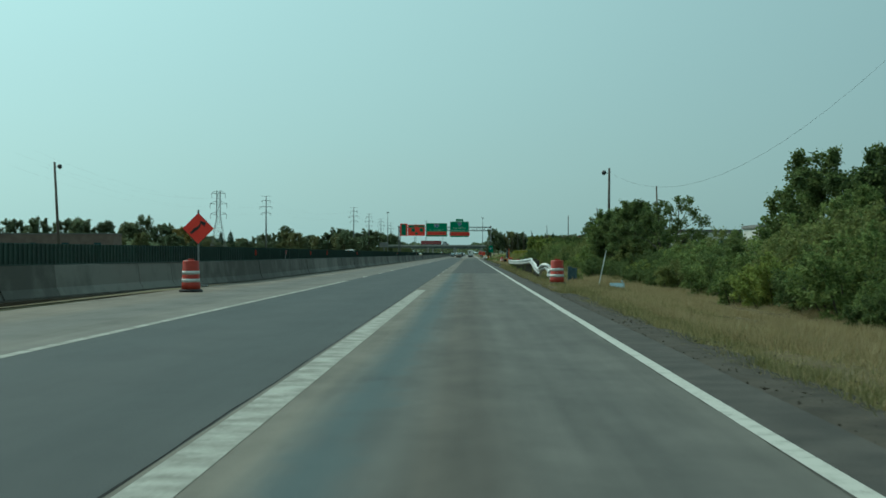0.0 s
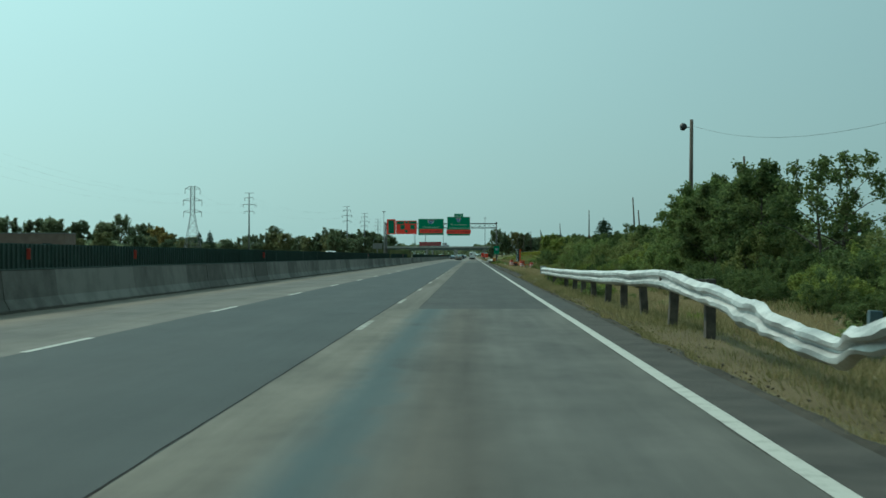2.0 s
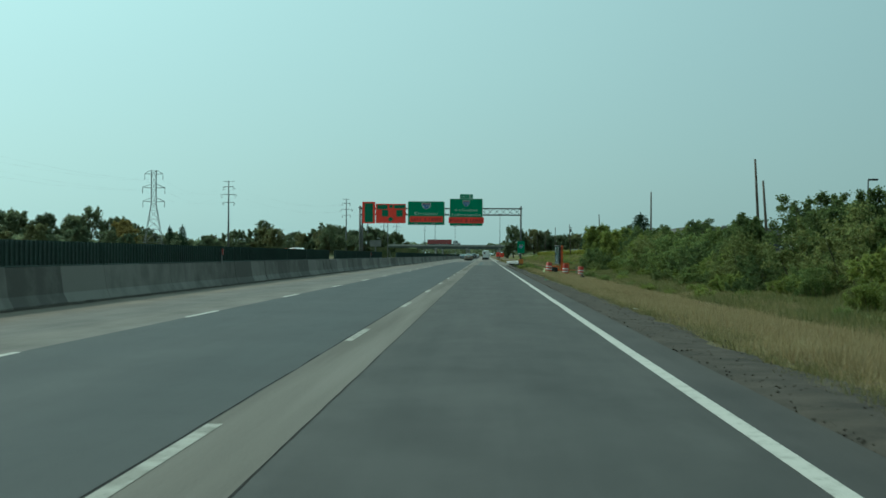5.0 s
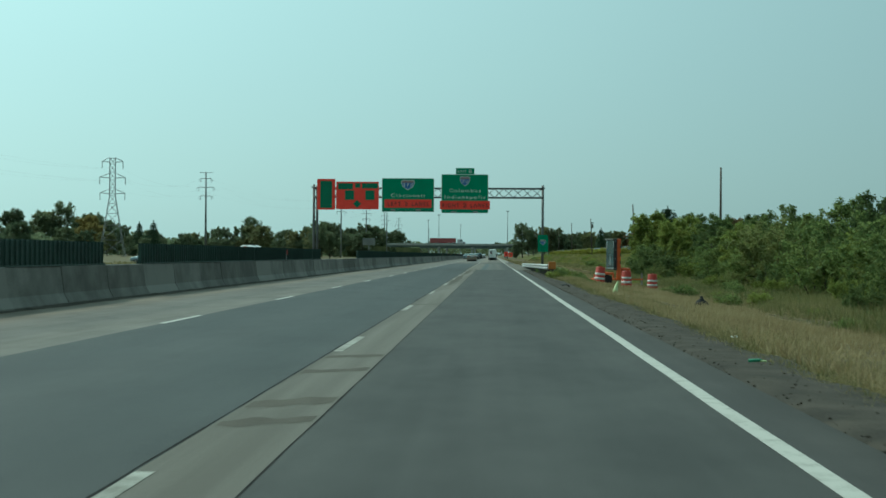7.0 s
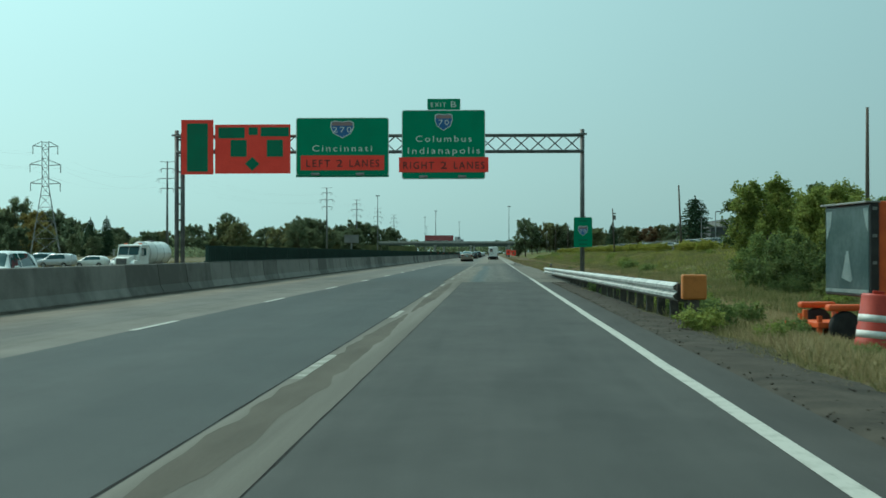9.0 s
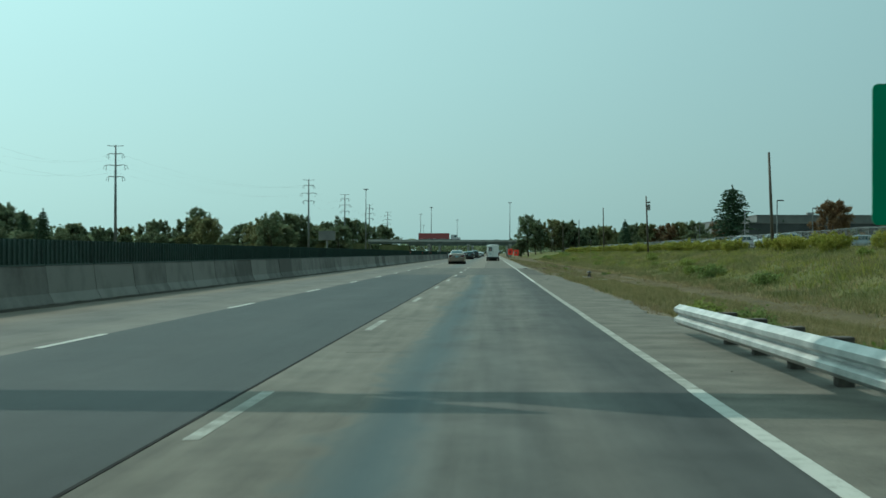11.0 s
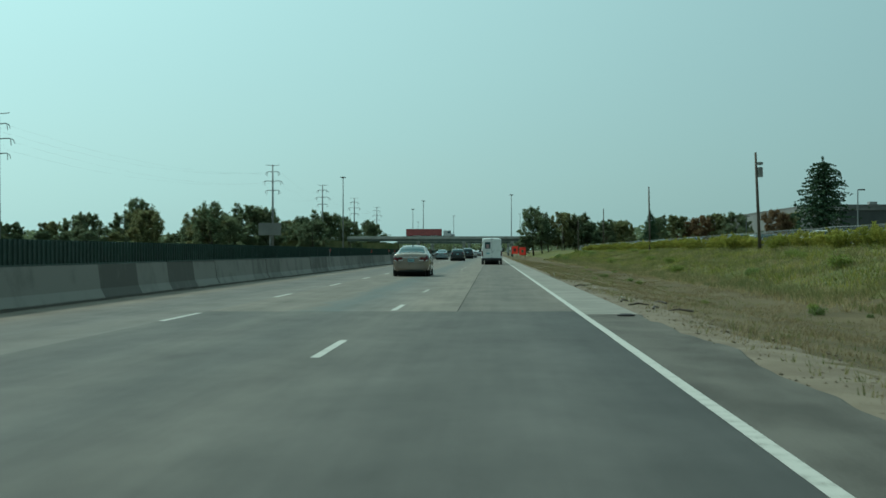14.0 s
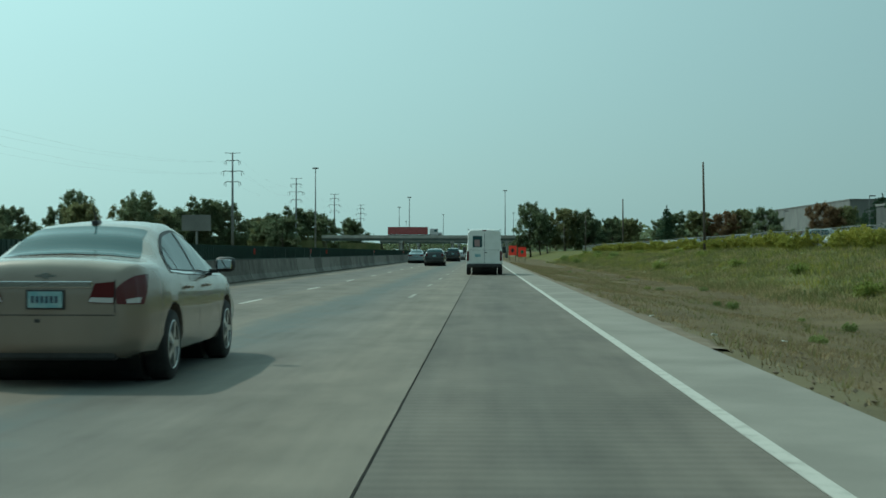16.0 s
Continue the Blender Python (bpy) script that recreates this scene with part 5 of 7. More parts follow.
def lattice_tower(x, y, h):
    t = thing("transmission_tower", "grey steel lattice transmission tower", "pylon", at=pose(x, y, ground_z(x, y), 0, 0, 20))

    def half(z):
        return 3.2 - 2.5 * min(1, z / (h * 0.62)) if z < h * 0.62 else 0.7

    for sx, sy in ((-1, -1), (1, -1), (1, 1), (-1, 1)):
        part("leg", tb([(sx * half(z), sy * half(z), z) for z in (-0.3, h * 0.3, h * 0.62, h)], 0.065, 5), M_TOWER, t)
    zs = [0.0, 0.17 * h, 0.32 * h, 0.44 * h, 0.54 * h, 0.62 * h, 0.7 * h, 0.78 * h, 0.86 * h, 0.94 * h, h]
    for za, zb in zip(zs, zs[1:]):
        a, b = half(za), half(zb)
        for f in range(4):
            m = Matrix.Rotation(radians(90 * f), 4, "Z")
            part("brace", tb([m @ Vector((-a, -a, za)), m @ Vector((b, -b, zb))], 0.032, 4), M_TOWER, t)
            part("brace", tb([m @ Vector((a, -a, za)), m @ Vector((-b, -b, zb))], 0.032, 4), M_TOWER, t)
            part("ring", tb([m @ Vector((-b, -b, zb)), m @ Vector((b, -b, zb))], 0.032, 4), M_TOWER, t)
    for z, w in ((h * 0.96, 2.6), (h * 0.8, 3.2), (h * 0.64, 3.1)):
        for s in (-1, 1):
            part("cross_arm", tb([(s * 0.7, 0, z), (s * w, 0, z + 0.2)], 0.09, 4), M_TOWER, t)
            part("cross_arm", tb([(s * 0.7, 0, z + 1.2), (s * w, 0, z + 0.2)], 0.07, 4), M_TOWER, t)
            part("insulator", tb([(s * w, 0, z + 0.2), (s * w, 0, z - 1.6)], 0.09, 5), M_TOWER, t)


lattice_tower(-97.0, 533.0, 25.2)


def monopole(x, y, h):
    t = thing("transmission_pole", "tall steel transmission pole with curved arms", "pylon", "steel transmission poles", at=pose(x, y, ground_z(x, y)))
    part("shaft", tb([(0, 0, -0.5), (0, 0, h)], [0.42, 0.2], 10), M_TOWER, t, smooth=True)
    part("top_arm", tb([(-2.1, 0, h - 0.1), (0, 0, h - 0.3), (2.1, 0, h - 0.1)], 0.08, 5), M_TOWER, t)
    for z, w in ((h - 2.2, 2.2), (h - 5.0, 3.1), (h - 7.8, 2.3)):
        for s in (-1, 1):
            part("arm", tb([(0, 0, z), (s * w * 0.6, 0, z + 0.15), (s * w * 0.9, 0, z - 0.1), (s * w, 0, z - 0.9)], [0.13, 0.1, 0.08, 0.07], 5), M_TOWER, t)
            part("insulator", tb([(s * w * 0.72, 0, z), (s * w * 0.78, 0, z - 1.2)], 0.07, 5), M_TOWER, t)


MONO = [(-92.3, 626.0, 27.3), (-66.0, 786.0, 27.8), (-66.8, 916, 28.0), (-67.5, 1050, 28), (-68, 1190, 28)]
for p in MONO:
    monopole(*p)
SPAN = [(-97.0, 300.0, 26.0), (-97.0, 533.0, 25.2)] + MONO
for p, q in zip(SPAN, SPAN[1:]):
    for s, dz in ((-2.6, -2.6), (2.6, -2.6), (-3.2, -5.6), (3.2, -5.6)):
        wire("power_line", sag((p[0] + s, p[1], p[2] + dz), (q[0] + s, q[1], q[2] + dz), 3.2), 0.006)


def high_mast(x, y, h):
    t = thing("high_mast_light", "tall slim high-mast highway light", "lamp post", "high-mast lights", at=pose(x, y, ground_z(x, y)))
    part("mast", tb([(0, 0, -0.5), (0, 0, h)], [0.3, 0.13], 10), M_TOWER, t, smooth=True)
    part("lamp_ring", lathe([(0.3, h - 0.5), (0.95, h - 0.4), (0.9, h - 0.1), (0.25, h)], 14), M_TOWER, t)


for x, y, h in ((-49.2, 828, 26.8), (9.0, 1000, 28.0), (-33, 1040, 27), (-46, 1180, 27), (-26, 1320, 27), (20, 1350, 27), (-60, 1500, 26)):
    high_mast(x, y, h)


def street_lamp(x, y, h, side=1):
    t = thing("street_lamp", "slim parking-lot lamp with a box head", "lamp post", "parking-lot lamps", at=pose(x, y, ground_z(x, y)))
    part("pole", tb([(0, 0, -0.3), (0, 0, h)], [0.1, 0.07], 8), M_TOWER, t)
    part("head", bx(0 if side > 0 else -0.9, 0.9 if side > 0 else 0, -0.2, 0.2, h - 0.05, h + 0.12, bevel=0.03), M_BLACK, t)


for x, y, h in ((36, 262, 7.5), (46, 322, 7.5), (39.7, 484, 6.6), (46.6, 547, 7.0), (62, 560, 8), (60, 640, 8), (64, 720, 8)):
    street_lamp(x, y, h)

# ---- overpass ----
def overpass(y, x0, x1, zt, deep, w, label):
    t = thing("overpass", label, "bridge", "overpass bridges", "structure")
    part("deck", bx(x0, x1, y, y + w, zt - 0.95, zt - 0.65), M_BRIDGE, t, "concrete deck")
    for k in (0, 1):
        part("parapet", bx(x0, x1, y + k * (w - 0.3), y + k * (w - 0.3) + 0.3, zt - 0.65, zt, bevel=0.03), M_BRIDGE, t)
    for k in range(5):
        yy = y + 0.8 + k * (w - 1.6) / 4
        part("girder", bx(x0, x1, yy - 0.18, yy + 0.18, zt - 0.95 - deep, zt - 0.954), M_BRIDGE_STEEL, t, "grey-green steel girder")
    for x in (-26.5, -10.0, 7.5):
        if x0 < x < x1:
            part("pier_cap", bx(x - 0.6, x + 0.6, y + 0.3, y + w - 0.3, zt - 1.9 - deep, zt - 0.96 - deep, bevel=0.05), M_BRIDGE, t)
            for k in range(3):
                yy = y + 1.2 + k * (w - 2.4) / 2
                part("pier", tb([(x, yy, -1.5), (x, yy, zt - 1.9 - deep)], 0.45, 12), M_BRIDGE, t, smooth=True)
    for x, s in ((x0, -1), (x1, 1)):
        part("abutment", prism([(x - s * 1.5, -1.5), (x + s * 22, -1.5), (x + s * 22, zt - 1.2), (x, zt - 0.97 - deep), (x - s * 0.2, zt - 1.6 - deep)], y - 1, y + w + 1), M_LEAF_BANK, t, "grassy abutment slope")
    return t


M_LEAF_BANK = mat("grassy_bank", (0.07, 0.09, 0.03), (0.14, 0.14, 0.06), 0.3, 4, 0.95, bump=0.5)
overpass(868, -52, 30, 6.7, 0.75, 10, "pale concrete highway overpass on round piers")
overpass(985, -42, 30, 6.6, 0.8, 11, "second pale highway overpass behind the first")


# ---- buildings ----
def building(label, x0, x1, y0, y1, h, wall_mat, doors=0, base=None):
    z = ground_z((x0 + x1) / 2, y0) if base is None else base
    t = thing("warehouse", label, "building")
    wl = part("wall", bx(x0, x1, y0, y1, z - 1.0, z + h - 0.3), wall_mat, t)
    part("roof", bx(x0 - 0.15, x1 + 0.15, y0 - 0.15, y1 + 0.15, z + h - 0.3, z + h), M_ROOF, t, "flat roof edge")
    n = doors
    for k in range(n):
        u = x0 + (x1 - x0) * (k + 0.5) / n
        part("window", bx(u - 1.1, u + 1.1, y0 - 0.06, y0 - 0.004, z + h * 0.35, z + h * 0.6), M_GLASS, t)
    m = max(2, int((y1 - y0) / 9))
    for k in range(m):
        v = y0 + (y1 - y0) * (k + 0.5) / m
        part("bay_door", bx(x0 - 0.06, x0 - 0.004, v - 1.6, v + 1.6, z, z + min(4, h * 0.55)), M_ROOF, t, "grey loading door")
    if h > 8:
        part("roof_unit", bx(x0 + (x1 - x0) * 0.3, x0 + (x1 - x0) * 0.3 + 2.2, y0 + 2, y0 + 4.5, z + h, z + h + 0.9, bevel=0.05), M_STEEL, t)


building("low white flat-roofed building behind the trees", 27.1, 31.6, 131, 139, 3.4, M_BUILD_WHITE, 2)
building("pale flat-roofed building beyond a parking lot", 53, 66, 350, 380, 4.8, M_BUILD_WHITE, 3)
building("long dark grey warehouse behind a tall conifer", 56, 112, 594, 622, 6.0, M_BUILD_DARK, 0)
building("grey warehouse on the rise beyond trees", 91, 150, 770, 965, 12.4, M_BUILD_GREY, 6)
building("long low brown brick building beyond the far carriageway", -190, -110, 426, 436, 7.2, M_BUILD_BROWN_HAZED, 8)

# ---- chain-link fence beyond the field ----
def chain_fence(x, y0, y1, h):
    t = thing("chain_link_fence", "grey chain-link fence along a parking lot", "fence")
    n = int((y1 - y0) / 3.0)
    post = bpy.data.meshes.new("fence_post")
    pm = tb([(0, 0, -0.3), (0, 0, h + 0.05)], 0.035, 6)
    pm.to_mesh(post)
    pm.free()
    for k in range(n + 1):
        y = y0 + 3.0 * k
        mesh_obj("fence_post", post, M_TOWER, t).location = (x, y, ground_z(x, y))
    rail = [(x, y0 + 3.0 * k, ground_z(x, y0 + 3.0 * k) + h) for k in range(n + 1)]
    part("top_rail", tb(rail, 0.025, 5), M_TOWER, t)
    co, fa = [], []
    k = 0
    y = y0
    while y < y0 + 3.0 * n - h:
        for a, b in ((y, y + h), (y + h, y)):
            za, zb = ground_z(x, a), ground_z(x, b)
            i = len(co)
            co += [(x - 0.004, a, za + 0.05), (x - 0.004, a + 0.03, za + 0.05), (x - 0.004, b + 0.03, zb + h), (x - 0.004, b, zb + h)]
            fa.append((i, i + 1, i + 2, i + 3))
        y += 0.22
    me = bpy.data.meshes.new("wire_mesh")
    me.from_pydata(co, [], fa)
    mesh_obj("wire_mesh", me, M_TOWER, t, "grey wire mesh")


chain_fence(25.5, 330, 780, 1.5)

# ---- billboard among the far trees ----
t = thing("billboard", "blank grey billboard on a single post", "billboard", at=pose(-37.5, 603, ground_z(-37.5)))
part("panel", bx(-1.9, 1.9, -0.15, 0.15, 4.9, 7.0, bevel=0.04), M_ROOF, t)
part("post", tb([(0, 0.3, -0.5), (0, 0.3, 6.8)], 0.16, 10), M_TOWER, t)


# ---- vehicles ----
def lerp_rows(rows, y):
    for a, b in zip(rows, rows[1:]):
        if y <= b[0]:
            k = (y - a[0]) / (b[0] - a[0])
            k = k * k * (3 - 2 * k) * 0.5 + k * 0.5
            return [u + (v - u) * k for u, v in zip(a, b)]
    return list(rows[-1])


def ring_at(rows, y):
    """Half outline of a car's body at y: points (x, z) from the floor's middle to the roof's middle."""
    _, w, zb, zm, wr, zr = lerp_rows(rows, y)
    return [(0, zb), (w * 0.8, zb), (w * 0.95, zb + 0.06), (w, zb + 0.2), (w * 1.01, (zb + zm) / 2 + 0.08), (w * 0.985, zm - 0.1), (w * 0.95, zm),
            (wr + (w * 0.95 - wr) * 0.45, zm + (zr - zm) * 0.52), (wr, zr - (zr - zm) * 0.12 - 0.01), (wr * 0.86, zr - 0.005), (wr * 0.5, zr + 0.02), (0, zr + 0.03)]


def body_point(rows, y, u):
    r = ring_at(rows, y)
    k = min(int(u), len(r) - 2)
    f = u - k
    return Vector((r[k][0] * (1 - f) + r[k + 1][0] * f, y, r[k][1] * (1 - f) + r[k + 1][1] * f))


def car_body(rows, wheels, wr):
    ys = []
    for a, b in zip(rows, rows[1:]):
        n = max(1, int((b[0] - a[0]) / 0.09))
        ys += [a[0] + (b[0] - a[0]) * k / n for k in range(n)]
    ys.append(rows[-1][0])
    bm = bmesh.new()
    loops = []
    for y in ys:
        h = ring_at(rows, y)
        pts = h + [(-x, z) for x, z in reversed(h[1:-1])]
        loops.append([bm.verts.new((x, y, z)) for x, z in pts])
    n = len(loops[0])
    for a, b in zip(loops, loops[1:]):
        for k in range(n):
            bm.faces.new((a[k], a[(k + 1) % n], b[(k + 1) % n], b[k]))
    bm.faces.new(loops[0])
    bm.faces.new(loops[-1][::-1])
    bmesh.ops.recalc_face_normals(bm, faces=bm.faces)
    me = bpy.data.meshes.new("body")
    bm.to_mesh(me)
    bm.free()
    body = new("tmp_body", me)
    cut = bmesh.new()
    for y in wheels:
        for s in (-1, 1):
            bmesh.ops.create_cone(cut, cap_ends=True, segments=28, radius1=wr + 0.06, radius2=wr + 0.06, depth=0.5,
                                  matrix=Matrix.Translation((s * 0.95, y, wr + 0.01)) @ Matrix.Rotation(radians(90), 4, "Y"))
    cme = bpy.data.meshes.new("cut")
    cut.to_mesh(cme)
    cut.free()
    co = new("tmp_cut", cme)
    md = body.modifiers.new("cut", "BOOLEAN")
    md.object, md.operation, md.solver = co, "DIFFERENCE", "EXACT"
    bpy.context.view_layer.update()
    out = bpy.data.meshes.new_from_object(body.evaluated_get(bpy.context.evaluated_depsgraph_get()))
    bpy.data.objects.remove(body)
    bpy.data.objects.remove(co)
    out.materials.clear()
    return out


def patch(rows, y0, y1, u0, u1, side, off=0.008, ny=10, nu=6, trim=None):
    """A sheet lying on the body between two stations and two girth values; side 0 spans both sides."""
    bm = bmesh.new()
    grid = []
    for j in range(ny + 1):
        v = j / ny
        row = []
        for i in range(nu + 1):
            u = u0 + (u1 - u0) * i / nu
            a, b = (trim(i / nu) if trim else (y0, y1))
            p = body_point(rows, a + (b - a) * v, u)
            q = Vector((p.x, 0, p.z - 0.75)).normalized() * off
            row.append(p + q)
        grid.append(row)
    for s in ((1, -1) if side == 0 else (side,)):
        vs = [[bm.verts.new((p.x * s, p.y, p.z)) for p in row] for row in grid]
        for a, b in zip(vs, vs[1:]):
            for k in range(nu):
                bm.faces.new((a[k], a[k + 1], b[k + 1], b[k]))
    if side == 0:
        bmesh.ops.remove_doubles(bm, verts=bm.verts, dist=0.0005)
    bmesh.ops.recalc_face_normals(bm, faces=bm.faces)
    return bm


def wheel(t, x, y, r, width=0.21, spokes=5):
    side = 1 if x > 0 else -1
    m = Matrix.Rotation(radians(90 * side), 4, "Y")
    w = part("wheel", bmesh.new(), M_RUBBER, t)
    w.location = (x, y, r)
    hw = width / 2
    part("tyre", lathe([(r * 0.66, -hw), (r * 0.93, -hw), (r, -hw * 0.7), (r, hw * 0.7), (r * 0.93, hw), (r * 0.68, hw)], 32, m, False), M_RUBBER, w, smooth=True)
    rim = lathe([(r * 0.1, hw * 0.1), (r * 0.58, hw * 0.2), (r * 0.62, hw * 0.95), (r * 0.69, hw * 1.02), (r * 0.69, hw * 0.8)], 32, m, False)
    part("rim", rim, M_BLACK, w)
    bm = bmesh.new()
    for k in range(spokes):
        box(bm, -r * 0.09, r * 0.09, r * 0.05, r * 0.66, hw * 0.55, hw * 1.0, m @ Matrix.Rotation(2 * math.pi * k / spokes, 4, "Z"))
    ring = lathe([(r * 0.6, hw * 0.8), (r * 0.67, hw * 1.05), (r * 0.7, hw * 1.0)], 32, m, False)
    rme = bpy.data.meshes.new("x")
    ring.to_mesh(rme)
    ring.free()
    bm.from_mesh(rme)
    tmp = lathe([(r * 0.16, hw * 0.5), (r * 0.15, hw * 1.05), (0.01, hw * 1.08)], 18, m)
    me = bpy.data.meshes.new("x")
    tmp.to_mesh(me)
    tmp.free()
    bm.from_mesh(me)
    part("spokes", bm, M_ALLOY, w, "bright alloy spokes")
    return w


SEDAN = [  # y, half width, floor, belt, roof half width, roof
    (-2.30, 0.60, 0.40, 0.90, 0.54, 0.94), (-2.285, 0.68, 0.33, 0.97, 0.60, 1.02), (-2.23, 0.765, 0.28, 1.02, 0.68, 1.075), (-2.1, 0.83, 0.25, 1.035, 0.73, 1.10), (-1.75, 0.88, 0.24, 1.03, 0.73, 1.115),
    (-1.5, 0.895, 0.22, 1.01, 0.70, 1.15), (-1.1, 0.90, 0.20, 0.99, 0.62, 1.33), (-0.7, 0.90, 0.20, 0.97, 0.585, 1.435), (-0.1, 0.90, 0.20, 0.955, 0.59, 1.47), (0.4, 0.90, 0.20, 0.94, 0.585, 1.42),
    (0.85, 0.895, 0.20, 0.935, 0.62, 1.25), (1.3, 0.89, 0.20, 0.93, 0.68, 1.04), (1.6, 0.88, 0.22, 0.89, 0.7, 0.97), (2.05, 0.84, 0.24, 0.74, 0.64, 0.82), (2.24, 0.72, 0.28, 0.6, 0.5, 0.66), (2.3, 0.55, 0.34, 0.52, 0.4, 0.56)]
HATCH = [(-2.1, 0.7, 0.4, 0.85, 0.62, 0.9), (-2.06, 0.82, 0.3, 1.0, 0.68, 1.12), (-1.8, 0.87, 0.25, 1.02, 0.66, 1.38), (-1.3, 0.89, 0.22, 1.0, 0.62, 1.5), (0, 0.9, 0.2, 0.97, 0.6, 1.52),
         (0.6, 0.9, 0.2, 0.95, 0.58, 1.42), (1.35, 0.88, 0.2, 0.93, 0.66, 1.02), (1.9, 0.82, 0.24, 0.75, 0.62, 0.82), (2.12, 0.6, 0.32, 0.55, 0.42, 0.6)]
SUV = [(-2.35, 0.75, 0.45, 0.95, 0.68, 1.0), (-2.3, 0.88, 0.38, 1.1, 0.72, 1.3), (-2.15, 0.92, 0.34, 1.12, 0.7, 1.62), (-1.5, 0.95, 0.3, 1.1, 0.68, 1.74), (0, 0.95, 0.28, 1.06, 0.66, 1.75),
       (0.5, 0.95, 0.28, 1.04, 0.64, 1.68), (1.3, 0.94, 0.28, 1.04, 0.74, 1.14), (2.1, 0.9, 0.3, 0.9, 0.7, 0.98), (2.3, 0.74, 0.36, 0.7, 0.55, 0.76)]
VAN = [(-2.95, 0.9, 0.5, 1.3, 0.84, 2.3), (-2.9, 0.94, 0.48, 1.35, 0.86, 2.36), (-1, 0.97, 0.4, 1.38, 0.88, 2.42), (1.0, 0.97, 0.36, 1.34, 0.86, 2.4), (1.6, 0.96, 0.34, 1.25, 0.82, 2.22),
       (2.4, 0.95, 0.34, 1.15, 0.82, 1.35), (2.85, 0.88, 0.36, 0.9, 0.74, 0.98), (2.95, 0.74, 0.4, 0.7, 0.6, 0.76)]


def car(name, label, category, rows, material, wheels, wr, at, rear_glass, side_glass, front_glass, group="", wheel_x=0.79, lamp_z=0.86, shade=None):
    t = thing(name, label, category, group, at=at)
    body = mesh_obj("body", car_body(rows, wheels, wr), material, t, smooth=True)
    body.data.set_sharp_from_angle(angle=radians(38))
    if rear_glass:
        part("rear_window", patch(rows, *rear_glass, 8.15, 11, 0, trim=None), M_GLASS, t, "tinted rear window", True)
    if front_glass:
        part("windscreen", patch(rows, *front_glass, 8.1, 11, 0), M_GLASS, t, "dark windscreen", True)
    for a, b, fa, fb in side_glass:
        for s in (-1, 1):
            part("side_window", patch(rows, a, b, 6.15, 7.95, s, trim=lambda k, a=a, b=b, fa=fa, fb=fb: (a + fa * k, b - fb * k)), M_GLASS, t, "dark side window", True)
    for y in wheels:
        for s in (-1, 1):
            wheel(t, s * wheel_x, y, wr)
    for y in wheels:
        part("wheel_well", tb([(-0.66, y, wr + 0.02), (0.66, y, wr + 0.02)], wr + 0.05, 20), M_BLACK, t)
    return t


def arch_lip(t, rows, y, r, material):
    bm = bmesh.new()
    for s in (-1, 1):
        pts = [(s * 0.905, y + math.cos(radians(a)) * (r + 0.055), r + math.sin(radians(a)) * (r + 0.055)) for a in range(-5, 190, 13)]
        tube(bm, pts, 0.014, 5)
    return part("arch_lip", bm, material, t)


def arch_pane(rows, y0, y1, lo, hi, side, off, mid=-0.12, rear=1.2, front=1.2, n=14):
    """A pane of the side window: its top follows one long arch over the doors."""
    bm = bmesh.new()
    grid = []
    for j in range(n + 1):
        y = y0 + (y1 - y0) * j / n
        k = (mid - y) / rear if y < mid else (y - mid) / front
        top = lo + (hi - lo) * max(0.0, 1 - abs(k) ** (2.6 if y < mid else 1.9)) ** (0.62 if y < mid else 0.8)
        row = []
        for i in range(6):
            p = body_point(rows, y, lo + (top - lo) * i / 5)
            q = p + Vector((p.x, 0, p.z - 0.75)).normalized() * off
            row.append(bm.verts.new((q.x * side, q.y, q.z)))
        grid.append(row)
    for p, q in zip(grid, grid[1:]):
        for i in range(5):
            bm.faces.new((p[i], p[i + 1], q[i + 1], q[i]))
    bmesh.ops.recalc_face_normals(bm, faces=bm.faces)
    return bm


def sedan(at, label, material, name="sedan"):
    t = car(name, label, "car", SEDAN, material, (-1.33, 1.355), 0.325, at, None, (), (0.5, 1.26))
    part("rear_window", patch(SEDAN, -1.64, -0.86, 8.8, 11, 0), M_GLASS, t, "teal tinted rear window", True)
    for s in (-1, 1):
        part("window_surround", arch_pane(SEDAN, -1.32, 1.08, 6.08, 8.05, s, 0.006), M_BLACK, t, "black window surround", True)
        for a, b in ((-1.2, -0.96), (-0.93, -0.24), (-0.16, 0.92)):
            part("side_window", arch_pane(SEDAN, a, b, 6.15, 7.85, s, 0.011, -0.12, 1.14, 1.13), M_GLASS, t, "teal tinted side window", True)
    rear_tail(t, material)
    return t


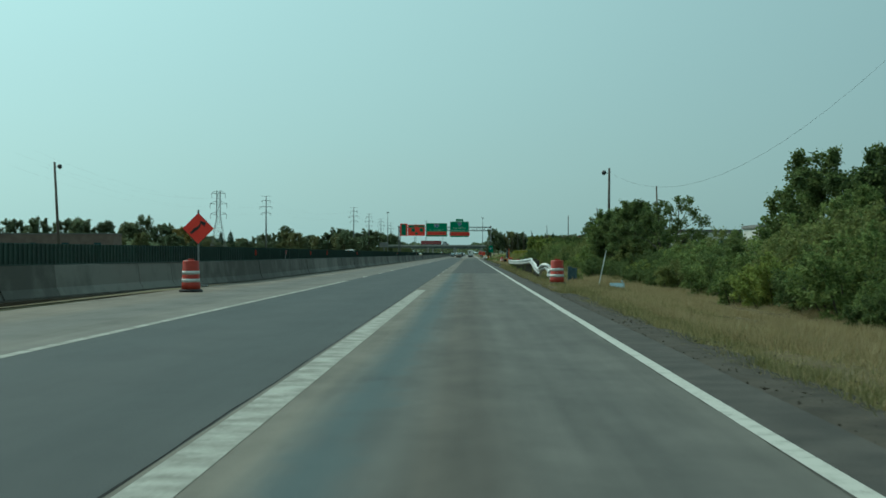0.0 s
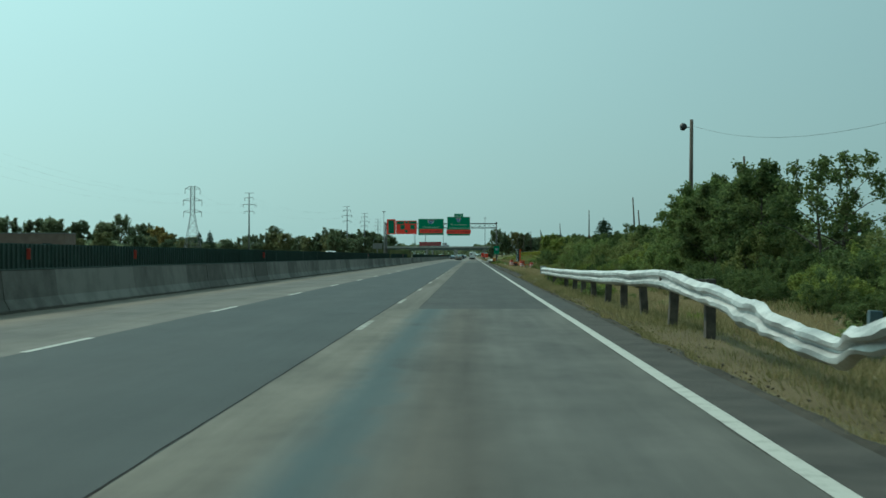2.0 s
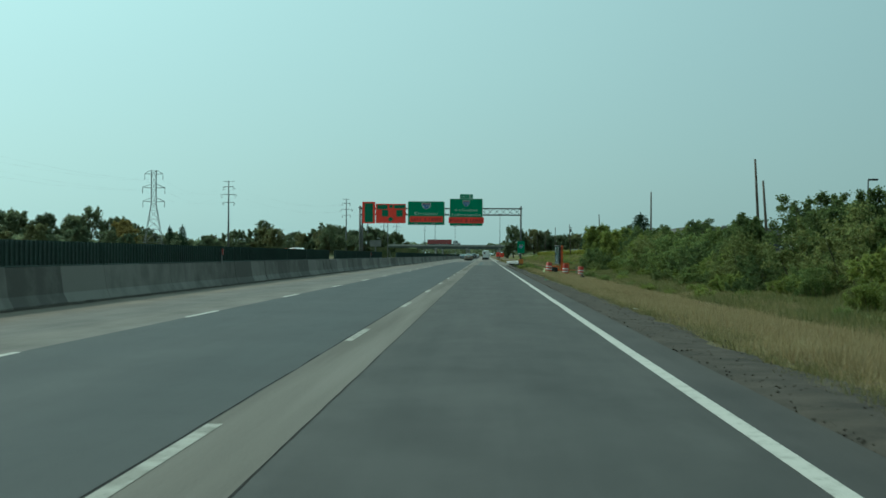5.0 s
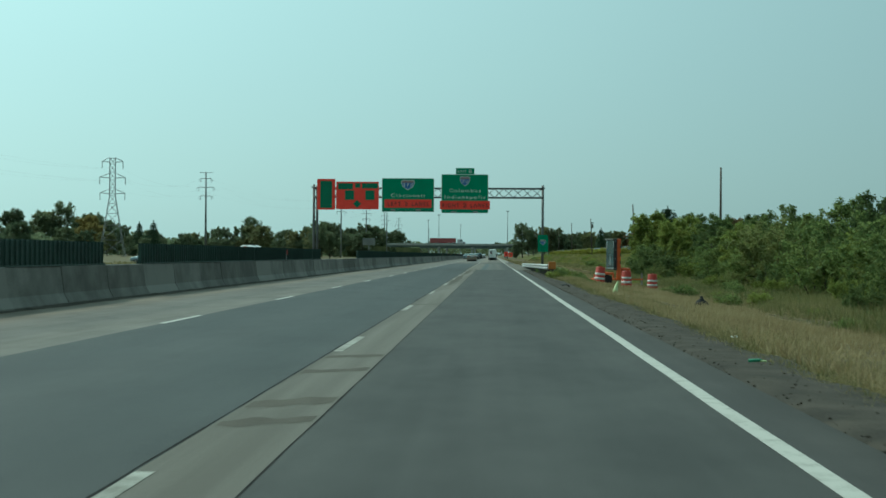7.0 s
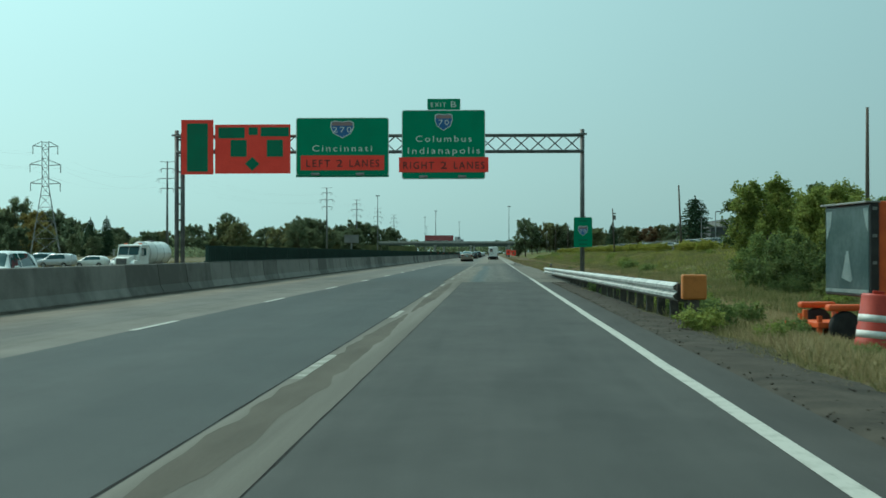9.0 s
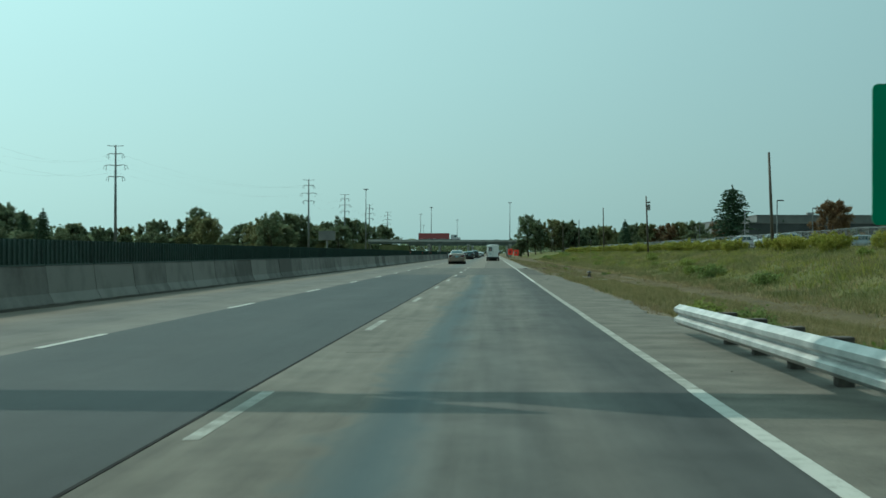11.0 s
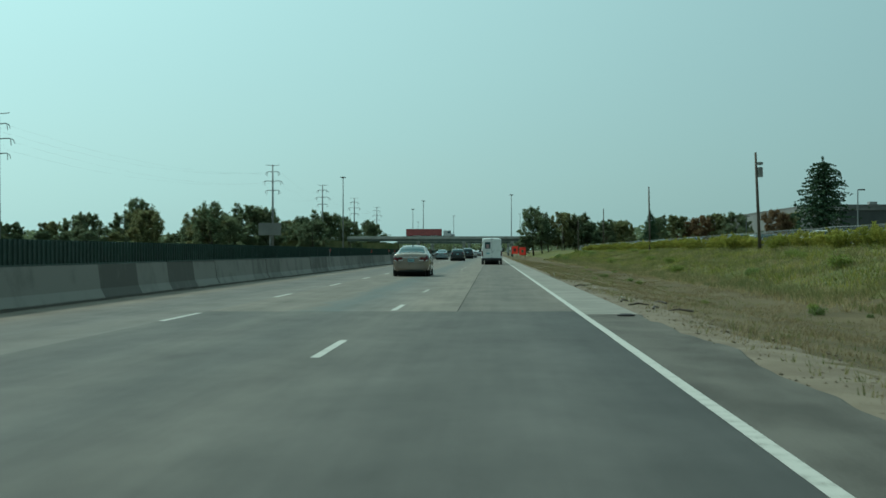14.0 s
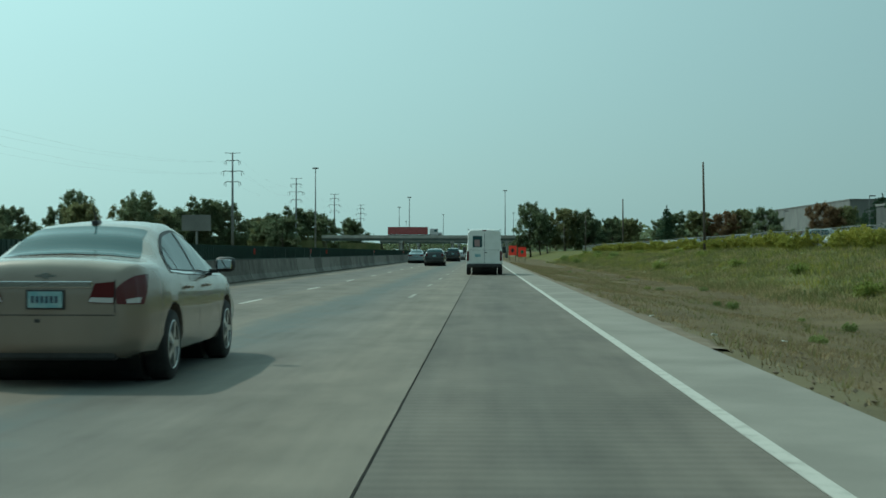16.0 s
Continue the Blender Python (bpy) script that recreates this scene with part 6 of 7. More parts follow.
def rear_tail(t, material):
    for s in (-1, 1):
        lamp = part("tail_light", patch(SEDAN, -2.299, -2.0, 4.0, 5.5, s, 0.012, 44, 6, trim=lambda k: (-2.2995, -2.16 + 0.15 * k)), M_RED_LAMP, t, "red tail light cluster", True)
        part("clear_lens", patch(SEDAN, -2.299, -2.0, 4.06, 4.3, s, 0.016, 44, 2, trim=lambda k: (-2.285, -2.2 + 0.02 * k)), M_CLEAR_LAMP, lamp, "clear lower lens", True)
        inner = part("boot_light", outline([(s * 0.37, 0.745), (s * 0.595, 0.735), (s * 0.6, 0.925), (s * 0.43, 0.91)], -2.312, -2.27), M_RED_LAMP, t, "red tail light on the boot lid")
        part("reverse_lens", outline([(s * 0.375, 0.75), (s * 0.59, 0.742), (s * 0.59, 0.785), (s * 0.395, 0.79)], -2.316, -2.3), M_CLEAR_LAMP, inner, "clear reversing lens")
        part("boot_gap", bx(s * 0.602 - 0.004, s * 0.602 + 0.004, -2.306, -2.27, 0.66, 0.94), M_BLACK, t)
        part("mirror", bx(s * 0.99 - 0.11, s * 0.99 + 0.11, 0.68, 0.8, 0.97, 1.13, bevel=0.055), M_BLACK, t, "rounded dark door mirror", True)
        part("mirror_glass", bx(s * 0.99 - 0.075, s * 0.99 + 0.075, 0.672, 0.679, 1.0, 1.1, bevel=0.003), M_MIRROR, t, "mirror glass")
        part("mirror_arm", bx(s * 0.86 - 0.08, s * 0.86 + 0.08, 0.72, 0.78, 0.96, 1.0, bevel=0.01), M_BLACK, t)
        for y0 in (0.12, -0.78):
            part("door_handle", bx(s * 0.912 - 0.02, s * 0.912 + 0.02, y0, y0 + 0.17, 0.83, 0.86, bevel=0.009), material, t)
        part("sill_trim", patch(SEDAN, -1.3, 1.06, 5.98, 6.08, s, 0.01, 16, 1), M_CHROME, t, "bright window sill trim")
        for y0, y1 in ((-0.21, -0.198), (0.9, 0.912), (-1.0, -0.99)):
            part("door_gap", patch(SEDAN, y0, y1, 3.1, 5.98, s, 0.002, 1, 8), M_BLACK, t)
    part("chrome_bar", bx(-0.41, 0.41, -2.322, -2.29, 0.872, 0.93, bevel=0.008), M_CHROME, t, "chrome boot bar")
    part("badge", outline([(-0.09, 0.985), (-0.03, 0.985), (-0.03, 1.0), (0.03, 1.0), (0.03, 0.985), (0.09, 0.985), (0.09, 0.965), (0.03, 0.965), (0.03, 0.95), (-0.03, 0.95), (-0.03, 0.965), (-0.09, 0.965)], -2.305, -2.22), M_CHROME, t, "plain cross-shaped badge")
    frame_ = part("plate_frame", bx(-0.17, 0.17, -2.318, -2.28, 0.685, 0.855, bevel=0.006), M_BLACK, t, "dark plate frame")
    p = part("number_plate", bx(-0.15, 0.15, -2.323, -2.319, 0.7, 0.84, bevel=0.0015), M_PLATE, t, "pale blue number plate")
    for k in range(6):
        part("plate_bar", bx(-0.12 + k * 0.041, -0.095 + k * 0.041, -2.326, -2.3235, 0.74, 0.8), M_PLATE_DARK, p)
    part("bumper_seam", bx(-0.6, 0.6, -2.303, -2.28, 0.632, 0.64), M_BLACK, t)
    part("tow_cover", bx(-0.1, -0.05, -2.304, -2.28, 0.57, 0.6, bevel=0.004), M_BLACK, t)
    part("lower_bumper", bx(-0.6, 0.6, -2.26, -2.15, 0.24, 0.36, bevel=0.03), M_BLACK, t, "dark lower bumper")
    part("antenna", tb([(0, -0.72, 1.45), (0, -0.86, 1.63)], [0.012, 0.004], 6), M_BLACK, t)
    part("antenna_fin", bx(-0.03, 0.03, -0.8, -0.64, 1.44, 1.49, bevel=0.012), M_BLACK, t)


sedan(pose(-3.72, 436.65, 0), "champagne gold four-door sedan in the middle lane", M_GOLD)
sedan(pose(-7.3, 575.5, 0), "pale blue four-door sedan driving beside the barrier", M_BLUECAR)


def plain_tail(t, rows, zl, w):
    yb = rows[0][0]
    for s in (-1, 1):
        part("tail_light", bx(s * w - 0.09, s * w + 0.09, yb - 0.03, yb + 0.1, zl, zl + 0.24, bevel=0.03), M_RED_LAMP, t, "red tail light")
        part("mirror", bx(s * (rows[3][1] + 0.1) - 0.09, s * (rows[3][1] + 0.1) + 0.09, 0.7, 0.8, 1.0, 1.16, bevel=0.03), M_BLACK, t)
    part("bumper", bx(-w - 0.02, w + 0.02, yb - 0.07, yb + 0.1, 0.38, 0.56, bevel=0.04), M_BLACK, t, "dark rear bumper")
    part("number_plate", bx(-0.15, 0.15, yb - 0.04, yb + 0.05, zl - 0.05, zl + 0.1, bevel=0.006), M_PLATE, t)


c = car("hatchback", "dark small hatchback in the middle lane", "car", HATCH, M_DARKCAR, (-1.25, 1.3), 0.32, pose(-4.2, 544.8, 0), (-2.03, -1.6), ((-1.5, -0.3, 0.25, 0.0), (-0.25, 1.0, 0, 0.5)), (0.62, 1.3))
plain_tail(c, HATCH, 0.86, 0.68)
c = car("sport_utility_vehicle", "dark sport utility vehicle far ahead", "car", SUV, M_DARKCAR, (-1.4, 1.4), 0.37, pose(-3.95, 605.5, 0), (-2.26, -2.0), ((-1.9, -0.4, 0.15, 0), (-0.3, 1.0, 0, 0.5)), (0.55, 1.25), wheel_x=0.82)
plain_tail(c, SUV, 1.0, 0.74)


def cargo_van():
    t = car("cargo_van", "white cargo van with a small rear window", "van", VAN, M_WHITECAR, (-1.75, 1.8), 0.35, pose(0.1, 498.0, 0), None, ((0.95, 1.55, 0.05, 0.12),), (1.72, 2.36), wheel_x=0.84)
    y = -2.95
    part("door_gap", bx(-0.008, 0.008, y - 0.006, y + 0.01, 0.62, 2.2), M_BLACK, t)
    d = part("rear_door_window", bx(-0.62, -0.12, y - 0.014, y + 0.02, 1.45, 2.05, bevel=0.01), M_GLASS, t, "dark rear door window")
    part("red_paper", bx(-0.52, -0.24, y - 0.02, y - 0.0145, 1.5, 1.85), M_SHIELD_RED, d, "faded red notice in the window")
    part("door_seam", bx(-0.8, 0.8, y - 0.006, y + 0.01, 1.3, 1.312), M_BLACK, t)
    part("bumper", bx(-0.88, 0.88, y - 0.12, y + 0.1, 0.4, 0.6, bevel=0.03), M_BLACK, t, "black rear bumper")
    part("number_plate", bx(-0.5, -0.2, y - 0.02, y + 0.02, 0.95, 1.1), M_PLATE, t)
    for s in (-1, 1):
        part("tail_light", bx(s * 0.86 - 0.06, s * 0.86 + 0.06, y - 0.03, y + 0.1, 0.75, 1.25, bevel=0.02), M_RED_LAMP, t, "tall red tail light")
        part("mirror", bx(s * 1.1 - 0.1, s * 1.1 + 0.1, 1.7, 1.85, 1.15, 1.5, bevel=0.04), M_BLACK, t)
        part("rain_gutter", bx(s * 0.85 - 0.02, s * 0.85 + 0.02, -2.8, 1.0, 2.38, 2.41), M_STEEL, t)
    part("handle", bx(0.03, 0.14, y - 0.04, y, 1.15, 1.2, bevel=0.01), M_BLACK, t)
    part("hinge", bx(0.84, 0.9, y - 0.02, y + 0.03, 1.8, 1.9), M_BLACK, t)
    part("top_light", bx(-0.1, 0.1, y - 0.02, y + 0.05, 2.3, 2.36, bevel=0.01), M_RED_LAMP, t)


cargo_van()
for x, y, m, rows, lab in ((-3.7, 640, M_SILVER, HATCH, "silver car in the far traffic"), (-7.4, 660, M_DARKCAR, HATCH, "dark car in the far traffic"), (0.1, 700, M_DARKCAR, SUV, "dark sport utility vehicle in the far traffic"),
                           (-3.6, 760, M_SILVER, HATCH, "silver car in the far traffic"), (-7.2, 780, M_WHITECAR, SUV, "white sport utility vehicle in the far traffic")):
    c = car("car", lab, "car", rows, m, (-1.3, 1.3), 0.33, pose(x, y, 0), None, ((-1.5, 1.0, 0.25, 0.5),), (0.62, 1.3), "far traffic")
    plain_tail(c, rows, 0.9, 0.68)

# opposite carriageway
c = car("sport_utility_vehicle", "white sport utility vehicle on the opposite carriageway", "car", SUV, M_WHITECAR, (-1.4, 1.4), 0.37, pose(-18.9, 287.5, -0.5, 0, 3, 180), (-2.26, -2.0), ((-1.9, -0.4, 0.15, 0), (-0.3, 1.0, 0, 0.5)), (0.55, 1.25), wheel_x=0.82)
for u in (-1, 1):
    part("headlight", bx(u * 0.66 - 0.16, u * 0.66 + 0.16, 2.2, 2.3, 0.72, 0.86, bevel=0.02), M_CLEAR_LAMP, c)
    part("mirror", bx(u * 1.04 - 0.09, u * 1.04 + 0.09, 0.7, 0.8, 1.0, 1.16, bevel=0.03), M_WHITECAR, c)


def side_prism(profile, x0, x1, bevel=0.05):
    """A y-z outline drawn out across x, with rounded edges."""
    bm = bmesh.new()
    p = [bm.verts.new((x0, y, z)) for y, z in profile]
    q = [bm.verts.new((x1, y, z)) for y, z in profile]
    bm.faces.new(p), bm.faces.new(q[::-1])
    n = len(profile)
    for k in range(n):
        bm.faces.new((p[k], q[k], q[(k + 1) % n], p[(k + 1) % n]))
    bmesh.ops.recalc_face_normals(bm, faces=bm.faces)
    bmesh.ops.bevel(bm, geom=list(bm.edges), offset=bevel, segments=3, affect="EDGES", profile=0.5)
    return bm


def tanker():
    t = thing("tanker_truck", "white tanker truck on the opposite carriageway", "truck", at=pose(-32.0, 360.0, -0.75, 0, 0, 168))
    part("hood", side_prism([(2.1, 0.85), (3.5, 0.85), (3.62, 1.0), (3.6, 1.5), (3.4, 1.62), (2.1, 1.82)], -0.7, 0.7, 0.1), M_WHITECAR, t)
    g = part("grille", bx(-0.5, 0.5, 3.58, 3.66, 0.95, 1.5, bevel=0.02), M_STEEL, t, "grey grille")
    for k in range(5):
        part("grille_bar", bx(-0.46, 0.46, 3.655, 3.675, 1.0 + k * 0.1, 1.04 + k * 0.1), M_BLACK, g)
    part("cab", side_prism([(0.5, 0.85), (2.35, 0.85), (2.35, 1.75), (2.02, 2.62), (1.8, 2.74), (0.5, 2.74)], -1.12, 1.12, 0.1), M_WHITECAR, t)
    part("windscreen", box(bmesh.new(), -0.98, 0.98, -0.012, 0.012, 0.0, 0.78, Matrix.Translation((0, 2.345, 1.8)) @ Matrix.Rotation(radians(20.8), 4, "X"), 0.005), M_GLASS, t, "dark two-part windscreen")
    part("screen_bar", box(bmesh.new(), -0.02, 0.02, -0.016, 0.022, 0.0, 0.78, Matrix.Translation((0, 2.345, 1.8)) @ Matrix.Rotation(radians(20.8), 4, "X")), M_WHITECAR, t)
    part("sun_visor", bx(-1.0, 1.0, 2.0, 2.3, 2.6, 2.66, bevel=0.02), M_WHITECAR, t)
    for s in (-1, 1):
        part("side_window", bx(s * 1.12 - 0.015, s * 1.12 + 0.015, 1.05, 1.95, 1.75, 2.4, bevel=0.01), M_GLASS, t)
        part("mirror", bx(s * 1.42 - 0.1, s * 1.42 + 0.1, 2.25, 2.33, 1.7, 2.3, bevel=0.03), M_STEEL, t)
        part("mirror_bracket", bx(min(s * 1.1, s * 1.4), max(s * 1.1, s * 1.4), 2.26, 2.3, 2.22, 2.26), M_STEEL, t)
        part("fender", side_prism([(2.25, 0.75), (2.45, 1.2), (2.9, 1.36), (3.35, 1.25), (3.6, 0.95), (3.6, 0.75)], min(s * 0.68, s * 1.18), max(s * 0.68, s * 1.18), 0.06), M_WHITECAR, t)
        part("headlight", bx(s * 0.93 - 0.16, s * 0.93 + 0.16, 3.56, 3.63, 0.86, 1.06, bevel=0.02), M_CLEAR_LAMP, t)
        part("side_tank", tb([(s * 0.98, -0.2, 0.72), (s * 0.98, 1.1, 0.72)], 0.3, 16), M_CHROME, t, "bright fuel tank", True)
        for y in (2.9, -2.4, -3.7):
            w = part("wheel", lathe([(0.25, -0.14), (0.5, -0.14), (0.52, 0.0), (0.5, 0.14), (0.25, 0.14)], 22, Matrix.Rotation(radians(90), 4, "Y")), M_RUBBER, t, smooth=True)
            w.location = (s * 0.95, y, 0.52)
            part("hub", lathe([(0.24, -0.1), (0.24, 0.1)], 16, Matrix.Rotation(radians(90), 4, "Y")), M_WHITECAR, w)
    part("bumper", bx(-1.18, 1.18, 3.58, 3.84, 0.42, 0.76, bevel=0.05), M_WHITECAR, t)
    tank = part("tank", lathe([(0.3, -4.6), (0.95, -4.5), (1.08, -4.3), (1.08, 0.0), (0.95, 0.15), (0.3, 0.2)], 26, Matrix.Translation((0, 0, 1.95)) @ Matrix.Rotation(radians(-90), 4, "X")), M_WHITECAR, t, "white round tank", True)
    for y in (-4.2, -2.8, -1.4, 0.0):
        part("tank_hoop", lathe([(1.085, -0.04), (1.1, 0.0), (1.085, 0.04)], 26, Matrix.Translation((0, y, 1.95)) @ Matrix.Rotation(radians(-90), 4, "X"), False), M_STEEL, tank)
    part("hatch", tb([(0, -2.2, 3.0), (0, -2.2, 3.16)], 0.3, 14), M_STEEL, tank)
    part("chassis", bx(-0.45, 0.45, -4.6, 3.4, 0.6, 0.85), M_BLACK, t)
    for x in (-0.7, 0.7):
        part("beacon", bx(x - 0.14, x + 0.14, 1.2, 1.45, 2.74, 2.86, bevel=0.04), M_ORANGE_PAINT, t)


tanker()

# truck on the overpass
t = thing("semi_truck", "truck with a long maroon trailer on the overpass", "truck", at=pose(-23.5, 873, 6.05))
part("trailer", bx(-7.5, 5.5, -1.25, 1.25, 1.0, 3.4, bevel=0.05), M_MAROON, t, "maroon box trailer")
part("cab", bx(6.1, 8.8, -1.2, 1.2, 0.7, 2.9, bevel=0.25), M_SILVER, t)
part("hood", bx(8.7, 10.2, -1.0, 1.0, 0.7, 1.7, bevel=0.25), M_SILVER, t)
part("cab_window", bx(7.6, 8.5, -1.22, -1.2, 1.8, 2.5), M_GLASS, t)
part("chassis", bx(-7.5, 9.5, -0.4, 0.4, 0.6, 0.95), M_BLACK, t)
for x in (-6.5, -5.2, 4.8, 6.1, 9.3):
    part("wheel", tb([(x, -1.2, 0.5), (x, 1.2, 0.5)], 0.5, 18), M_RUBBER, t)

# parked cars beyond the field
rng = random.Random(11)
proto = {}
for k, m in enumerate((M_WHITECAR, M_SILVER, M_DARKCAR, M_BLUECAR)):
    rows = (HATCH, SUV)[k % 2]
    c = car("parked_car", ("white", "silver", "dark", "pale blue")[k] + " car parked in the lot beyond the field", "car", rows, m, (-1.3, 1.3), 0.33, pose(44, 300 + 3 * k, ground_z(44, 300)), None, ((-1.5, 1.0, 0.25, 0.5),), (0.62, 1.3), "parked cars")
    proto[k] = c
for k in range(54):
    y = 452 + k * 8.0 + rng.uniform(-2, 2)
    x = 36 + rng.choice((0, 7, 13)) + rng.uniform(-0.4, 0.4)
    copy_thing(proto[rng.randrange(4)], pose(x, y, ground_z(x, y), 0, 0, 90 + rng.uniform(-4, 4)))

for k in range(12):
    x, y = 45.5 + 6.5 * (k % 2) + rng.uniform(-0.5, 0.5), 304 + k * 3.1
    copy_thing(proto[rng.randrange(4)], pose(x, y, ground_z(x, y), 0, 0, 90 + rng.uniform(-4, 4)))
for x, y, k in ((-53.0, 402, 1), (-51.0, 410, 0), (-48.5, 415, 2), (-57.0, 408, 3)):
    copy_thing(proto[k], pose(x, y, ground_z(x, y), 0, 0, 84))

# ---- trees and shrubs ----
def leaf_mesh(name, centres, sizes, material, seed, droop=0.35):
    """Many small leaves, each a bent quad, at the given places."""
    r = np.random.RandomState(seed)
    n = len(centres)
    c = np.asarray(centres)
    a = r.normal(size=(n, 3))
    a[:, 2] *= 0.6
    a /= np.linalg.norm(a, axis=1)[:, None] + 1e-9
    b = np.cross(a, r.normal(size=(n, 3)))
    b /= np.linalg.norm(b, axis=1)[:, None] + 1e-9
    s = np.asarray(sizes)[:, None]
    v = np.empty((n, 4, 3))
    v[:, 0], v[:, 1], v[:, 2], v[:, 3] = c - a * s * 0.7, c + b * s * 0.42, c + a * s * 0.7, c - b * s * 0.42
    v[:, 0, 2] -= droop * s[:, 0] * 0.3
    me = bpy.data.meshes.new(name)
    me.from_pydata(v.reshape(-1, 3).tolist(), [], np.arange(n * 4).reshape(n, 4).tolist())
    me.materials.append(material)
    return me


def twigs_of(form, seed):
    """Grows a plant as segments. Returns limbs, each a list of points with radii, and leafy twigs as pairs of points."""
    kind, h, w, base = form
    rg = random.Random(seed)
    limbs, twigs = [], []

    def spread_dir(d, angle):
        """A direction that leans away from d by an angle, in a random sense."""
        side = d.cross(Vector((rg.gauss(0, 1), rg.gauss(0, 1), rg.gauss(0, 1)))).normalized()
        return (d * math.cos(angle) + side * math.sin(angle)).normalized()

    def leafy(p, d, length, levels):
        """A side branch that forks into twigs."""
        if levels == 0:
            q = p + d * length * 0.5
            e = (d + Vector((rg.uniform(-0.3, 0.3), rg.uniform(-0.3, 0.3), rg.uniform(-0.25, 0.2)))).normalized()
            twigs.append((p, q))
            twigs.append((q, q + e * length * 0.5))
            return
        n = rg.randint(5, 7)
        for k in range(n):
            f = 0.25 + 0.75 * (k + rg.random()) / n
            leafy(p + d * length * f, spread_dir((d + Vector((0, 0, 0.25))).normalized(), rg.uniform(0.4, 1.05)), length * rg.uniform(0.38, 0.6) * (1.15 - 0.45 * f), levels - 1)
        twigs.append((p + d * length * 0.5, p + d * length))

    if kind == "shrub":
        stems = 15
        for k in range(stems):
            a = 2.4 * k + rg.uniform(-0.5, 0.5)
            out = math.sqrt((k + 0.5) / stems)
            root = Vector((math.cos(a) * w * 0.45 * out, math.sin(a) * w * 0.45 * out, 0))
            top = h * rg.uniform(0.62, 1.0) * (1.0 - 0.42 * out * out)
            tip = root + Vector((math.cos(a) * w * 0.62 * out * rg.uniform(0.6, 1.2), math.sin(a) * w * 0.62 * out * rg.uniform(0.6, 1.2), top))
            mid = root.lerp(tip, 0.5) + Vector((rg.uniform(-0.1, 0.1), rg.uniform(-0.1, 0.1), 0.06 * h))
            limbs.append(([root - Vector((0, 0, 0.3)), mid, tip], [0.02 * h / 2, 0.013 * h / 2, 0.004]))
            for j in range(9):
                f = (j + rg.random()) / 9
                p = root.lerp(mid, f * 2) if f < 0.5 else mid.lerp(tip, f * 2 - 1)
                d = ((tip - root).normalized() * 0.7 + Vector((math.cos(a) * 0.3, math.sin(a) * 0.3, 0.0))).normalized()
                leafy(p, spread_dir(d, rg.uniform(0.5, 1.5)), h * rg.uniform(0.13, 0.24), 1)
            twigs.append((mid, tip))
            twigs.append((tip, tip + Vector((rg.uniform(-0.1, 0.1), rg.uniform(-0.1, 0.1), h * rg.uniform(0.05, 0.14)))))
    else:
        top = Vector((rg.uniform(-0.06, 0.06) * h, rg.uniform(-0.06, 0.06) * h, h * 0.95))
        r0 = h * 0.02
        limbs.append(([Vector((0, 0, -0.4)), top * 0.35 + Vector((0.04 * h * rg.uniform(-1, 1), 0.04 * h * rg.uniform(-1, 1), 0)), top * 0.7, top], [r0, r0 * 0.75, r0 * 0.4, r0 * 0.08]))
        count = 11 if kind == "open" else 19
        for k in range(count):
            f = (k + rg.uniform(0.2, 0.8)) / count
            z = base + (h * 0.93 - base) * f
            a = 2.4 * k + rg.uniform(-0.6, 0.6)
            prof = (0.5 + 1.1 * f - 1.35 * f * f) * 1.35 if kind == "tree" else 0.6 + 0.5 * (1 - f)
            ln = w * prof * rg.uniform(0.7, 1.15) + 0.12 * w
            rise = rg.uniform(0.2, 0.6) + 0.6 * f
            p = Vector((top.x * z / h, top.y * z / h, z))
            d = Vector((math.cos(a), math.sin(a), rise)).normalized()
            tip = p + d * ln
            mid = p.lerp(tip, 0.5) + Vector((0, 0, 0.07 * ln))
            limbs.append(([p, mid, tip], [r0 * 0.42 * (1.1 - f), r0 * 0.25 * (1.1 - f), r0 * 0.06]))
            n = 5 if kind == "open" else 8
            for j in range(n):
                g = 0.25 + 0.75 * (j + rg.random()) / n if kind == "tree" else 0.5 + 0.5 * (j + rg.random()) / n
                q = p.lerp(mid, g * 2) if g < 0.5 else mid.lerp(tip, g * 2 - 1)
                leafy(q, spread_dir(d, rg.uniform(0.4, 1.2)), ln * rg.uniform(0.26, 0.46) * (1.2 - 0.5 * g) + 0.05 * h * rg.random(), 1)
    return limbs, twigs


def tree_proto(name, label, category, form, n, leaf, material, seed, group, at):
    """A plant of kind tree, open or shrub (kind, height, half width, lowest limb), its leaves set along forking twigs."""
    t = thing(name, label, category, group, at=at)
    limbs, twigs = twigs_of(form, seed)
    bm = bmesh.new()
    for pts, radii in limbs:
        tube(bm, pts, radii, 6)
    part("trunk", bm, M_BARK, t, "grey-brown trunk and limbs")
    r = np.random.RandomState(seed + 1)
    p = np.array([a[:] for a, b in twigs])
    q = np.array([b[:] for a, b in twigs])
    ln = np.linalg.norm(q - p, axis=1)
    k = r.choice(len(twigs), size=n, p=ln / ln.sum())
    f = r.uniform(size=(n, 1)) ** 0.8
    pts = p[k] + (q[k] - p[k]) * f + r.normal(size=(n, 3)) * leaf * 0.8
    pts[:, 2] = np.maximum(pts[:, 2], leaf * 0.4)
    mesh_obj("crown", leaf_mesh("crown", pts, leaf * r.uniform(0.6, 1.35, size=n), material, seed + 2), material, t)
    return t


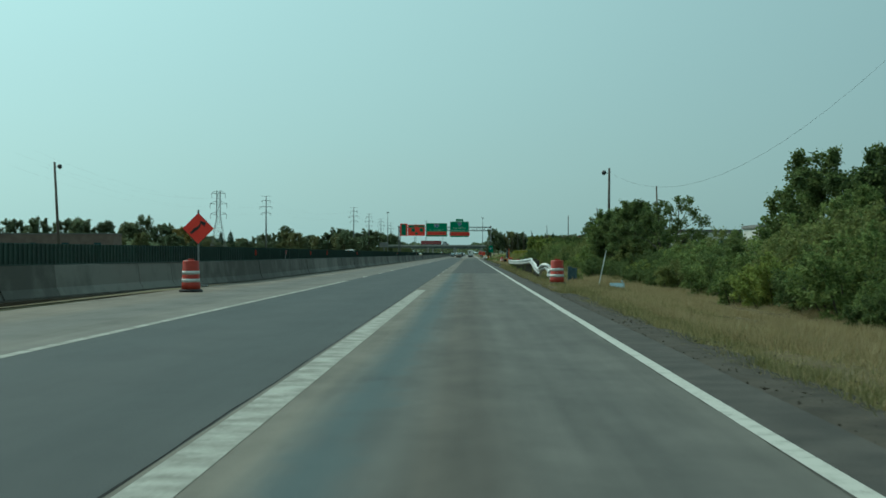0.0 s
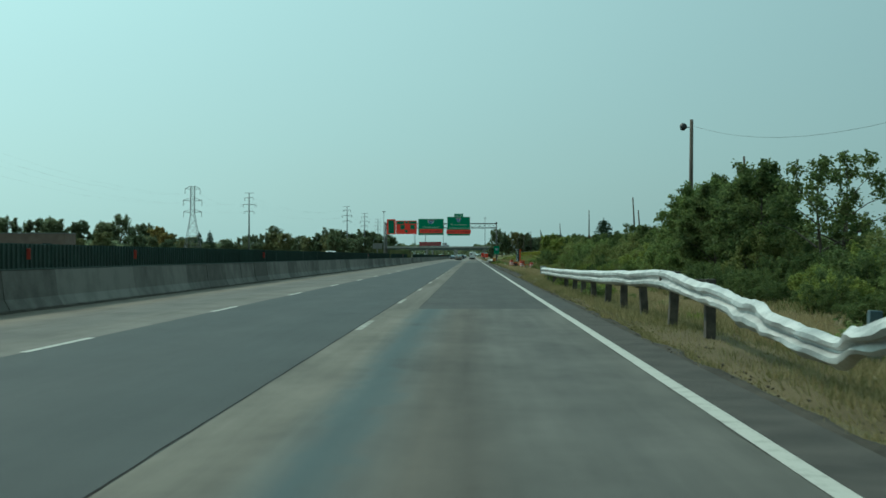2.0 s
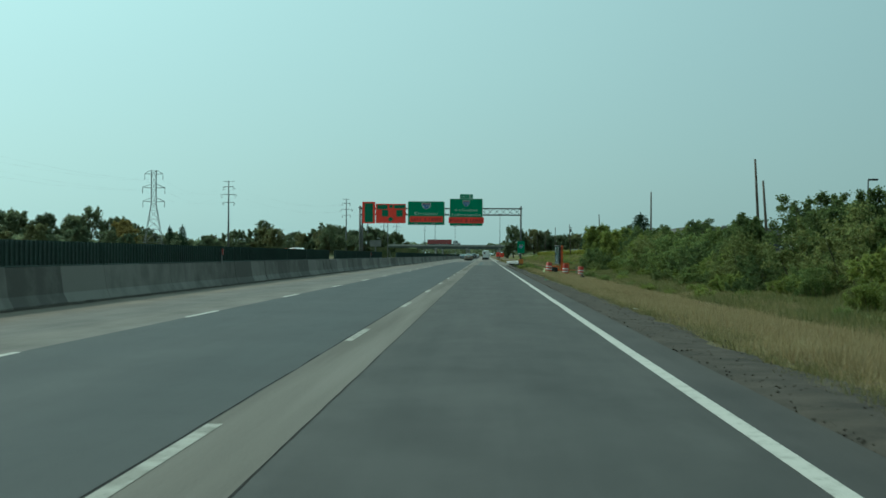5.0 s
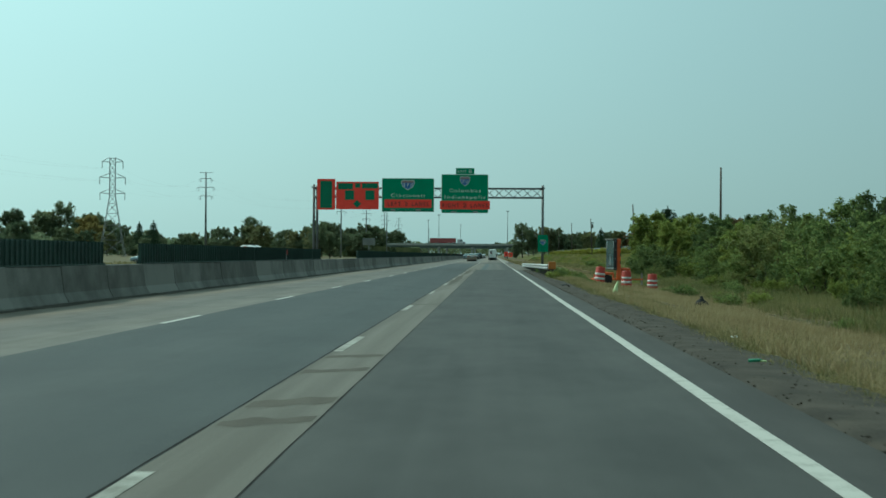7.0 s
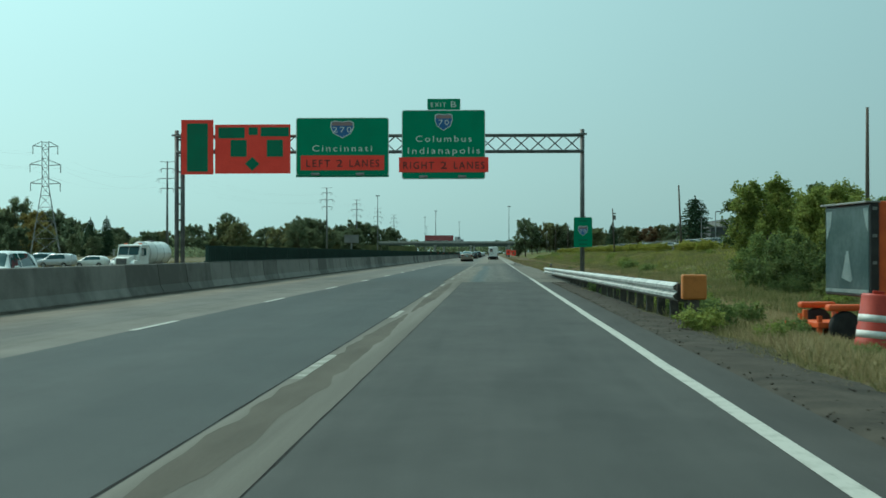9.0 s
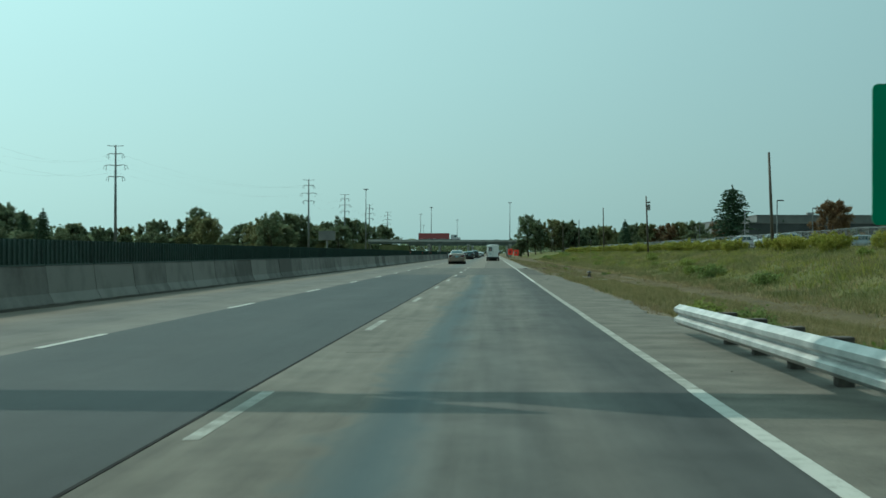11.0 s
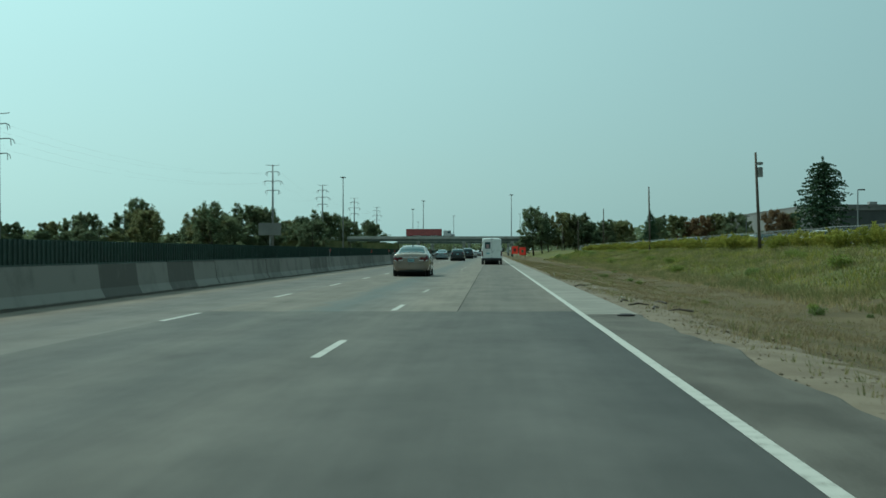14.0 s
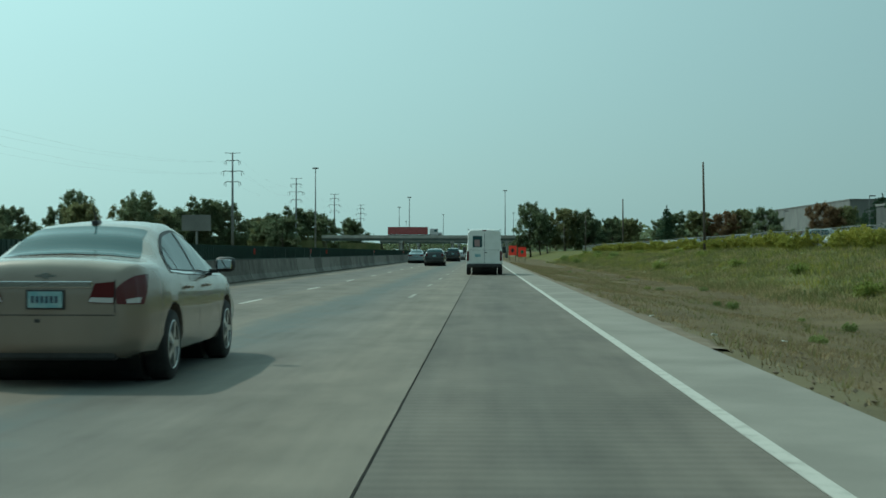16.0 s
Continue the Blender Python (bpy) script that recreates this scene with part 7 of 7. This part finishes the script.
def place(proto, x, y, s=1.0, turn=None, rng=random.Random(77)):
    m = Matrix.Translation((x, y, ground_z(x, y))) @ Matrix.Rotation(rng.uniform(0, 6.28) if turn is None else turn, 4, "Z")
    proto_scale = proto.scale.copy()
    ob = copy_thing(proto, m)
    ob.scale = (s * rng.uniform(0.92, 1.1), s * rng.uniform(0.92, 1.1), s)
    return ob


def first_at(x, y):
    return pose(x, y, ground_z(x, y))


# roadside trees (about 5 m tall)
D1 = tree_proto("broadleaf_tree", "dense dark green roadside tree", "tree", ("tree", 5.6, 2.3, 0.5), 16000, 0.13, M_LEAF_DARK, 31, "roadside trees", first_at(16.2, 65.0))
D2 = tree_proto("broadleaf_tree", "leafy mid-green roadside tree", "tree", ("tree", 5.4, 2.1, 0.4), 16000, 0.12, M_LEAF_MID, 41, "roadside trees", first_at(13.2, 133.0))
D3 = tree_proto("broadleaf_tree", "leafy yellow-green roadside tree", "tree", ("tree", 5.0, 2.2, 0.3), 16000, 0.12, M_LEAF_YELLOW, 51, "roadside trees", first_at(14.6, 309.0))
SP = tree_proto("spindly_tree", "thin open-crowned tree with bare limbs", "tree", ("open", 5.6, 2.0, 1.7), 3000, 0.13, M_LEAF_DARK, 61, "roadside trees", first_at(15.5, 115.5))
S1 = tree_proto("shrub", "tangled mid-green shrub beside the verge", "shrub", ("shrub", 2.7, 2.0, 0.0), 9500, 0.09, M_LEAF_MID, 71, "roadside shrubs", first_at(11.2, 41.0))
S2 = tree_proto("shrub", "dark green bramble shrub beside the verge", "shrub", ("shrub", 2.3, 2.1, 0.0), 9500, 0.09, M_LEAF_DARK, 81, "roadside shrubs", first_at(11.6, 45.0))
S3 = tree_proto("shrub", "yellow-green weedy shrub beside the verge", "shrub", ("shrub", 2.1, 1.9, 0.0), 9500, 0.09, M_LEAF_YELLOW, 91, "roadside shrubs", first_at(10.9, 49.0))
S4 = tree_proto("shrub", "olive green shrub with upright shoots", "shrub", ("shrub", 3.1, 1.8, 0.0), 9500, 0.09, M_LEAF_OLIVE, 93, "roadside shrubs", first_at(12.4, 53.0))
HC = tree_proto("hedge_clump", "yellow-green vines heaped over a fence", "hedge", ("shrub", 2.1, 1.9, 0.0), 8000, 0.1, M_LEAF_GOLD, 99, "vine hedge", first_at(22.6, 322.0))

rng = random.Random(4)
for x, y, p, s in ((18.0, 60, D1, 0.95), (16.8, 69, D2, 0.9), (19.8, 66, D1, 1.0), (14.0, 57, S1, 1.2), (13.0, 63, S2, 1.3), (14.5, 52, D2, 0.7), (16, 45, D1, 0.8), (18, 40, D2, 0.9),
                   (14.2, 122, D1, 1.0), (15.2, 126.5, D1, 0.95), (13.4, 129, D1, 0.9), (16.0, 133, D2, 1.05), (14.2, 138, D2, 1.0), (12.8, 141, S1, 1.3), (16.9, 146, D1, 1.08), (16.4, 149, D1, 1.0), (15.6, 152, D2, 0.92),
                   (18.2, 155, D1, 1.0), (17.5, 118, SP, 1.05), (17.5, 172, D2, 0.55), (16.5, 184, D1, 0.5),
                   (15.6, 300, D3, 0.84), (17.4, 305, D3, 0.86), (18.8, 298, D2, 0.8), (14.2, 304, S1, 1.1), (15.6, 315, D1, 0.85), (18.5, 312, D2, 0.8), (20, 321, D1, 0.75), (13.4, 297, S2, 1.2),
                   (18.0, 246, SP, 0.75), (19, 232, SP, 0.75), (16.5, 287, SP, 0.75), (20.5, 290, D1, 0.7), (16.6, 281, D2, 0.6),
                   (16.9, 256, D2, 0.62), (17.8, 238, D2, 0.62), (15.8, 269, D3, 0.66), (16.6, 262, SP, 0.75), (18.2, 226, D2, 0.66), (17.6, 274, D2, 0.68), (18.6, 214, SP, 0.85)):
    place(p, x, y, s)
y = 14.0
while y < 300:
    gap = 72 < y < 112
    open_side = y > 122
    for x0, x1, ps, s0, s1, chance in ((10.2, 12.0, (S3, S2, S1, S4), 0.35, 0.85, 0.0 if open_side else 0.85),
                                       (12.0, 14.6, (S1, S2, S3, S4), 0.3 if open_side else 0.55, 0.6 if open_side else 1.2, 0.55 if open_side else 0.95),
                                       (14.6, 17.5, (S1, S4, S2, S3), 0.6, 1.4, 0.95), (17.2, 21, (S1, S4, D2, D1) if open_side else (D2, D1), 0.55, 0.75, 0 if gap else 0.8 if open_side else 0.4)):
        if rng.random() < chance:
            p = rng.choice(ps) if y > 120 or rng.random() < 0.5 else S2
            sc = rng.uniform(s0, s1)
            if y > 262 or 58 < y < 114:
                sc *= 0.84
            place(p, rng.uniform(x0, x1), y + rng.uniform(-1.2, 1.2), sc)
    y += 3.3
# small weed clumps round the rails and along the verge
W1 = tree_proto("weed_clump", "leafy green weed clump on the verge", "weed", ("shrub", 0.62, 0.5, 0.0), 1100, 0.06, M_LEAF_MID, 95, "weed clumps", first_at(3.9, 262.5))
W2 = tree_proto("weed_clump", "yellowish green weed clump on the verge", "weed", ("shrub", 0.5, 0.5, 0.0), 1000, 0.06, M_LEAF_YELLOW, 97, "weed clumps", first_at(4.3, 264.0))
for x, y, s in ((3.3, 257.3, 0.8), (4.0, 255.2, 0.6), (4.8, 253.0, 0.45), (3.7, 259.5, 0.55)):
    place(rng.choice((W1, W2, W1)), x, y, s)
for k in range(74):
    y = rng.choice((rng.uniform(250, 318), rng.uniform(256, 290), rng.uniform(68, 120), rng.uniform(400, 560)))
    place(rng.choice((W1, W2, W1)), rng.uniform(3.35, 5.2) if y < 330 else rng.uniform(5.5, 11), y, rng.uniform(0.4, 0.95) * (1.0 if y < 330 else 0.55))
for k in range(46):
    y = rng.uniform(118, 300)
    place(rng.choice((W1, W2)), rng.uniform(8.5, 14.5), y, rng.uniform(0.45, 1.15))
place(S2, 5.8, 127.6, 0.34)
place(S2, 5.0, 129.3, 0.24)
place(S1, 6.9, 126.2, 0.26)
# hedge of vines and weeds along the far side of the field
y = 326.0
while y < 700:
    x = 22.6 + rng.uniform(-0.9, 1.2)
    low = 0.5 + 0.5 * noise.noise((y * 0.045, 3.0, 0))
    place(HC, x, y, 0.36 + 0.5 * low + rng.uniform(-0.1, 0.15))
    if rng.random() < 0.35:
        place(rng.choice((W1, W2)), x - rng.uniform(2, 10), y + 1, rng.uniform(0.9, 1.7))
    y += rng.uniform(2.2, 7.0)

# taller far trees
F1 = tree_proto("far_tree", "round-crowned green tree in the distance", "tree", ("tree", 10, 4.2, 0.5), 22000, 0.23, M_LEAF_HAZED, 131, "far trees", first_at(-199, 752))
F2 = tree_proto("far_tree", "broad dark tree in the distance", "tree", ("tree", 9, 4.6, 0.3), 22000, 0.23, M_LEAF_HAZED_DARK, 141, "far trees", first_at(-226, 752))
F3 = tree_proto("far_tree", "olive green tree in the distance", "tree", ("tree", 9.5, 3.9, 0.4), 22000, 0.23, M_LEAF_HAZED_OLIVE, 151, "far trees", first_at(-143, 758))
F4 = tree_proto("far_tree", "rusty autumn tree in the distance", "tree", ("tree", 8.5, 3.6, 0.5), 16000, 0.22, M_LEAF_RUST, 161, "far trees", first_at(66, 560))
SP2 = tree_proto("far_tree", "tall open-crowned tree in the distance", "tree", ("tree", 12.5, 3.8, 2.4), 12000, 0.24, M_LEAF_HAZED, 171, "far trees", first_at(-184, 760))
F5 = tree_proto("far_tree", "yellowing round tree in the distance", "tree", ("tree", 9, 3.8, 0.8), 16000, 0.22, M_LEAF_FAR_YELLOW, 165, "far trees", first_at(-122, 604))
FAR = (F1, F2, F3, F1, F2)


def conifer(h, r, label, at, seed, tiers=20, blunt=0.75):
    """A spruce: whorls of drooping boughs that shorten towards the tip, with gaps between the tiers."""
    t = thing("conifer", label, "tree", "conifers", at=at)
    part("trunk", tb([(0, 0, -0.4), (0, 0, h * 0.97)], [h * 0.02, 0.03], 8), M_BARK, t)
    rg = random.Random(seed)
    pts, sz = [], []
    for k in range(tiers):
        z = h * (0.06 + 0.9 * k / tiers)
        w = r * (1 - z / h) ** blunt * rg.uniform(0.86, 1.1) + 0.12
        for j in range(14):
            a = 6.283 * (j + rg.random() * 0.7) / 14 + k * 0.6
            ln = w * rg.uniform(0.6, 1.18)
            rise = rg.uniform(-0.18, 0.12)
            n = 6 + int(ln / h * 90)
            for s in range(n):
                f = (s + rg.random()) / n
                wide = 0.2 * ln * (1.05 - f) * rg.uniform(-1, 1)
                pts.append((math.cos(a) * ln * f - math.sin(a) * wide, math.sin(a) * ln * f + math.cos(a) * wide, z + ln * (rise * f - 0.22 * f * f + 0.1 * f ** 4) + rg.uniform(-0.012, 0.012) * h))
                sz.append(h * 0.026 * rg.uniform(0.6, 1.2))
    for k in range(60):
        f = rg.random()
        pts.append((rg.uniform(-1, 1) * 0.012 * h, rg.uniform(-1, 1) * 0.012 * h, h * (0.9 + 0.11 * f)))
        sz.append(h * 0.018)
    mesh_obj("needles", leaf_mesh("needles", pts, np.array(sz), M_CONIFER, seed), M_CONIFER, t)
    return t


C1 = conifer(13.4, 5.4, "tall wide dark spruce tree", first_at(50.0, 580), 5, 24, 0.42)
C2 = conifer(11.0, 3.9, "narrow dark spruce tree beyond the field", first_at(46.2, 774), 9)
for x, y, s in ((66, 620, 0.62), (73, 640, 0.7), (-110.5, 613, 0.98), (-106.3, 614, 1.02), (-113, 618, 0.7), (58, 610, 0.5), (62, 650, 0.55)):
    place(C2, x, y, s)
place(C1, 62.0, 640, 0.62)

rng = random.Random(9)
# trees beyond the far carriageway: place, height and kind
HEIGHT = {F1: 10.0, F2: 9.0, F3: 9.5, SP2: 12.5, F5: 9.0, F4: 8.5}
for x, y, h, p in ((-175, 745, 20, SP2), (-168, 752, 15, F2), (-182, 740, 15.5, F1), (-160, 748, 13, F2), (-196, 744, 16, F2), (-208, 738, 17.5, F1), (-220, 746, 17, F2), (-232, 741, 18, F1), (-246, 748, 17, F2),
                   (-259, 742, 17.5, F1), (-272, 750, 17, F2), (-286, 745, 18, F1), (-301, 748, 17, F2), (-151, 742, 11, F1), (-187, 756, 16, F3), (-214, 756, 17.5, F3), (-131, 628, 11.8, F5), (-138, 640, 8, F2),
                   (-102, 768, 15.2, SP2), (-100, 764, 11.6, F3), (-93, 741, 11.0, F3), (-107, 771, 11.2, F1), (-109, 742, 10, F2), (-115, 747, 9.2, F1), (-61, 667, 11.4, SP2), (-63, 672, 9.8, F3), (-58, 676, 8.6, F1),
                   (-76, 800, 14.2, F1), (-71, 804, 13.2, F2), (-81, 797, 11.5, F2), (-67, 920, 15.6, F1), (-61, 926, 14.2, F2), (-73, 917, 13.2, F2), (-56, 915, 12.2, F1), (-79, 918, 12.5, F3), (-85, 930, 11.5, F2),
                   (-58, 1020, 15.2, SP2), (-56, 1024, 13.0, F2), (-88, 800, 10, F3), (-95, 812, 10.5, F2), (-126, 760, 8.5, F3), (-140, 752, 9, F2), (-64, 860, 11, F2), (-70, 868, 10.5, F1)):
    place(p, x, y, h / HEIGHT[p])
y = 470.0
while y < 1150:
    if rng.random() < 0.75:
        p = rng.choice(FAR)
        place(p, rng.uniform(-124, -104) + max(0, y - 700) * 0.07, y, rng.uniform(5.0, 7.6) / HEIGHT[p])
    y += 9
for x, y, s, p in ((14.7, 853, 1.25, SP2), (17.6, 850, 1.05, SP2), (20, 856, 0.9, SP2), (25.5, 852, 1.25, F3), (31, 853, 1.1, F1), (67.7, 700, 0.95, F4), (72.6, 704, 0.8, F3), (75.5, 710, 0.75, F2), (54, 772, 0.9, F3), (59.5, 770, 1.0, F4), (65, 775, 0.95, F3), (49.5, 782, 0.85, F1), (70, 768, 1.0, F2), (34, 850, 0.9, F2), (40, 855, 0.9, F1), (11.6, 851, 0.7, F2), (46, 860, 0.9, F3)):
    place(p, x, y, s)
y = 430.0
while y < 1200:
    for x0, x1, pr in ((66, 78, 0.8), (44, 60, 0.25)):
        if rng.random() < pr and not (x0 == 44 and y < 700):
            place(rng.choice((F1, F2, F4, F3, F4)), rng.uniform(x0, x1), y, rng.uniform(0.36, 0.56))
    y += 11
y = 738.0
while y < 965:
    place(rng.choice((F3, F4, F2, F1)), rng.uniform(80, 87), y, rng.uniform(0.5, 0.85))
    y += rng.uniform(9, 17)
for k in range(26):
    place(rng.choice(FAR), rng.uniform(30, 75), 960 + k * 14, rng.uniform(0.9, 1.3))


def woods(name, label, x0, x1, y, y_jit, h, n, leaf, seed):
    """A far wood: a long uneven mass of leaves standing on the ground, distance haze put into their colour."""
    r = np.random.RandomState(seed)
    xs = r.uniform(x0, x1, size=n)
    top = np.array([h * (0.62 + 0.5 * noise.noise((x * 0.02, seed, 0)) + 0.22 * noise.noise((x * 0.09, seed, 4))) for x in xs])
    zs = top * r.uniform(0, 1, size=n) ** 0.6
    ys = y + r.uniform(-y_jit, y_jit, size=n)
    me = leaf_mesh(name, np.stack([xs, ys, zs], 1), leaf * r.uniform(0.6, 1.3, size=n), M_LEAF_HAZED, seed)
    tagged(mesh_obj(name, me, M_LEAF_HAZED), label, "woods", kind="stuff")


def side_woods(label, y0, y1, x, x_jit, h, n, leaf, seed):
    r = np.random.RandomState(seed)
    ys = r.uniform(y0, y1, size=n)
    top = np.array([h * (0.72 + 0.5 * noise.noise((v * 0.03, seed, 0)) + 0.3 * noise.noise((v * 0.11, seed, 4))) for v in ys])
    zs = top * r.uniform(0, 1, size=n) ** 0.6
    xs = x + r.uniform(-x_jit, x_jit, size=n) * (1 - 0.5 * zs / h)
    # these leaves too have the haze of distance in their base colour
    me = leaf_mesh("side_woods", np.stack([xs, ys, zs], 1), leaf * r.uniform(0.6, 1.3, size=n), M_LEAF_HAZED, seed)
    tagged(mesh_obj("side_woods", me, M_LEAF_HAZED), label, "woods", kind="stuff")


side_woods("dense green woods beyond the far carriageway", 380, 720, -160, 12, 8.5, 16000, 0.9, 21)
side_woods("dense green woods beyond the far carriageway", 700, 1400, -150, 12, 10, 18000, 1.1, 22)
side_woods("low green thicket beyond the field", 690, 1200, 34, 7, 3.4, 16000, 0.45, 24)
side_woods("low thicket beside the far carriageway", 560, 1100, -84, 8, 3.6, 16000, 0.5, 25)
side_woods("wooded rise behind the warehouses", 420, 1250, 150, 14, 13, 22000, 1.0, 23)
woods("far_woods", "line of woods on the horizon in haze-paled leaf colour", -900, -120, 1500, 60, 17, 22000, 2.6, 3)
woods("far_woods", "line of woods on the horizon in haze-paled leaf colour", -260, 420, 1900, 60, 20, 16000, 3.0, 5)
woods("far_woods", "line of woods on the horizon in haze-paled leaf colour", 60, 900, 1300, 60, 25, 24000, 2.4, 8)


# ---- grass ----
def grass(name, label, material, x0, x1, y0, y1, count, height, seed, blades=5, keep=None, lean=0.35, width=0.012):
    r = np.random.RandomState(seed)
    x = r.uniform(x0, x1, size=count)
    y = r.uniform(y0, y1, size=count)
    dens = np.array([noise.noise((a * 0.5, b * 0.16, seed)) for a, b in zip(x, y)])
    ok = dens > r.uniform(-0.75, 0.25, size=count)
    if keep is not None:
        ok &= keep(x, y)
    x, y, dens = x[ok], y[ok], dens[ok]
    n = len(x)
    z = np.array([ground_z(a, b) for a, b in zip(x, y)])
    hh = height * (0.75 + 0.55 * dens) * r.uniform(0.55, 1.25, size=n)
    vs = np.empty((n, blades, 3, 3))
    for k in range(blades):
        a = r.uniform(0, 6.28, size=n)
        d = r.uniform(0.02, 0.09, size=n)
        bx_, by_ = x + np.cos(a) * d, y + np.sin(a) * d
        t = r.uniform(0, 6.28, size=n)
        w = width * r.uniform(0.7, 1.6, size=n)
        ln = hh * r.uniform(0.6, 1.1, size=n)
        tilt = r.uniform(0.1, lean, size=n) * 1.6
        vs[:, k, 0] = np.stack([bx_ - np.cos(t) * w, by_ - np.sin(t) * w, z - 0.03], 1)
        vs[:, k, 1] = np.stack([bx_ + np.cos(t) * w, by_ + np.sin(t) * w, z - 0.03], 1)
        vs[:, k, 2] = np.stack([bx_ + np.cos(a) * ln * tilt, by_ + np.sin(a) * ln * tilt, z + ln * np.cos(tilt)], 1)
    me = bpy.data.meshes.new(name)
    me.from_pydata(vs.reshape(-1, 3).tolist(), [], np.arange(n * blades * 3).reshape(-1, 3).tolist())
    me.materials.append(material)
    tagged(mesh_obj(name, me, material), label, "grass", kind="stuff")


grass("dry_grass", "tall dry tan roadside grass", M_GRASS_DRY, 3.7, 11.0, 8, 60, 34000, 0.3, 1, 6, lean=0.6, width=0.008)
grass("verge_grass", "short mixed green and tan grass beside the gravel", M_GRASS_MIX, 2.9, 6.0, 8, 42, 8000, 0.2, 2, 6, lean=0.6, width=0.008)
grass("verge_grass", "mixed green and tan weeds round the broken rail", M_GRASS_MIX, 2.8, 6.5, 42, 132, 34000, 0.26, 12, 6, lean=0.7, width=0.008)
grass("dry_grass", "tall dry tan roadside grass", M_GRASS_DRY, 4.2, 11.5, 60, 160, 30000, 0.36, 3, 6, lean=0.6, width=0.01)
grass("dry_grass", "tall dry tan roadside grass", M_GRASS_DRY, 3.6, 11.5, 130, 262, 62000, 0.28, 4, 6, lean=0.6, width=0.009)
grass("verge_grass", "green weeds and grass round the guardrail", M_GRASS_MIX, 3.45, 6.0, 236, 310, 18000, 0.26, 5, 6, lean=0.6, width=0.01)
grass("dry_grass", "tall dry tan grass in the ditch", M_GRASS_DRY, 6.0, 13.0, 255, 318, 20000, 0.28, 6, 6, lean=0.6, width=0.012)
grass("verge_grass", "short dry grass strip along the road", M_GRASS_BROWN, 3.2, 14.0, 306, 600, 95000, 0.14, 7, 5, lean=0.7, width=0.011)
grass("green_weeds", "green weedy field beyond the ditch", M_GRASS_GREEN, 11.6, 26, 318, 680, 90000, 0.42, 8, 5, lean=0.5, width=0.02)
grass("goldenrod", "yellow-green tall weeds along the field's far side", M_GOLDENROD, 14, 23, 318, 700, 14000, 0.5, 19, 5, lean=0.4, width=0.028)
grass("verge_grass", "straggling green weeds on the dry strip", M_GRASS_GREEN, 3.2, 10.0, 300, 560, 6000, 0.2, 13, 6, lean=0.6, width=0.011)
grass("green_weeds", "green weeds under the roadside shrubs", M_GRASS_GREEN, 10, 24, 8, 320, 26000, 0.5, 9, 5, width=0.02)
grass("dry_grass", "dry tan patches in the green field", M_GRASS_DRY, 11.0, 24, 320, 640, 22000, 0.42, 14, 5, lean=0.5, width=0.018)
grass("verge_grass", "short mixed grass at the gravel's edge", M_GRASS_MIX, 3.3, 4.9, 130, 240, 13000, 0.18, 15, 6, lean=0.7, width=0.008)
grass("median_weeds", "weeds beyond the far carriageway", M_GRASS_MIX, -60, -28, 60, 500, 14000, 0.45, 10, width=0.05)
grass("short_grass", "short olive and tan grass under the broken rail", M_GRASS_MIX, 2.5, 4.6, 42, 134, 42000, 0.09, 16, lean=0.8, width=0.007)
grass("short_grass", "short olive and tan grass at the gravel's edge", M_GRASS_MIX, 2.7, 5.0, 6, 44, 20000, 0.09, 17, lean=0.8, width=0.007)
grass("short_grass", "short olive and tan grass at the gravel's edge", M_GRASS_MIX, 3.1, 5.0, 134, 300, 40000, 0.1, 18, lean=0.8, width=0.007)
grass("verge_grass", "tall olive and tan grass beside the broken shoulder", M_GRASS_MIX, 3.6, 9.5, 304, 366, 22000, 0.3, 20, 6, lean=0.6, width=0.009)
grass("green_weeds", "tall olive weeds in front of the thicket", M_GRASS_GREEN, 9.2, 16.0, 118, 316, 34000, 0.5, 21, 6, lean=0.5, width=0.014)
